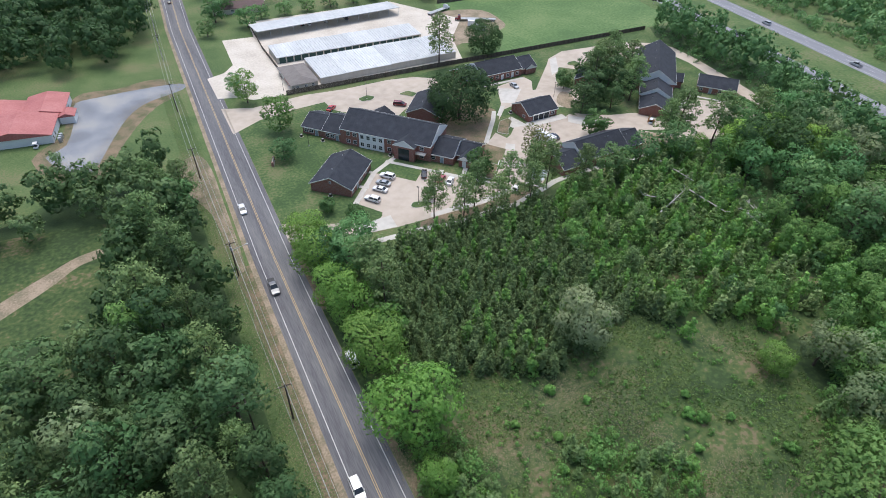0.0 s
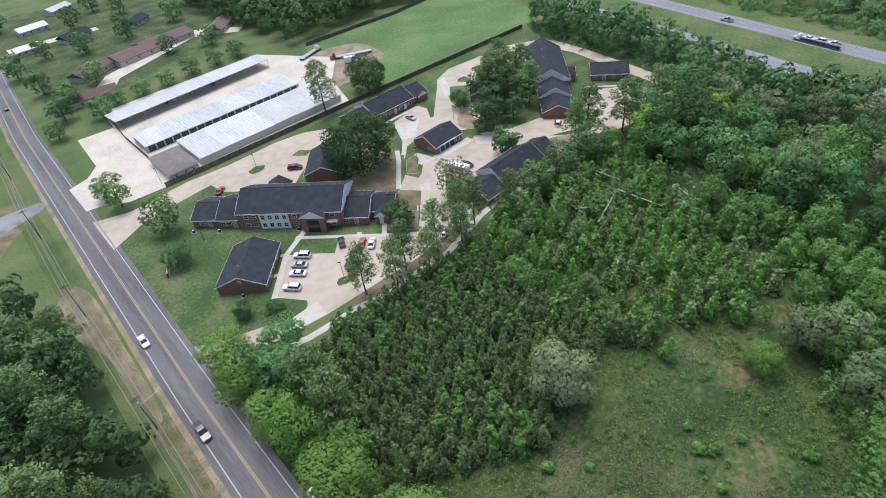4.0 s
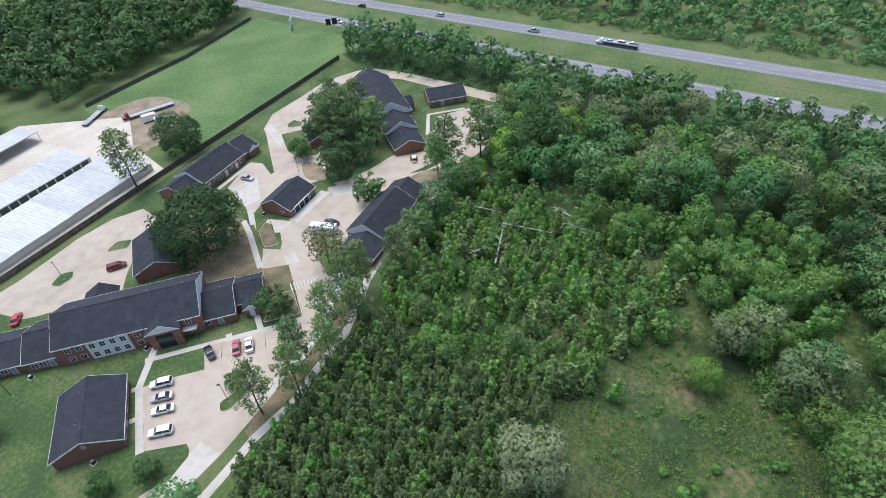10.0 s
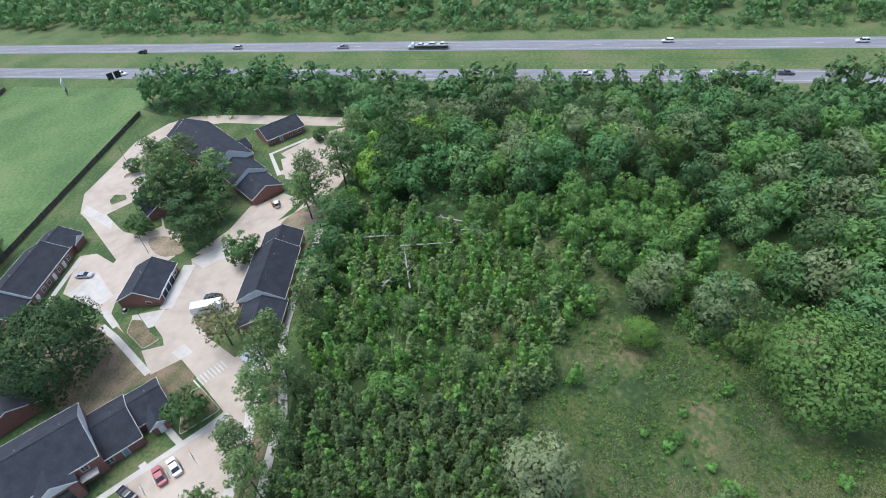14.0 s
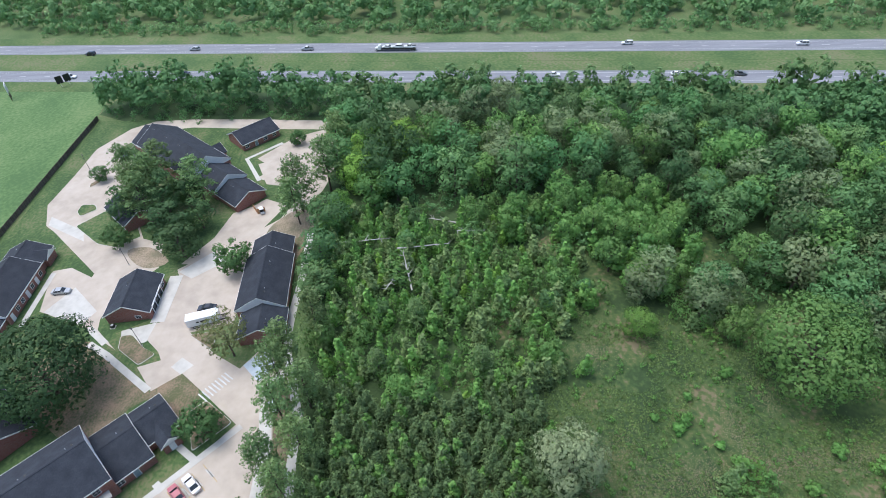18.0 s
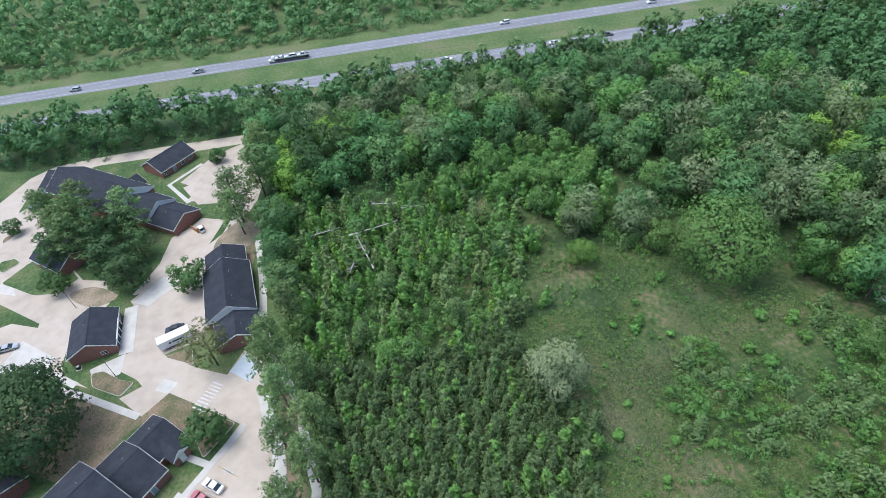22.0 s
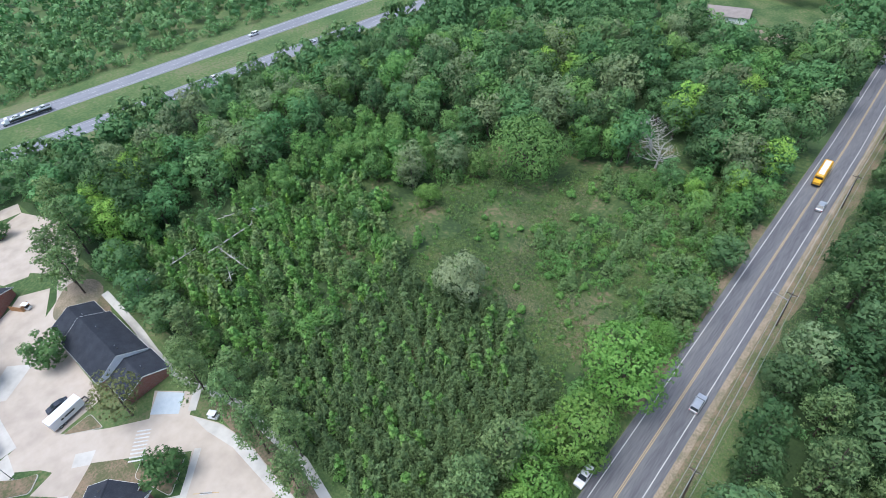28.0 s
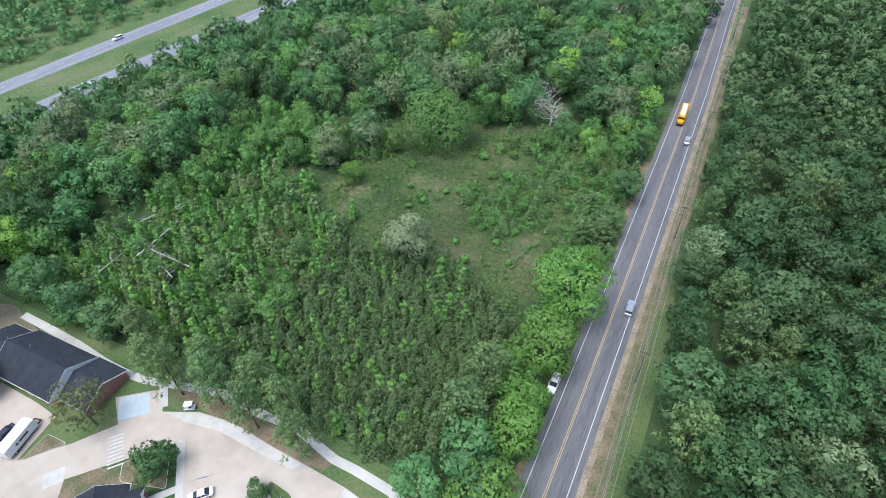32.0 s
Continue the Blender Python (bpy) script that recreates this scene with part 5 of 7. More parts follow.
woods("highway_edge_shrubs", scatter([(261 + 0.165 * y + d, y) for y, d in ((-280, 17), (-100, 17), (100, 17), (280, 17), (280, 27), (100, 27), (-100, 27), (-280, 27))], 4.6, seed=52, ragged=3), (3.0, 6.0), 90, 0.95, LEAF_MIX_HAZED, "bushy edge of the wood beyond the highway", 53, low=-0.1, wide=1.1)
woods("distant_wood_south", scatter([(24, -155), (170, -155), (140, -330), (22, -330)], 11, [YARD], seed=16), (11, 16), 200, 0.85, LEAF_MIX_HAZED, "dense wood beside the road", 16, lobes=8)
woods("distant_wood_south_west", scatter([(3, -165), (-110, -165), (-110, -330), (2, -330)], 11, seed=17), (11, 16), 200, 0.85, LEAF_MIX_HAZED, "dense wood beside the road", 17, lobes=8)
def tufted(name, places, heights, per, size, mat, label, seed, slim=0.36):
    """Young pines: whorls of upright needle tufts round a leader."""
    q = np.random.default_rng(seed)
    stock = []
    for _ in range(6):
        out = []
        for k in range(10):
            f = k / 9
            reach = 10 * slim / 2 * (1.05 - f) ** 0.8 + 0.15
            for j in range(6 if f < 0.75 else 3):
                a = 2.4 * k + j * 1.05 + q.uniform(-0.3, 0.3)
                rr = reach * q.uniform(0.55, 1.05)
                c = np.array((rr * math.cos(a), rr * math.sin(a), 0.6 + 9.0 * f + q.uniform(-0.3, 0.5)))
                way = q.normal(size=(per, 3)) * 0.55 + (0.5 * math.cos(a), 0.5 * math.sin(a), 0.75)
                out.append(blades(c + q.normal(size=(per, 3)) * 0.3, way + 0.45 * q.normal(size=(per, 3)), size, q, 1.5, way + (0, 0, 0.2)))
        out.append(inner((0, 0, 3.4), 10 * slim * 0.28, 16, 10 * slim * 0.17, q, 2.3))
        stock.append(np.concatenate(out))
    made = []
    for x, y in places:
        h, a = q.uniform(*heights) / 10.0, q.uniform(0, 6.28)
        made.append(moved(stock[q.integers(6)], (h * q.uniform(0.9, 1.25), h * q.uniform(0.9, 1.25), h), a, x, y))
    return whole(name, leaf_mesh(name, np.concatenate(made), mat), None, label, "trees", kind="stuff")


tufted("young_pine_plantation", scatter(PINES, 2.3, seed=21, ragged=5), (4.4, 6.8), 6, 0.42, LEAF_YOUNG, "dense stand of young dark green pines", 21, 0.44)
GLADES = [[(143, 72), (152, 74), (153, 84), (145, 84)], [(112, 44), (126, 40), (127, 42.5), (114, 47)]]
mid = scatter(MIDDLE, 3.5, GLADES, seed=22, ragged=9)
r.shuffle(mid)
n = len(mid)
woods("sapling_thicket", mid[: n * 36 // 100], (5.0, 9.5), 340, 0.42, LEAF_SHRUB, "thicket of bright green broadleaf saplings", 22, "cone", 0.52, 0.0, 9)
woods("sapling_thicket_round", mid[n * 36 // 100 : n * 70 // 100], (3.6, 8.0), 340, 0.45, LEAF_GUM, "thicket of rounded mid-green saplings", 23, "round", 0.85, 0.0, 10)
tufted("thicket_pines", mid[n * 70 // 100 : n * 93 // 100], (5.0, 8.5), 6, 0.5, LEAF_PINE, "taller dusty green pines in the thicket", 28, 0.42)
woods("lime_saplings", mid[n * 93 // 100 :], (3.5, 6.5), 300, 0.5, LEAF_LIME, "yellow-green saplings standing out of the thicket", 29, "cone", 0.6, 0.0, 9)
woods("low_vines", scatter(MIDDLE, 3.8, GLADES, seed=25, ragged=12), (0.8, 2.0), 80, 0.9, LEAF_SHRUB, "low tangle of vines and brambles", 25, "round", 1.7, 0.0, 5)
edge = scatter(GUMS, 3.6, GLADES, seed=43, ragged=5)
woods("young_wood", edge[::2], (5.0, 9.0), 320, 0.48, LEAF_SHRUB, "close stand of bright green young trees", 43, "cone", 0.55, 0.0, 9)
woods("young_wood_round", edge[1::2], (3.0, 6.5), 330, 0.5, LEAF_OAK, "rounded green young trees at the wood's edge", 44, "round", 0.8, 0.0, 10)
brush = [p for k, ring in enumerate(([(143, 112), (152, 60), (152, 36), (149, 14), (134, 9), (118, 10), (106, 9), (97, -1), (80, -8), (55, -15), (55, -25), (80, -17), (100, -11), (112, -2), (134, 0), (157, 8), (162, 36), (162, 60), (162, 100)], [(5.0, -70), (4.0, 60), (1, 100), (-24, 112), (-40, 90), (-40, -70)], [(150, 106), (150, 113), (176, 111), (206, 113), (213, 120), (221, 190), (231, 209), (246, 205), (232, 140), (222, 104)])) for p in scatter(ring, (4.4, 6.0, 4.4)[k], seed=50 + k, ragged=3)]
woods("undergrowth", brush, (2.0, 4.6), 130, 0.7, LEAF_OAK, "leafy undergrowth along the wood's edge", 51, "round", 1.1, -0.05, 8)
fringe = scatter(PINES, 5.2, seed=26, ragged=8)
woods("plantation_saplings", [p for p in fringe if p[0] > 44], (5.0, 8.5), 300, 0.42, LEAF_SHRUB, "bright broadleaf saplings among young pines", 26, "cone", 0.55, 0.0, 8)
SCRUB = [[(22, -24), (60, -12), (66, -6), (58, 4), (50, 9), (40, 10), (33, 22), (32, 46), (22, 50)], [(22, 20), (33, 18), (36, 30), (36, 50), (31, 60), (22, 56)], [(71, 28.5), (63, 22.5), (53, 17), (44, 21), (38, 36), (45, 40), (54, 43), (60, 36)], [(34, 10), (44, 6), (52, 11), (48, 20), (40, 26), (34, 26)], [(94, 18), (100, 10), (108, 8), (114, 18), (108, 27), (100, 24)]]
shrub = [p for k, ring in enumerate(SCRUB) for p in scatter(ring, 2.7, seed=24 + 20 * k, ragged=4) if noise.noise((p[0] * 0.13, p[1] * 0.13, 3)) > (-0.9 if k in (2, 3) else -0.4)]
r.shuffle(shrub)
n = len(shrub)
woods("meadow_shrubs", shrub[: n * 4 // 10], (2.2, 5.2), 240, 0.45, LEAF_GUM, "clumps of rounded green shrubs in the meadow", 24, "round", 1.0, -0.05, 9)
tufted("meadow_pines", shrub[n * 4 // 10 : n * 7 // 10], (3.0, 6.0), 6, 0.5, LEAF_PINE, "small pines in the meadow", 31, 0.55)
woods("meadow_shrubs_lime", shrub[n * 7 // 10 :], (1.4, 3.6), 240, 0.45, LEAF_LIGHT, "bright green bushes in the meadow", 32, "round", 0.95, -0.05, 8)
dots = [p for p in scatter([(24, -30), (60, -8), (86, 8), (104, 20), (112, 44), (90, 58), (60, 58), (40, 66), (24, 74)], 2.4, seed=27, jitter=0.5) if noise.noise((p[0] * 0.13, p[1] * 0.13, 7)) > -0.02]
woods("meadow_bushes", dots, (0.4, 1.7), 60, 1.0, LEAF_SHRUB, "small green bushes dotted over the meadow", 27, "round", 1.1, -0.1, 6, fill=24, spray=1.4)
BUSHES = [(67.8, 28.3, 3.4), (77.9, 34.2, 2.6), (76, 36.5, 2.2), (62.4, 17.6, 3.0), (58.1, 15.8, 3.0), (65.6, 3.6, 3.2), (60.5, 5.0, 3.0), (54.7, 53.3, 2.2), (83, 32, 1.6), (72, 30, 1.8), (79, 40, 1.6), (88, 22, 2.6), (69, 9, 2.6), (50.5, 9.2, 3.4), (56, 40, 1.8), (50, 44, 1.6), (47, 38, 1.8), (44, 50, 1.6), (60, 48, 1.5)]
q = np.random.default_rng(35)
for k, (x, y, h) in enumerate(BUSHES):
    bush = whole("bush", leaf_mesh("bush", lobed(q, h, h * 1.15, -0.1 * h, 11, 900, 0.17, fill=120, spray=0.3), LEAF_SHRUB), None, "bright green rounded bush in the meadow grass", "bush", "meadow bushes", at=(x, y, 0))
weeds = scatter([(22, -34), (60, -12), (90, 4), (104, 20), (110, 50), (96, 64), (60, 68), (40, 78), (22, 90)], 0.8, seed=33, jitter=0.5)
weeds = [p for p in weeds if noise.noise((p[0] * 0.08, p[1] * 0.08, 11)) > -0.05]
q = np.random.default_rng(34)
at = np.repeat(np.array([(x, y, 0.08) for x, y in weeds]), 7, axis=0) + q.normal(size=(7 * len(weeds), 3)) * (0.35, 0.35, 0.05)
whole("meadow_weeds", leaf_mesh("meadow_weeds", blades(at, q.normal(size=at.shape) * 0.8 + (0, 0, 0.7), 0.26, q), LEAF_WEED), None, "tall weeds and grass tufts in the meadow", "grass", kind="stuff")
at = []
for x, y, n, sx, sy in ((75, 24.4, 500, 3.5, 1.6), (67, 21.5, 400, 1.6, 3), (68.4, 15.5, 500, 1.5, 4), (68.0, 5, 450, 2, 3), (66.8, 36.4, 700, 2.5, 4.5), (62, 46, 900, 4, 4), (72, 48, 450, 3, 3), (47.3, 47.8, 1400, 5, 4), (42, 44, 700, 3.5, 4), (58, 52, 700, 3.5, 3), (36.5, 50, 500, 2.5, 4), (96.7, 47, 300, 2.5, 2.5), (82, 16, 300, 3, 2)):
    at.append(q.normal(size=(n * 3, 3)) * (sx, sy, 0.012) + (x, y, 0.04))
EDGES = ([(-27, 236), (-27, 226), (-30, 206), (-36, 200), (-29, 186), (-23, 185), (-17.5, 200), (-10.6, 218), (-2.6, 228), (9, 233), (9, 241), (-3.4, 242), (-18, 241)], [(1, 177), (6, 180), (5.2, 146), (6.2, 121), (6, 100), (5.8, 60), (6, 20), (5.8, -20), (6, -60)], [(22.4, -10), (23, 12), (22.6, 34), (21.8, 60)])
for line in EDGES:
    for a, b in zip(line, line[1:]):
        n = int(60 * math.hypot(b[0] - a[0], b[1] - a[1]))
        u = q.uniform(0, 1, (n, 1))
        at.append(np.concatenate([np.array([a]) * (1 - u) + np.array([b]) * u, np.full((n, 1), 0.045)], 1) + q.normal(size=(n, 3)) * (1.3, 1.3, 0.01))
at = np.concatenate(at)
whole("dry_grass", leaf_mesh("dry_grass", blades(at, q.normal(size=at.shape) * 0.3 + (0, 0, 1), 0.12, q), LEAF_DRY), None, "worn patches of dry tan grass in meadow and verges", "grass", kind="stuff")
q = np.random.default_rng(36)
n = 26000
at = np.stack([q.uniform(2.2, 8.8, n), q.uniform(-120, 230, n), np.full(n, 0.07)], 1)
whole("verge_grass", leaf_mesh("verge_grass", blades(at, q.normal(size=at.shape) * 0.7 + (0, 0, 0.8), 0.16, q), LEAF_WEED), None, "rough grass tufts along the road verge", "grass", kind="stuff")

# ---- single trees ----
for key, x, y, size, tall in (
    ("pale", 67.6, 60.0, 1.15, 1.1), ("broad1", 100.4, 36.3, 0.6, 0.85), ("giant", 86.0, 7.4, 1.08, 1.1), ("gum1", 97, 17, 0.72, 0.9), ("oak3", 108, 18, 0.85, 0.9),
    ("giantdark", 95.6, 164.6, 1.2, 1.05), ("thin", 103.4, 128.6, 1.5, 0.95), ("small0", 83.6, 129.8, 1.4, 1.0), ("small1", 132.6, 133.9, 1.6, 0.95), ("small0", 146, 169.5, 1.2, 1.0),
    ("dark0", 161, 160.7, 1.05, 0.85), ("dark1", 158, 171.0, 0.95, 0.8), ("dark2", 164, 154.0, 0.9, 0.8), ("pine1", 161, 166.7, 1.25, 0.85), ("pine2", 171, 172.5, 1.2, 0.9), ("pine0", 163, 150, 1.2, 0.85), ("pine1", 167, 165, 1.2, 0.85), ("dark0", 139.5, 150, 1.05, 0.7), ("dark1", 147, 154, 1.1, 0.75), ("dark2", 152, 148, 0.8, 0.8), ("pine2", 156, 164, 1.3, 0.8), ("pine0", 175, 165, 1.15, 0.85), ("small1", 181.5, 189, 1.0, 0.9), ("small0", 196, 126, 1.0, 0.9),
    ("giantdark", 135.5, 214.5, 0.82, 1.15), ("pine1", 112.3, 212.6, 1.35, 0.9), ("pine0", 66.6, 110.4, 0.85, 1.1), ("pine1", 72.5, 114.4, 0.85, 1.1), ("pine2", 92.4, 115.4, 0.95, 1.05), ("pine0", 82.8, 113.4, 0.9, 1.1), ("pine2", 60.0, 115.2, 0.85, 1.1), ("pine1", 98.0, 114.6, 0.9, 1.05), ("pine0", 150.4, 119.6, 0.95, 1.0), ("pine2", 76.0, 108.6, 0.9, 0.95), ("pine1", 88.0, 109.2, 0.9, 0.95),
    ("gum1", 30.3, 210, 0.95, 0.85), ("gum2", 35.5, 183, 1.1, 0.8), ("oak3", 31.5, 164.5, 0.75, 0.6), ("oak0", 28, 219.5, 0.6, 0.8), ("small0", 40.5, 126, 0.85, 0.9), ("small1", 34.5, 132, 0.85, 0.9), ("small0", 63.0, 125.0, 0.7, 1.0),
    ("broad0", 26.2, 58.5, 1.3, 0.9), ("broad1", 26.0, 75.0, 1.1, 0.9), ("broad1", 25.2, 119.5, 0.85, 0.9), ("gum1", 31.5, 81, 0.8, 0.8), ("gum0", 31, 66, 0.55, 0.85), ("broad1", 25.0, 45.2, 0.55, 1.15), ("broad0", 25.8, 88, 0.85, 1.05), ("pine0", 29.5, 35.5, 0.8, 0.7), ("pine2", 25, 33, 0.75, 0.7), ("lime", 32.4, -17, 0.72, 1.0), ("lime", 40.5, -8, 0.6, 1.0), ("lime", 81.3, -16, 0.75, 1.0), ("dark1", 25.9, -8.5, 0.75, 0.8), ("pine1", 33.5, 88, 1.25, 0.8), ("pine2", 34, 96.5, 1.2, 0.8), ("broad1", 24.8, 95, 0.9, 0.95), ("oak4", 30.5, 103, 1.0, 0.85), ("broad0", 25.0, 109, 1.0, 0.9), ("oak1", 36, 112.5, 0.85, 0.85), ("oak3", 27.5, 107, 0.9, 0.9), ("oak0", 24.5, 30, 0.8, 0.8), ("oak2", 24, 12, 0.8, 0.8), ("gum1", 26, -12, 0.9, 0.9), ("oak1", 33, -18, 0.8, 0.85), ("gum2", 41, -13, 0.65, 0.95), ("oak3", 49, -11, 0.7, 0.85), ("oak0", 27, -30, 0.9, 0.85), ("gum0", 53, -3, 0.5, 0.95), ("oak4", 44, -24, 0.95, 0.9),
    ("pine2", 156.5, 119.5, 1.3, 0.85), ("pine0", 166, 112, 1.3, 0.85), ("oak0", 172, 109, 1.1, 0.85), ("oak1", 144, 109.5, 1.0, 0.85), ("oak4", 131, 111, 0.95, 0.8), ("oak2", 119, 110.5, 0.9, 0.8), ("pine1", 107, 109.5, 0.9, 1.0), ("oak3", 190, 108, 1.2, 0.85), ("oak0", 206, 110, 1.2, 0.85), ("pine2", 182, 110, 1.2, 0.9),
    ("far", 49, 289.5, 0.85, 0.8), ("far", 36.5, 302, 0.95, 0.8), ("far", 29.5, 284, 0.7, 0.8), ("far", 42, 314, 0.95, 0.8), ("far", 58, 299, 0.7, 0.7), ("far", 70, 300, 0.7, 0.7), ("far", 82, 301, 0.7, 0.7), ("far", 95, 303, 0.8, 0.7), ("far", 108, 304, 0.75, 0.7), ("far", 120, 305, 0.8, 0.7),
    ("far", 60, 336, 0.9, 0.8), ("far", 100, 345, 0.8, 0.8), ("far", 120, 335, 0.9, 0.8), ("far", 38, 345, 0.9, 0.9), ("far", 34, 380, 1.0, 0.9), ("far", 70, 390, 0.9, 0.9), ("far", 95, 395, 1.0, 0.9), ("far", 125, 400, 1.0, 0.9), ("far", 52, 402, 0.8, 0.9), ("far", 80, 450, 1.0, 0.9), ("far", 110, 455, 1.0, 0.9), ("far", 45, 490, 1.0, 0.9), ("far", 100, 480, 1.0, 0.9),
    ("pine0", -6, 120, 1.2, 0.9), ("pine1", -10, 134, 1.2, 0.9), ("pine2", -14, 108, 1.2, 0.9), ("oak4", -34, 96, 1.2, 0.75), ("oak1", -2, 148, 0.9, 0.85), ("pine1", 0, 154, 0.95, 0.85), ("pine0", -7, 158, 0.95, 0.85),
):
    plant(key, x, y, size, tall=tall)
for k, (x, y) in enumerate(scatter(MIDDLE, 14, GLADES, seed=41, ragged=6)):
    plant(("oak1", "gum2", "oak3", "gum0", "pine1")[k % 5], x, y, 0.4 + 0.05 * (k % 5), tall=0.95)
for k, (x, y) in enumerate(scatter(GUMS, 7.5, GLADES, seed=45, ragged=3) + [(136.5, 60.8), (141.7, 69.3), (163, 91.6), (141.8, 108), (76.5, -10.5), (28.4, -5.4), (36, 2)]):
    plant(f"gum{k % 3}", x, y, 0.52 + 0.06 * (k % 5), tall=1.05, label="bright green broadleaf tree at the wood's edge")
for x, y, s in ((168, 103, 0.85), (177, 99, 1.0), (160, 97, 0.75), (151, 107, 0.65)):
    plant("broad0", x, y, s, label="light green broadleaf tree at the wood's edge")
for x, y, s in SNAGS:
    plant("dead", x, y, s)
for k in list(TREES):
    for ob in [*TREES[k].children_recursive, TREES[k]]:
        bpy.data.objects.remove(ob)


# ---- vehicles ----
PAINTS = {
    "white": material("white_car_paint", ((0.72, 0.73, 0.74), (0.8, 0.8, 0.81)), 0.8, 0.25, coat=0.6),
    "silver": material("silver_car_paint", ((0.42, 0.44, 0.46), (0.5, 0.52, 0.54)), 0.8, 0.3, 0.5, coat=0.6),
    "black": material("black_car_paint", ((0.02, 0.022, 0.026), (0.035, 0.037, 0.042)), 0.8, 0.2, coat=0.8),
    "red": material("red_car_paint", ((0.42, 0.03, 0.035), (0.52, 0.05, 0.05)), 0.8, 0.25, coat=0.7),
    "maroon": material("maroon_car_paint", ((0.13, 0.012, 0.018), (0.19, 0.02, 0.026)), 0.8, 0.25, coat=0.7),
    "rose": material("faded_red_car_paint", ((0.36, 0.1, 0.12), (0.44, 0.14, 0.16)), 0.8, 0.4),
    "grey": material("grey_car_paint", ((0.12, 0.13, 0.14), (0.17, 0.18, 0.19)), 0.8, 0.3, 0.3, coat=0.6),
    "yellow": material("school_bus_yellow", ((0.62, 0.32, 0.02), (0.72, 0.4, 0.03)), 0.8, 0.35),
}
LAMP_RED = material("red_lamp_lens", ((0.3, 0.01, 0.01), (0.4, 0.02, 0.02)), 3, 0.3)
LAMP_CLEAR = material("clear_lamp_lens", ((0.7, 0.72, 0.74), (0.8, 0.82, 0.84)), 3, 0.15)


def loft(stations):
    """A closed body through sections (x, [(y, z) of the right half from the bottom up])."""
    bm = bmesh.new()
    rings = []
    for x, half in stations:
        rings.append([bm.verts.new((x, y, z)) for y, z in half] + [bm.verts.new((x, -y, z)) for y, z in reversed(half)])
    n = len(rings[0])
    for a, b in zip(rings, rings[1:]):
        for i in range(n):
            bm.faces.new((a[i], a[(i + 1) % n], b[(i + 1) % n], b[i]))
    bm.faces.new(list(reversed(rings[0])))
    bm.faces.new(rings[-1])
    bmesh.ops.recalc_face_normals(bm, faces=bm.faces)
    return bm


def wheel(owner, x, y, r=0.34, w=0.22):
    bm = bmesh.new()
    s = 1 if y > 0 else -1
    rod(bm, (x, y - s * w, r), (x, y, r), r, sides=14)
    tyre = part("wheel", bm, RUBBER, owner)
    bm = bmesh.new()
    rod(bm, (x, y, r), (x, y + s * 0.015, r), r * 0.62, r * 0.55, sides=10)
    part("rim", bm, METAL_GREY, tyre)


CARS = {}


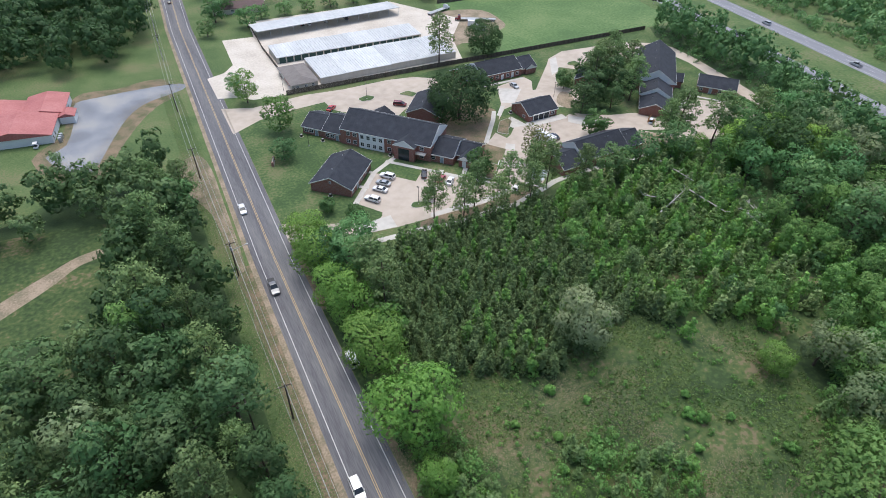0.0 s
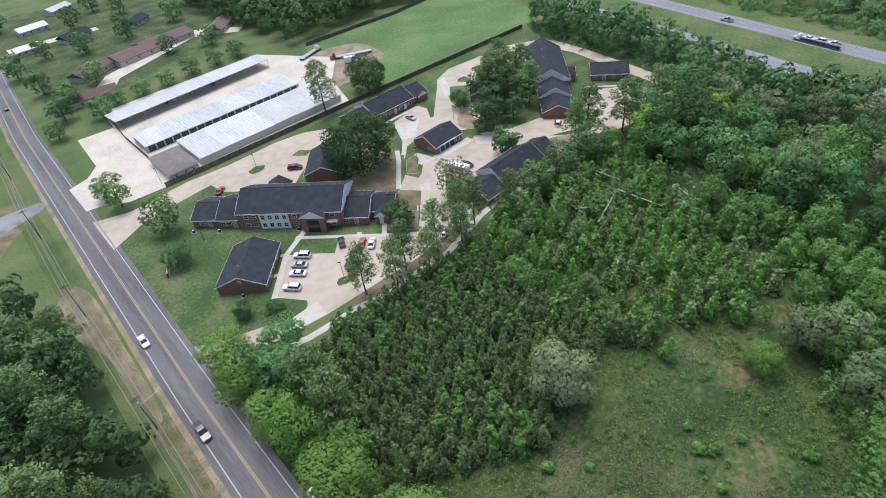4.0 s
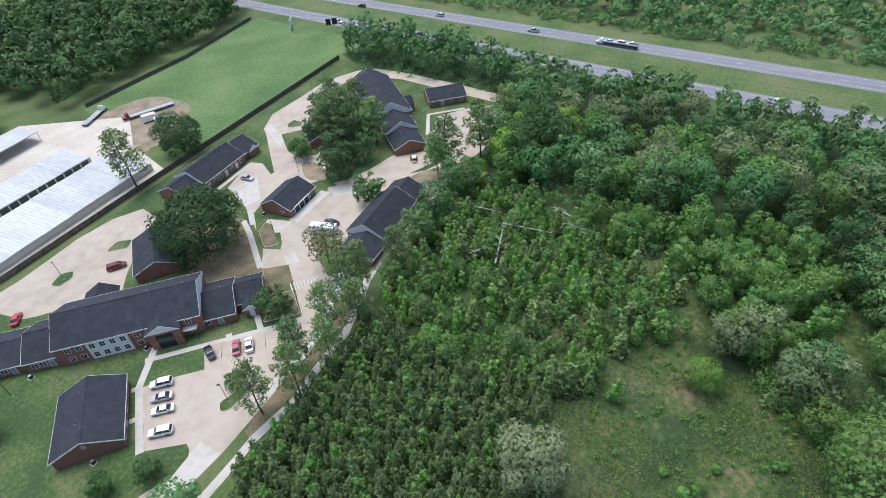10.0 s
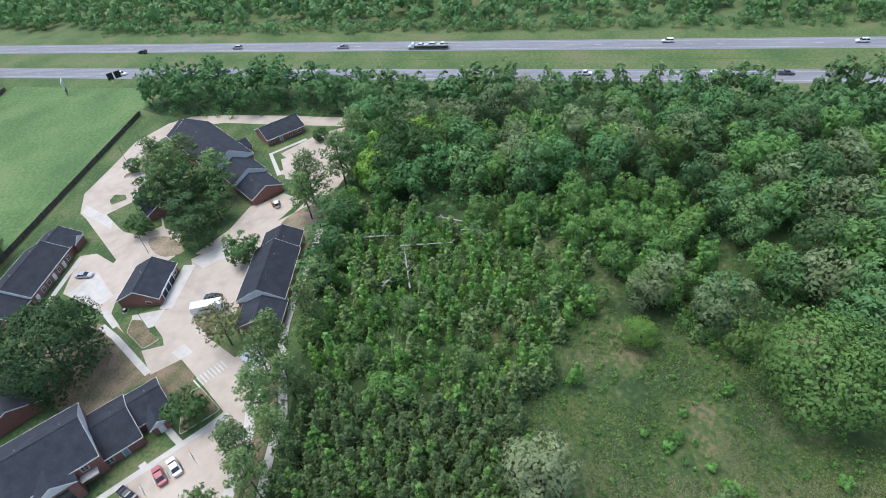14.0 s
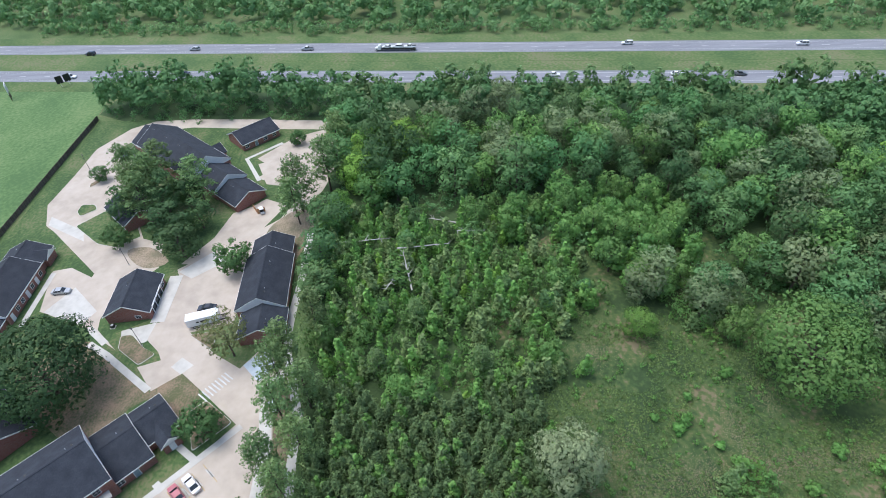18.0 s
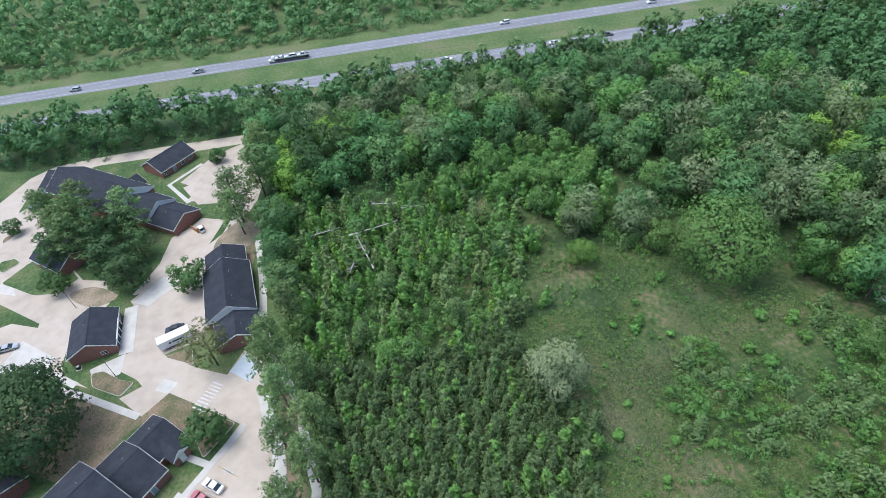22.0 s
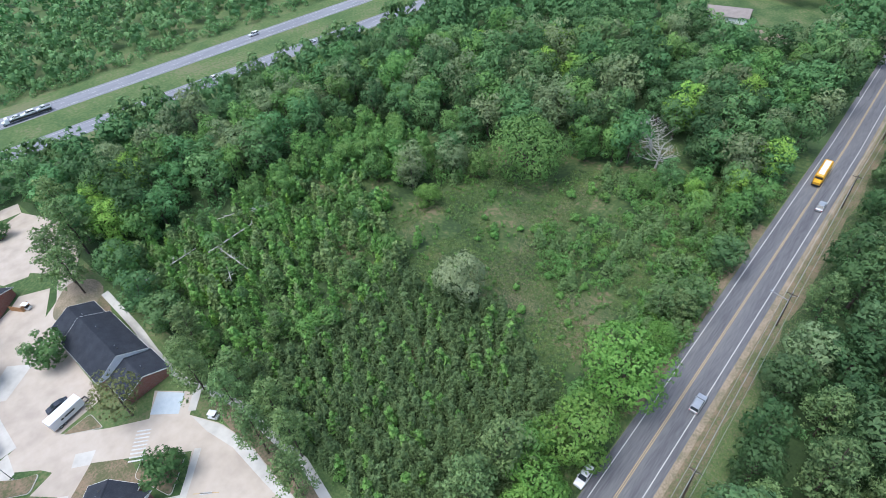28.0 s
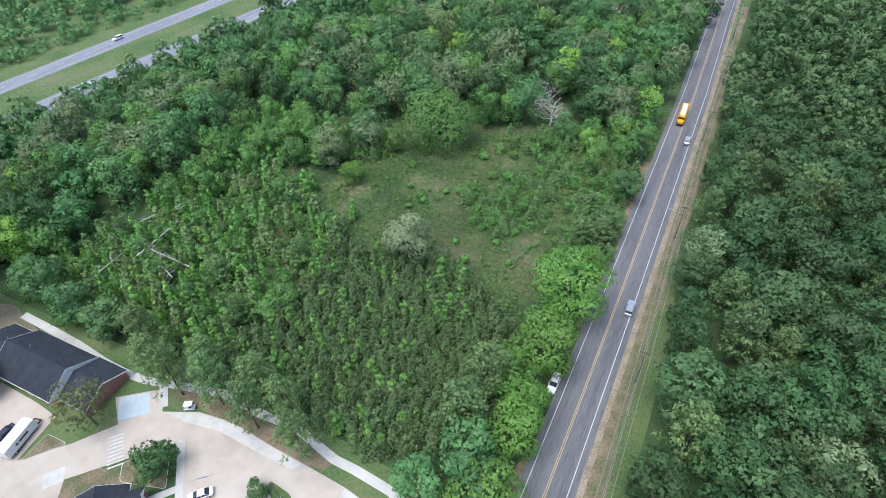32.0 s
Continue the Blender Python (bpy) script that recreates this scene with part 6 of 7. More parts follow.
def car(kind_, colour, x, y, turn, label, z=0.07):
    """A parked car; its nose points along its own x."""
    key = (kind_, colour)
    name = {"sedan": "car", "suv": "suv", "van": "minivan", "pickup": "pickup_truck"}[kind_]
    if key in CARS:
        return tagged(copy_thing(CARS[key], pose(x, y, z, 0, 0, turn)), label)
    length, width, hood, roof = {"sedan": (4.7, 1.82, 0.92, 1.45), "suv": (4.9, 1.95, 1.08, 1.78), "van": (5.0, 1.95, 1.05, 1.75), "pickup": (5.7, 2.0, 1.12, 1.85)}[kind_]
    ob = CARS[key] = thing(name, x, y, z, turn, label, "car" if kind_ != "pickup" else "truck", "vehicles")
    h, w = length / 2, width / 2
    low = lambda k, top, s=1.0: [(w * 0.86 * s, 0.28), (w * s, 0.45), (w * s, top * 0.78), (w * 0.93 * s, top)]
    deck = hood if kind_ != "pickup" else 1.05
    part("body", loft([(-h, low(0, deck * 0.9, 0.88)), (-h + 0.15, low(0, deck, 0.97)), (-0.9, low(0, deck + 0.02)), (0.9, low(0, hood)), (h - 0.6, low(0, hood * 0.9, 0.97)), (h - 0.08, low(0, hood * 0.76, 0.9)), (h, low(0, hood * 0.62, 0.82))]), PAINTS[colour], ob, smooth=False)
    back, front = {"sedan": (-1.75, 1.15), "suv": (-2.35, 1.1), "van": (-2.4, 1.55), "pickup": (-0.75, 1.35)}[kind_]
    rear_top, front_top = {"sedan": (-0.95, 0.3), "suv": (-2.05, 0.35), "van": (-2.15, 0.6), "pickup": (-0.55, 0.55)}[kind_]
    base = hood - 0.03
    part("window_band", loft([(back, [(w * 0.9, base), (w * 0.89, base + 0.02)]), (rear_top, [(w * 0.9, base), (w * 0.76, roof - 0.06)]), (front_top, [(w * 0.9, base), (w * 0.76, roof - 0.06)]), (front, [(w * 0.9, base), (w * 0.88, base + 0.02)])]), GLASS, ob, "dark car glass")
    part("roof", loft([(rear_top - 0.05, [(w * 0.76, roof - 0.08), (w * 0.7, roof - 0.02)]), (rear_top + 0.25, [(w * 0.78, roof - 0.06), (w * 0.68, roof)]), (front_top - 0.2, [(w * 0.78, roof - 0.06), (w * 0.68, roof)]), (front_top + 0.05, [(w * 0.76, roof - 0.08), (w * 0.7, roof - 0.03)])]), PAINTS[colour], ob)
    for s in (1, -1):
        for xa, xb in ((back, rear_top), (front, front_top)):
            bm = bmesh.new()
            rod(bm, (xa, s * w * 0.89, base), (xb, s * w * 0.765, roof - 0.05), 0.05, sides=4)
            part("pillar", bm, PAINTS[colour], ob)
        for xm in ((rear_top + front_top) / 2,):
            bm = bmesh.new()
            rod(bm, (xm, s * w * 0.905, base), (xm, s * w * 0.77, roof - 0.05), 0.045, sides=4)
            part("pillar", bm, PAINTS[colour], ob)
        part("headlight", boxes((h - 0.32, min(s * w * 0.5, s * w * 0.82), hood * 0.58, h - 0.03, max(s * w * 0.5, s * w * 0.82), hood * 0.72)), LAMP_CLEAR, ob)
        part("tail_light", boxes((-h - 0.02, min(s * w * 0.58, s * w * 0.86), deck * 0.6, -h + 0.12, max(s * w * 0.58, s * w * 0.86), deck * 0.84)), LAMP_RED, ob)
        part("mirror", boxes((front_top + 0.35, min(s * w * 0.93, s * w * 1.1), base + 0.05, front_top + 0.5, max(s * w * 0.93, s * w * 1.1), base + 0.2)), PAINTS[colour], ob)
        for xw in (-h + 0.95, h - 0.9):
            wheel(ob, xw, s * (w + 0.005), 0.34 if kind_ == "sedan" else 0.38)
    if kind_ == "pickup":
        part("load_bed", boxes((-h + 0.12, -w * 0.82, deck - 0.02, -0.95, w * 0.82, deck + 0.035)), DARK, ob, "dark open load bed")
    return ob


for kind_, colour, x, y, turn, label in (
    ("suv", "white", 48.0, 131.4, 128, "white estate car parked facing the lawn"), ("sedan", "white", 52.0, 135.1, 130, "white saloon parked beside others"),
    ("sedan", "silver", 54.2, 137.8, 130, "silver-white saloon parked beside others"), ("suv", "white", 56.8, 140.7, 130, "white estate car parked beside others"),
    ("sedan", "black", 67.6, 137.0, 62, "black saloon parked by the path"), ("sedan", "rose", 71.2, 132.2, 43, "faded red saloon parked nose to the path"), ("sedan", "white", 73.0, 130.0, 45, "white saloon parked nose to the path"),
    ("van", "maroon", 80.6, 183.7, -38, "maroon minivan parked on the rear drive"), ("sedan", "red", 56.4, 191.4, 42, "bright red saloon parked on the rear drive"),
    ("sedan", "silver", 128.9, 179.3, -88, "silver saloon parked by the row building"), ("sedan", "black", 118.8, 138.6, 88, "black saloon parked beside a white trailer"),
    ("suv", "grey", 194.2, 185.2, -45, "dark grey estate car parked on the ring drive"), ("pickup", "grey", 169.8, 177.4, 50, "grey pickup parked under pines"), ("sedan", "grey", 196.9, 127.4, 40, "grey saloon parked beside the lawn"),
    ("suv", "white", 21.8, 79.0, 90, "white car standing under roadside trees"), ("suv", "silver", 12.4, 51.7, -90, "silver car on the road"), ("sedan", "silver", 12.7, -26.0, -90, "small silver car on the road"),
    ("sedan", "white", 13.2, 142.8, -90, "white saloon on the road"), ("pickup", "grey", 12.7, 108.0, -90, "dark grey pickup on the road"), ("sedan", "black", 20.6, 342.0, 84, "dark saloon far up the road"),
    ("suv", "black", 293.9, 238.9, 80.6, "black car on the highway"), ("pickup", "white", 268.2, 237.5, -99.4, "white pickup on the highway"), ("pickup", "silver", 280.9, 133.3, 80.6, "silver pickup on the highway"),
    ("suv", "white", 261.2, -10.1, 80.6, "white car on the highway"), ("suv", "white", 247.7, -80.9, 80.6, "white car on the highway"), ("pickup", "white", 235.1, 28.1, -99.4, "white pickup on the highway"), ("sedan", "white", 228.2, -19.8, -99.4, "white saloon on the highway"),
    ("pickup", "grey", 224.1, -43.0, -99.4, "dark pickup on the highway"), ("sedan", "white", 218.0, -62.9, -99.4, "white saloon on the highway"), ("sedan", "black", 263.1, 185.0, -99.4, "black saloon on the highway"), ("suv", "silver", 290.5, 188.0, 80.6, "silver car on the highway"),
    ("sedan", "white", 76.4, 281.5, 90, "white saloon under the carport"), ("suv", "black", 73.0, 282.0, 90, "black car under the carport"), ("sedan", "silver", 85.0, 282.0, 90, "pale saloon under the carport"), ("pickup", "grey", 95.6, 282.5, 90, "dark pickup under the carport"),
):
    car(kind_, colour, x, y, turn, label)

# white cargo trailer in the north lot
trailer = thing("cargo_trailer", 114.4, 138.0, 0.07, -77, "long white box trailer parked in the lot", "trailer", "vehicles")
part("box", boxes((-3.9, -1.25, 0.75, 3.7, 1.25, 3.0)), PAINTS["white"], trailer)
part("frame", boxes((-3.9, -0.9, 0.5, 4.9, -0.7, 0.75), (-3.9, 0.7, 0.5, 4.9, 0.9, 0.75), (4.7, -0.9, 0.5, 4.9, 0.9, 0.75)), DARK, trailer)
for x0, x1 in ((-1.6, -1.0), (-0.7, 1.6)):
    part("faded_lettering", boxes((x0, -1.265, 1.7, x1, -1.25, 2.15)), DARK, trailer, "dark bars of lettering")
for x in (-2.4, -1.5):
    for y in (-1.27, 1.27):
        wheel(trailer, x, y, 0.4)

# school bus
bus = thing("school_bus", 16.9, -40.0, 0.07, 91, "yellow school bus with black bumpers on the road", "bus", "vehicles")
part("body", loft([(-5.6, [(1.1, 0.6), (1.2, 0.9), (1.2, 2.5), (0.85, 2.95)]), (-5.4, [(1.15, 0.55), (1.24, 0.9), (1.24, 2.6), (0.9, 3.08)]), (3.5, [(1.15, 0.55), (1.24, 0.9), (1.24, 2.6), (0.9, 3.08)]), (3.8, [(1.1, 0.55), (1.2, 0.9), (1.16, 2.4), (0.8, 2.9)])]), PAINTS["yellow"], bus)
part("bonnet", loft([(3.8, [(0.95, 0.6), (1.05, 0.9), (1.05, 1.5), (0.85, 1.75)]), (5.3, [(0.85, 0.6), (0.95, 0.85), (0.95, 1.25), (0.7, 1.5)])]), PAINTS["yellow"], bus)
part("roof_panel", boxes((-4.8, -0.7, 3.06, 3.0, 0.7, 3.11)), PAINTS["white"], bus, "white roof panel")
for k in range(10):
    for y in (-1.25, 1.25):
        part("window", boxes((-5.0 + 0.85 * k, min(y, y * 0.99), 1.75, -4.3 + 0.85 * k, max(y, y * 0.99), 2.4)), GLASS, bus)
part("windscreen", faces([(3.82, -1.05, 1.8), (3.82, 1.05, 1.8), (3.84, 0.95, 2.5), (3.84, -0.95, 2.5)], [(0, 1, 2, 3)]), GLASS, bus)
part("bumper", boxes((5.3, -1.1, 0.45, 5.5, 1.1, 0.8)), DARK, bus)
for x in (-3.2, 4.4):
    for y in (-1.2, 1.2):
        wheel(bus, x, y, 0.5, 0.3)


# flatbed and box trucks in the yard
def lorry(x, y, turn, length, cab, label, load=None):
    ob = thing("flatbed_truck", x, y, 0.07, turn, label, "truck", "vehicles")
    part("cab", loft([(length / 2 - 2.2, [(1.1, 0.6), (1.2, 0.9), (1.2, 2.3), (0.95, 2.75)]), (length / 2 - 1.0, [(1.1, 0.6), (1.2, 0.9), (1.15, 2.2), (0.9, 2.7)]), (length / 2 - 0.7, [(0.95, 0.6), (1.05, 0.9), (1.0, 1.5), (0.8, 1.6)]), (length / 2 + 0.5, [(0.85, 0.6), (0.95, 0.8), (0.9, 1.35), (0.7, 1.45)])]), PAINTS[cab], ob)
    part("windscreen", faces([(length / 2 - 0.86, -1.0, 1.65), (length / 2 - 0.86, 1.0, 1.65), (length / 2 - 0.97, 0.85, 2.45), (length / 2 - 0.97, -0.85, 2.45)], [(0, 1, 2, 3)]), GLASS, ob)
    part("flatbed", boxes((-length / 2, -1.25, 0.95, length / 2 - 2.5, 1.25, 1.15)), load or METAL_GREY, ob)
    part("chassis", boxes((-length / 2, -0.45, 0.6, length / 2, 0.45, 0.95)), DARK, ob)
    for xw in (-length / 2 + 1.0, -length / 2 + 2.1, length / 2 - 0.2):
        for yw in (-1.22, 1.22):
            wheel(ob, xw, yw, 0.5, 0.3)
    return ob


lorry(143.0, 272.5, 22, 15.0, "white", "white lorry with a long empty flatbed trailer")
lorry(154.4, 253.4, 153, 20.0, "maroon", "dark red lorry with a long flatbed trailer")
lorry(273.0, 92.0, 80.6, 18.0, "white", "white car-carrier lorry on the highway", DARK)
for x, y, t in ((149.0, 247.0, 150), (149.4, 240.2, 150)):
    ob = thing("box_body", x, y, 0.05, t, "white lorry box standing in the yard", "container", "vehicles")
    part("box", boxes((-2.6, -1.2, 0.5, 2.6, 1.2, 2.9)), PAINTS["white"], ob)
    part("skid", boxes((-2.6, -1.0, 0, 2.6, -0.7, 0.5), (-2.6, 0.7, 0, 2.6, 1.0, 0.5)), DARK, ob)

# utility carts with a wooden bin fence
for x, y, t in ((157.2, 132.0, 30), (88.5, 117.2, 30), (-38.2, 205.7, 80)):
    ob = thing("golf_cart", x, y, 0.05, t, "small white golf cart with a canopy", "golf cart", "golf carts")
    part("body", boxes((-1.1, -0.6, 0.3, 1.1, 0.6, 0.75)), PAINTS["white"], ob)
    part("canopy", boxes((-0.95, -0.65, 1.85, 0.85, 0.65, 1.93)), PAINTS["white"], ob)
    for px in (-0.85, 0.75):
        for py in (-0.55, 0.55):
            part("post", boxes((px - 0.03, py - 0.03, 0.7, px + 0.03, py + 0.03, 1.85)), DARK, ob)
    part("seat", boxes((-0.5, -0.5, 0.75, 0.0, 0.5, 1.15)), DARK, ob)
    for px in (-0.7, 0.75):
        for py in (-0.6, 0.6):
            wheel(ob, px, py, 0.22, 0.16)
screen = thing("bin_screen", 158.6, 134.2, 0.0, 30, "new cedar board screen round a bin bay", "fence")
for x in range(8):
    part("board", boxes((-2.0 + 0.5 * x, 0, 0.05, -1.52 + 0.5 * x, 0.05, 1.8)), CEDAR, screen)
for y in range(5):
    part("board", boxes((-2.05, -2.4 + 0.5 * y, 0.05, -2.0, -1.92 + 0.5 * y, 1.8)), CEDAR, screen)


# ---- poles, lamps, wires ----
def lamp_post(x, y, height=5.8, turn=0.0):
    ob = thing("lamp_post", x, y, 0.04, turn, "dark slim parking lot lamp post", "lamp post", "lamp posts")
    bm = bmesh.new()
    rod(bm, (0, 0, 0), (0, 0, height), 0.075, 0.05, 8)
    part("pole", bm, DARK, ob)
    part("head", boxes((-0.1, -0.18, height - 0.05, 0.62, 0.18, height + 0.09)), DARK, ob)
    bm = bmesh.new()
    rod(bm, (0, 0, 0), (0, 0, 0.35), 0.2, 0.2, 10)
    part("footing", bm, CONCRETE_NEW, ob)
    return ob


for x, y, t in ((71.5, 194.0, 90), (59.3, 123.8, 120), (108.6, 151.5, 60), (138.0, 165.0, 200), (189.2, 196.6, 230), (41.0, 169.5, 0), (45.0, 214.0, 180), (30.0, 214, 0)):
    lamp_post(x, y, 6.0, t)


def utility_pole(x, y, turn=0.0, transformer=False, arm_lamp=False):
    ob = thing("utility_pole", x, y, 0.0, turn, "weathered timber utility pole with crossarm", "utility pole", "utility poles")
    bm = bmesh.new()
    rod(bm, (0, 0, -0.2), (0, 0, 11.0), 0.19, 0.13, 9)
    part("pole", bm, WOOD, ob)
    part("crossarm", boxes((-1.25, -0.07, 10.35, 1.25, 0.07, 10.5)), WOOD, ob)
    for px in (-1.15, 0.0, 1.15):
        bm = bmesh.new()
        rod(bm, (px, 0, 10.5 if px else 11.0), (px, 0, 10.75 if px else 11.22), 0.07, 0.05, 7)
        part("insulator", bm, TRIM, ob, "pale insulator")
    for sx in (-1, 1):
        bm = bmesh.new()
        rod(bm, (0, 0.08, 9.7), (sx * 0.75, 0.08, 10.38), 0.03, sides=4)
        part("brace", bm, METAL_GREY, ob)
    if transformer:
        bm = bmesh.new()
        rod(bm, (0, -0.42, 8.6), (0, -0.42, 9.6), 0.27, sides=12)
        part("transformer", bm, METAL_GREY, ob, "grey pole transformer")
    if arm_lamp:
        bm = bmesh.new()
        rod(bm, (0, 0, 8.4), (3.6, 0.0, 9.0), 0.05, sides=6)
        part("lamp_arm", bm, METAL_GREY, ob)
        part("lamp_head", boxes((3.4, -0.14, 8.9, 4.0, 0.14, 9.1)), METAL_GREY, ob)
    return ob


POLES = [(12.0, 400), (10.2, 340), (8.6, 290), (7.6, 264), (6.0, 213), (5.5, 164.7), (6.2, 116.2), (6.6, 71.0), (7.6, 21.9), (8.4, -29.0), (8.3, -70.5), (9.2, -112), (10.0, -155), (10.6, -200)]
for k, (x, y) in enumerate(POLES):
    utility_pole(x, y, 0, k in (3, 6), k in (6, 8))
utility_pole(-0.6, 71.3, 90)
utility_pole(-36.0, 69.0, 90)


def wire_mesh(points, radius=0.035):
    """One thin wire in a single piece through its points."""
    bm = bmesh.new()
    rings = [[bm.verts.new(p + Vector((radius * math.cos(k * 2.094), 0, radius * math.sin(k * 2.094)))) for k in range(3)] for p in points]
    for one, two in zip(rings, rings[1:]):
        for k in range(3):
            bm.faces.new((one[k], one[(k + 1) % 3], two[(k + 1) % 3], two[k]))
    return bm


def wires(a, b, sag, offsets):
    """The sagging wires between two poles."""
    span = thing("overhead_wires", a[0], a[1], 0.0, 0, "thin sagging overhead power wires", "wires", "overhead wires")
    for dx, dy, dz in offsets:
        points = []
        for i in range(9):
            u = i / 8
            points.append(Vector(((b[0] - a[0]) * u + dx, (b[1] - a[1]) * u + dy, dz - sag * 4 * u * (1 - u))))
        part("wire", wire_mesh(points), WIRE, span)


for a, b in zip(POLES, POLES[1:]):
    wires(a, b, 0.9, ((-1.15, 0, 10.75), (0.0, 0, 11.2), (1.15, 0, 10.75), (0.15, 0, 8.2)))
for a, b in (((6.6, 71.0), (-0.6, 71.3)), ((-0.6, 71.3), (-36.0, 69.0))):
    wires(a, b, 0.6, ((0, -1.1, 10.7), (0, 0.0, 10.9), (0, 1.1, 10.7)))

# ---- red-roofed building and far houses ----
red = thing("red_roofed_hall", -27.6, 222.0, 0.0, 82, "low pale building with a faded red metal roof", "building")


def metal_block(owner, x0, x1, y0, y1, eave, ridge, mat, wall=None):
    part("wall", boxes((x0 + 0.4, y0 + 0.4, 0, x1 - 0.4, y1 - 0.4, eave)), wall or WHITE, owner)
    mid_ = (y0 + y1) / 2
    part("roof", faces([(x0, y0, eave), (x1, y0, eave), (x1, mid_, ridge), (x0, mid_, ridge), (x1, y1, eave), (x0, y1, eave), (x0, y0, eave - 0.2), (x1, y0, eave - 0.2), (x1, y1, eave - 0.2), (x0, y1, eave - 0.2)], [(0, 1, 2, 3), (3, 2, 4, 5), (6, 7, 1, 0), (8, 9, 5, 4), (7, 8, 4, 2, 1), (9, 6, 0, 3, 5)]), mat, owner)


metal_block(red, 0, 16.5, 1.5, 15, 3.2, 4.6, METAL_RED)
metal_block(red, -16, 0, 3.0, 26, 3.2, 5.4, METAL_RED)
metal_block(red, 1, 14, 15, 30, 3.0, 4.4, METAL_RED)
metal_block(red, -3.0, 3.0, -2.0, 3.4, 2.8, 3.8, METAL_RED)
for x in (-14, -11, 3, 6, 9):
    window(red, x, 3.38 if x < 0 else 1.88, 0.9, 1.0, 1.1)
for k in range(3):
    bm = bmesh.new()
    rod(bm, (-15.5 + 1.5 * k, 1.6, 0), (-15.5 + 1.5 * k, 1.6, 1.6), 0.55, sides=14)
    part("tank", bm, METAL_GREY, red, "upright grey tank")
for x, y, t, l, w_, mat in ((50.5, 316, -8, 26, 11, SHINGLE_BROWN), (63.4, 352, 30, 24, 11, SHINGLE_BROWN), (87.6, 358, 15, 30, 16, SHINGLE_BROWN), (105.0, 364, 10, 30, 16, SHINGLE_BROWN), (136, 358, 45, 24, 11, SHINGLE_BROWN), (74, 425, 20, 18, 10, SHINGLE), (108, 418, 35, 16, 10, SHINGLE), (60, 470, 10, 18, 10, METAL_ROOF), (84, 505, 30, 18, 10, METAL_ROOF), (48, 425, 5, 14, 8, METAL_ROOF)):
    ob = thing("house", x, y, 0, t, "far single-storey house with a plain gabled roof", "house", "far houses")
    metal_block(ob, -l / 2, l / 2, -w_ / 2, w_ / 2, 2.7, 4.8, mat, BEIGE)
    for k in range(4):
        window(ob, -l / 2 + l * (k + 0.5) / 4, -w_ / 2 + 0.38, 0.9, 1.2, 1.1)
farm = thing("house", 83.0, -138.0, 0, 12, "pale house with a grey-tan roof in a mown clearing", "house", "far houses")
metal_block(farm, -9, 9, -6, 6, 2.8, 5.0, material("tan_shingles", ((0.22, 0.19, 0.17), (0.3, 0.26, 0.24)), 0.5, 0.9, bump=0.4, fine=5), WHITE)
for k in range(4):
    window(farm, -7 + 4.6 * k, -5.62, 0.9, 1.2, 1.1)
sheet("clearing_lawn", [(42, -110), (62, -106), (86, -112), (108, -126), (112, -165), (48, -165)], 0.028, LAWN, "mown clearing round a far house")
sheet("sand_drive", [(52, -122), (68, -126), (70, -134), (55, -134)], 0.036, DIRT, "bare sandy drive")
sheet("village_yards", [(40, 312), (150, 350), (150, 520), (40, 540), (34, 400)], 0.012, MEADOW, "yards and bare ground between far houses")
for ring in ([(52, 325), (62, 322), (70, 336), (120, 362), (140, 346), (146, 352), (124, 376), (66, 346)], [(40, 440), (90, 436), (90, 444), (40, 450)]):
    sheet("village_lane", ring, 0.034, CONCRETE_OLD, "pale lane between far houses", "road")

# monument sign, billboards, markers
sign = thing("monument_sign", 27.6, 164.0, 0.0, 70, "low stone-coloured monument sign on the lawn", "sign")
part("panel", boxes((-1.5, -0.15, 0.3, 1.5, 0.15, 1.3)), BEIGE, sign)
for x in (-1.75, 1.75):
    part("pier", boxes((x - 0.3, -0.35, 0, x + 0.3, 0.35, 1.5)), BRICK, sign)
part("plinth", boxes((-1.9, -0.4, 0, 1.9, 0.4, 0.3)), CONCRETE_NEW, sign)
for x0, x1, z in ((-1.2, 1.1, 0.95), (-0.9, 0.8, 0.65)):
    part("lettering_bar", boxes((x0, -0.17, z, x1, -0.15, z + 0.16)), DARK, sign, "dark bar of lettering")
board = thing("billboard", 251.0, 254.5, 0.0, 30, "tilted white billboard on posts beside the highway", "billboard")
part("panel", boxes((-3.2, -0.12, 3.0, 3.2, 0.12, 6.5)), PAINTS["white"], board)
for z in (3.8, 4.7, 5.5):
    part("lettering_bar", boxes((-2.5, -0.14, z, 2.3, -0.12, z + 0.4)), METAL_GREY, board)
for x in (-2.5, 0, 2.5):
    part("post", boxes((x - 0.12, 0.0, 0, x + 0.12, 0.24, 3.2)), WOOD, board)
panel = thing("road_sign", 260.5, 236.0, 0.0, 130, "dark back of a highway sign on twin posts", "sign")
for x in (-1.6, 1.6):
    part("panel", boxes((x - 1.3, -0.05, 1.6, x + 1.3, 0.05, 4.8)), DARK, panel)
    part("post", boxes((x - 0.08, 0.05, 0, x + 0.08, 0.2, 2.0)), METAL_GREY, panel)

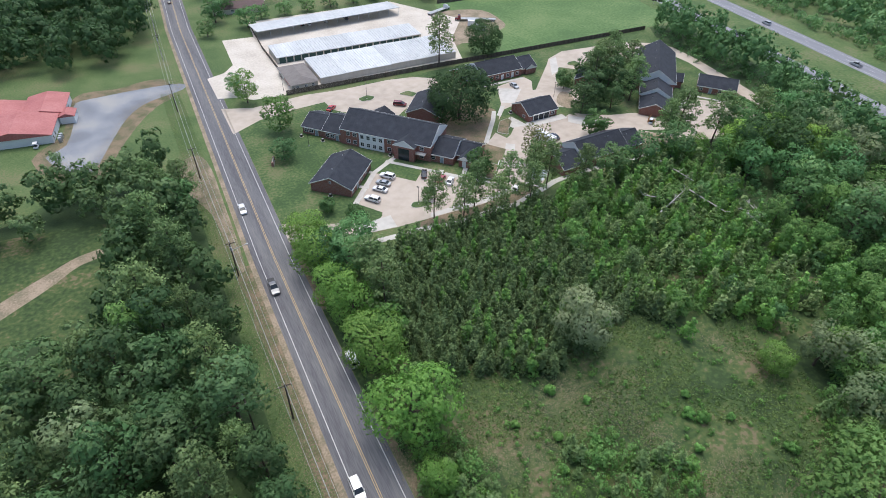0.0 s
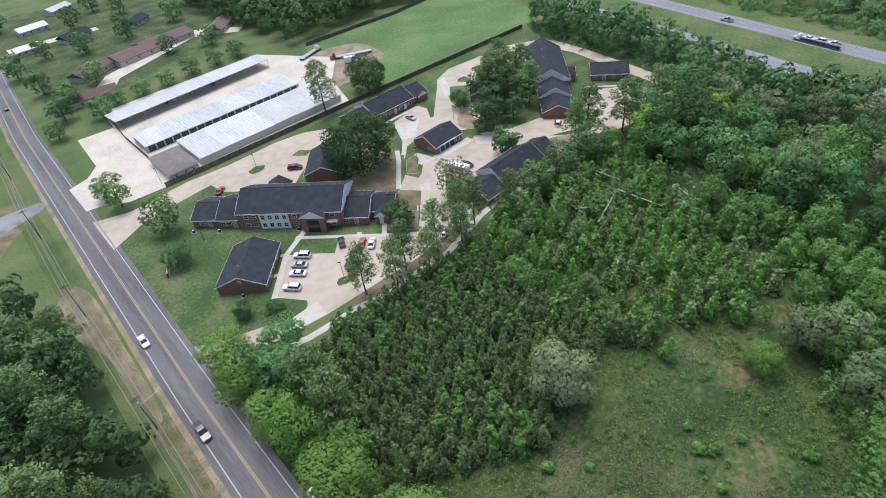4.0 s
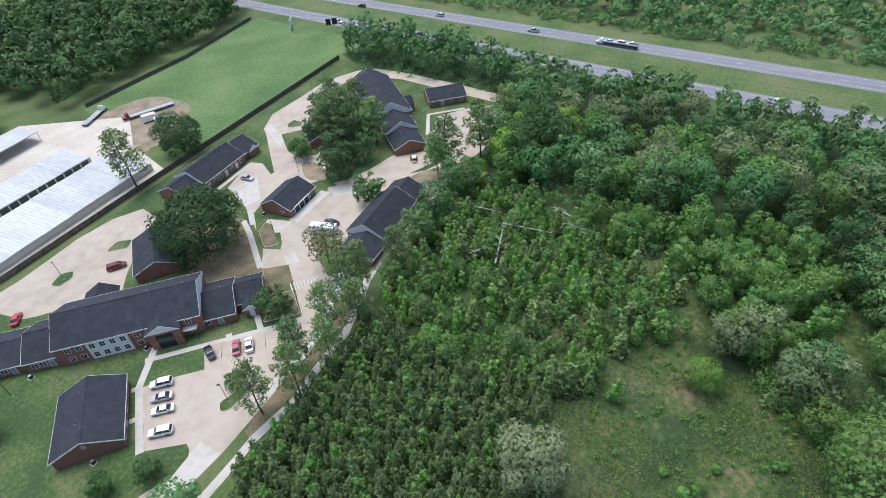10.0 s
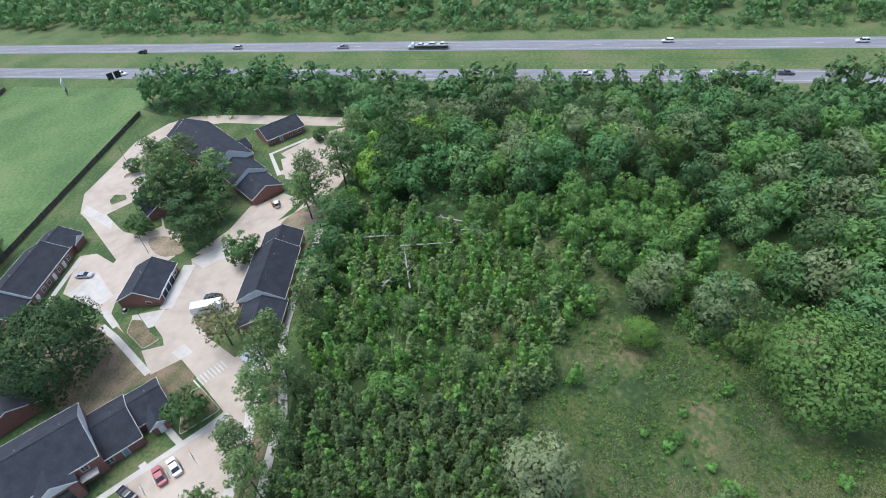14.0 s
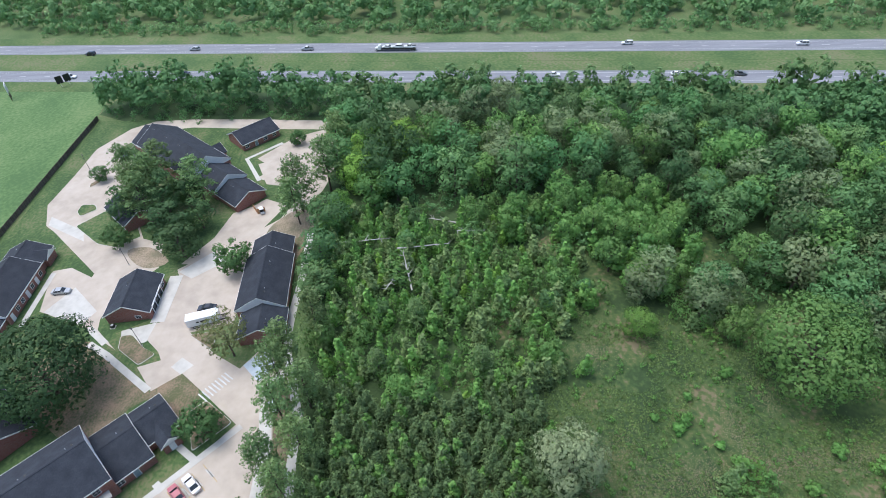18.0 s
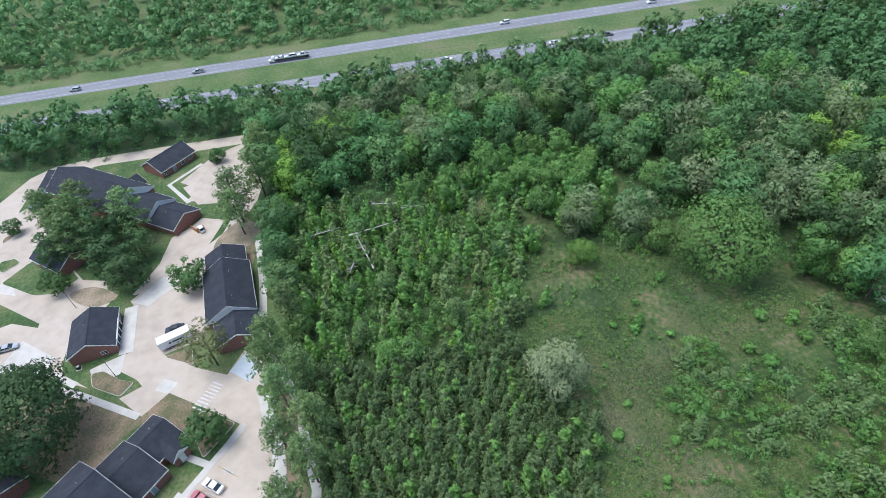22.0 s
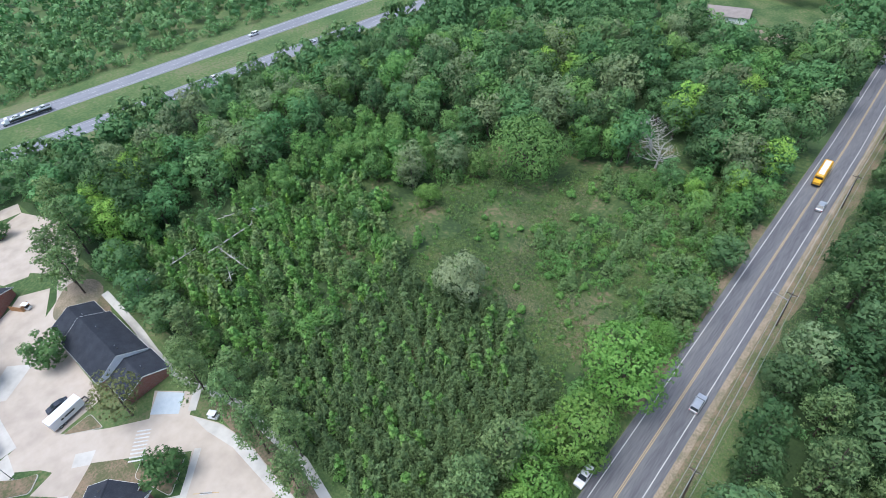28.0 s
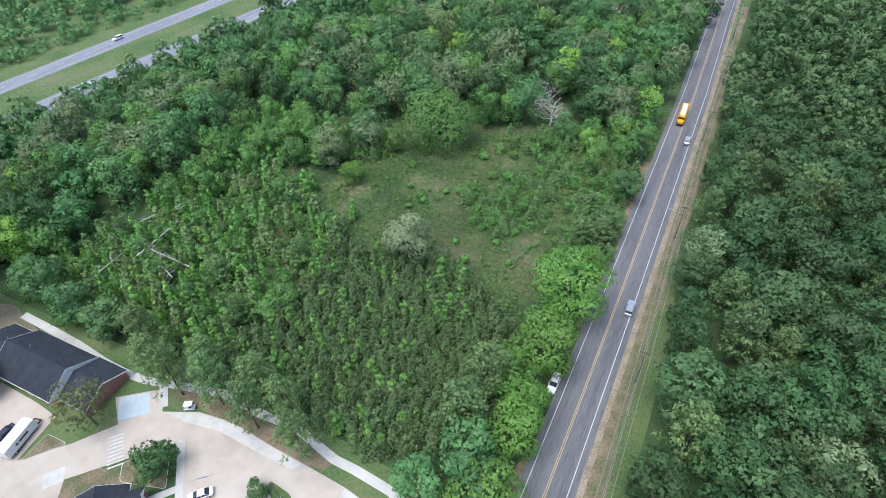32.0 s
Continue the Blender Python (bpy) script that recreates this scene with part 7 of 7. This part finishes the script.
# fallen bleached timber in the thicket
for x, y, z, l, t, lift in ((136, 100, 3.2, 15, -97, 7), (131.5, 84, 3.8, 14, -95, 6), (122.5, 88.2, 2.6, 10, 10, 20), (135.5, 71, 3.0, 9, 120, 26), (120, 92, 3.0, 9, 160, 14), (146, 78, 0.6, 8, 75, 5)):
    ob = thing("fallen_tree", x, y, z, t, "bleached fallen dead tree in the thicket", "dead tree", "fallen trees")
    bm = bmesh.new()
    q_ = random.Random(int(x * 7))
    rod(bm, (-l / 2, 0, 0), (l / 2, 0, math.tan(radians(lift)) * l), 0.24, 0.08, 7)
    part("trunk", bm, BARK_PALE, ob)
    for k in range(9):
        u = q_.uniform(0.35, 1.0)
        b0 = Vector((-l / 2 + l * u, 0, math.tan(radians(lift)) * l * u))
        bm = bmesh.new()
        e = b0 + Vector((q_.uniform(0.2, 1.6), q_.uniform(-1.8, 1.8), q_.uniform(-0.2, 1.3)))
        rod(bm, b0, e, 0.08, 0.02, 5)
        rod(bm, b0.lerp(e, 0.6), b0.lerp(e, 0.6) + Vector((q_.uniform(-0.5, 0.9), q_.uniform(-0.9, 0.9), 0.5)), 0.04, 0.012, 4)
        part("branch", bm, BARK_PALE, ob)

# parking markings
for k, (x, y) in enumerate(((68.6, 134.6), (70.2, 132.7), (71.8, 130.9), (73.5, 129.0), (75.2, 127.2))):
    whole("bay_line", prism([(x - 1.9, y - 1.75), (x - 1.8, y - 1.85), (x + 1.9, y + 1.7), (x + 1.8, y + 1.8)], 0.05, 0.078), PAINT_YELLOW, "yellow parking bay line", "road marking", kind="structure")
    whole("crossing_bar", prism([(x - 0.95, y - 0.75), (x - 0.65, y - 1.05), (x + 0.95, y + 0.75), (x + 0.65, y + 1.05)], 0.05, 0.078), PAINT_WHITE, "white crossing bar", "road marking", kind="structure")
for ring in ([(99.4, 118.2), (104.6, 122.0), (100.4, 126.0), (95.6, 121.8)],):
    whole("accessible_bay", prism(ring, 0.05, 0.074), PAINT_BLUE, "faded blue accessible parking bay", "road marking", kind="structure")

for a, b, n, w_ in (((92.3, 133.4), (98.1, 128.4), 9, 1.5),):
    d = (Vector(b) - Vector(a)).normalized()
    side = Vector((-d.y, d.x)) * w_
    for k in range(n):
        p = Vector(a).lerp(Vector(b), (k + 0.5) / n)
        whole("crossing_bar", prism([tuple(p - side - d * 0.16), tuple(p - side + d * 0.16), tuple(p + side + d * 0.16), tuple(p + side - d * 0.16)], 0.05, 0.079), PAINT_WHITE, "faded white crossing bar", "road marking", kind="structure")

for shift, kind_ in ((-6.5, "pickup"), (-0.8, "suv"), (4.0, "sedan")):
    car(kind_, "white", 273.0 + shift * math.cos(radians(80.6)), 92.0 + shift * math.sin(radians(80.6)), 80.6, "white vehicle carried on a car-carrier lorry", 1.22)
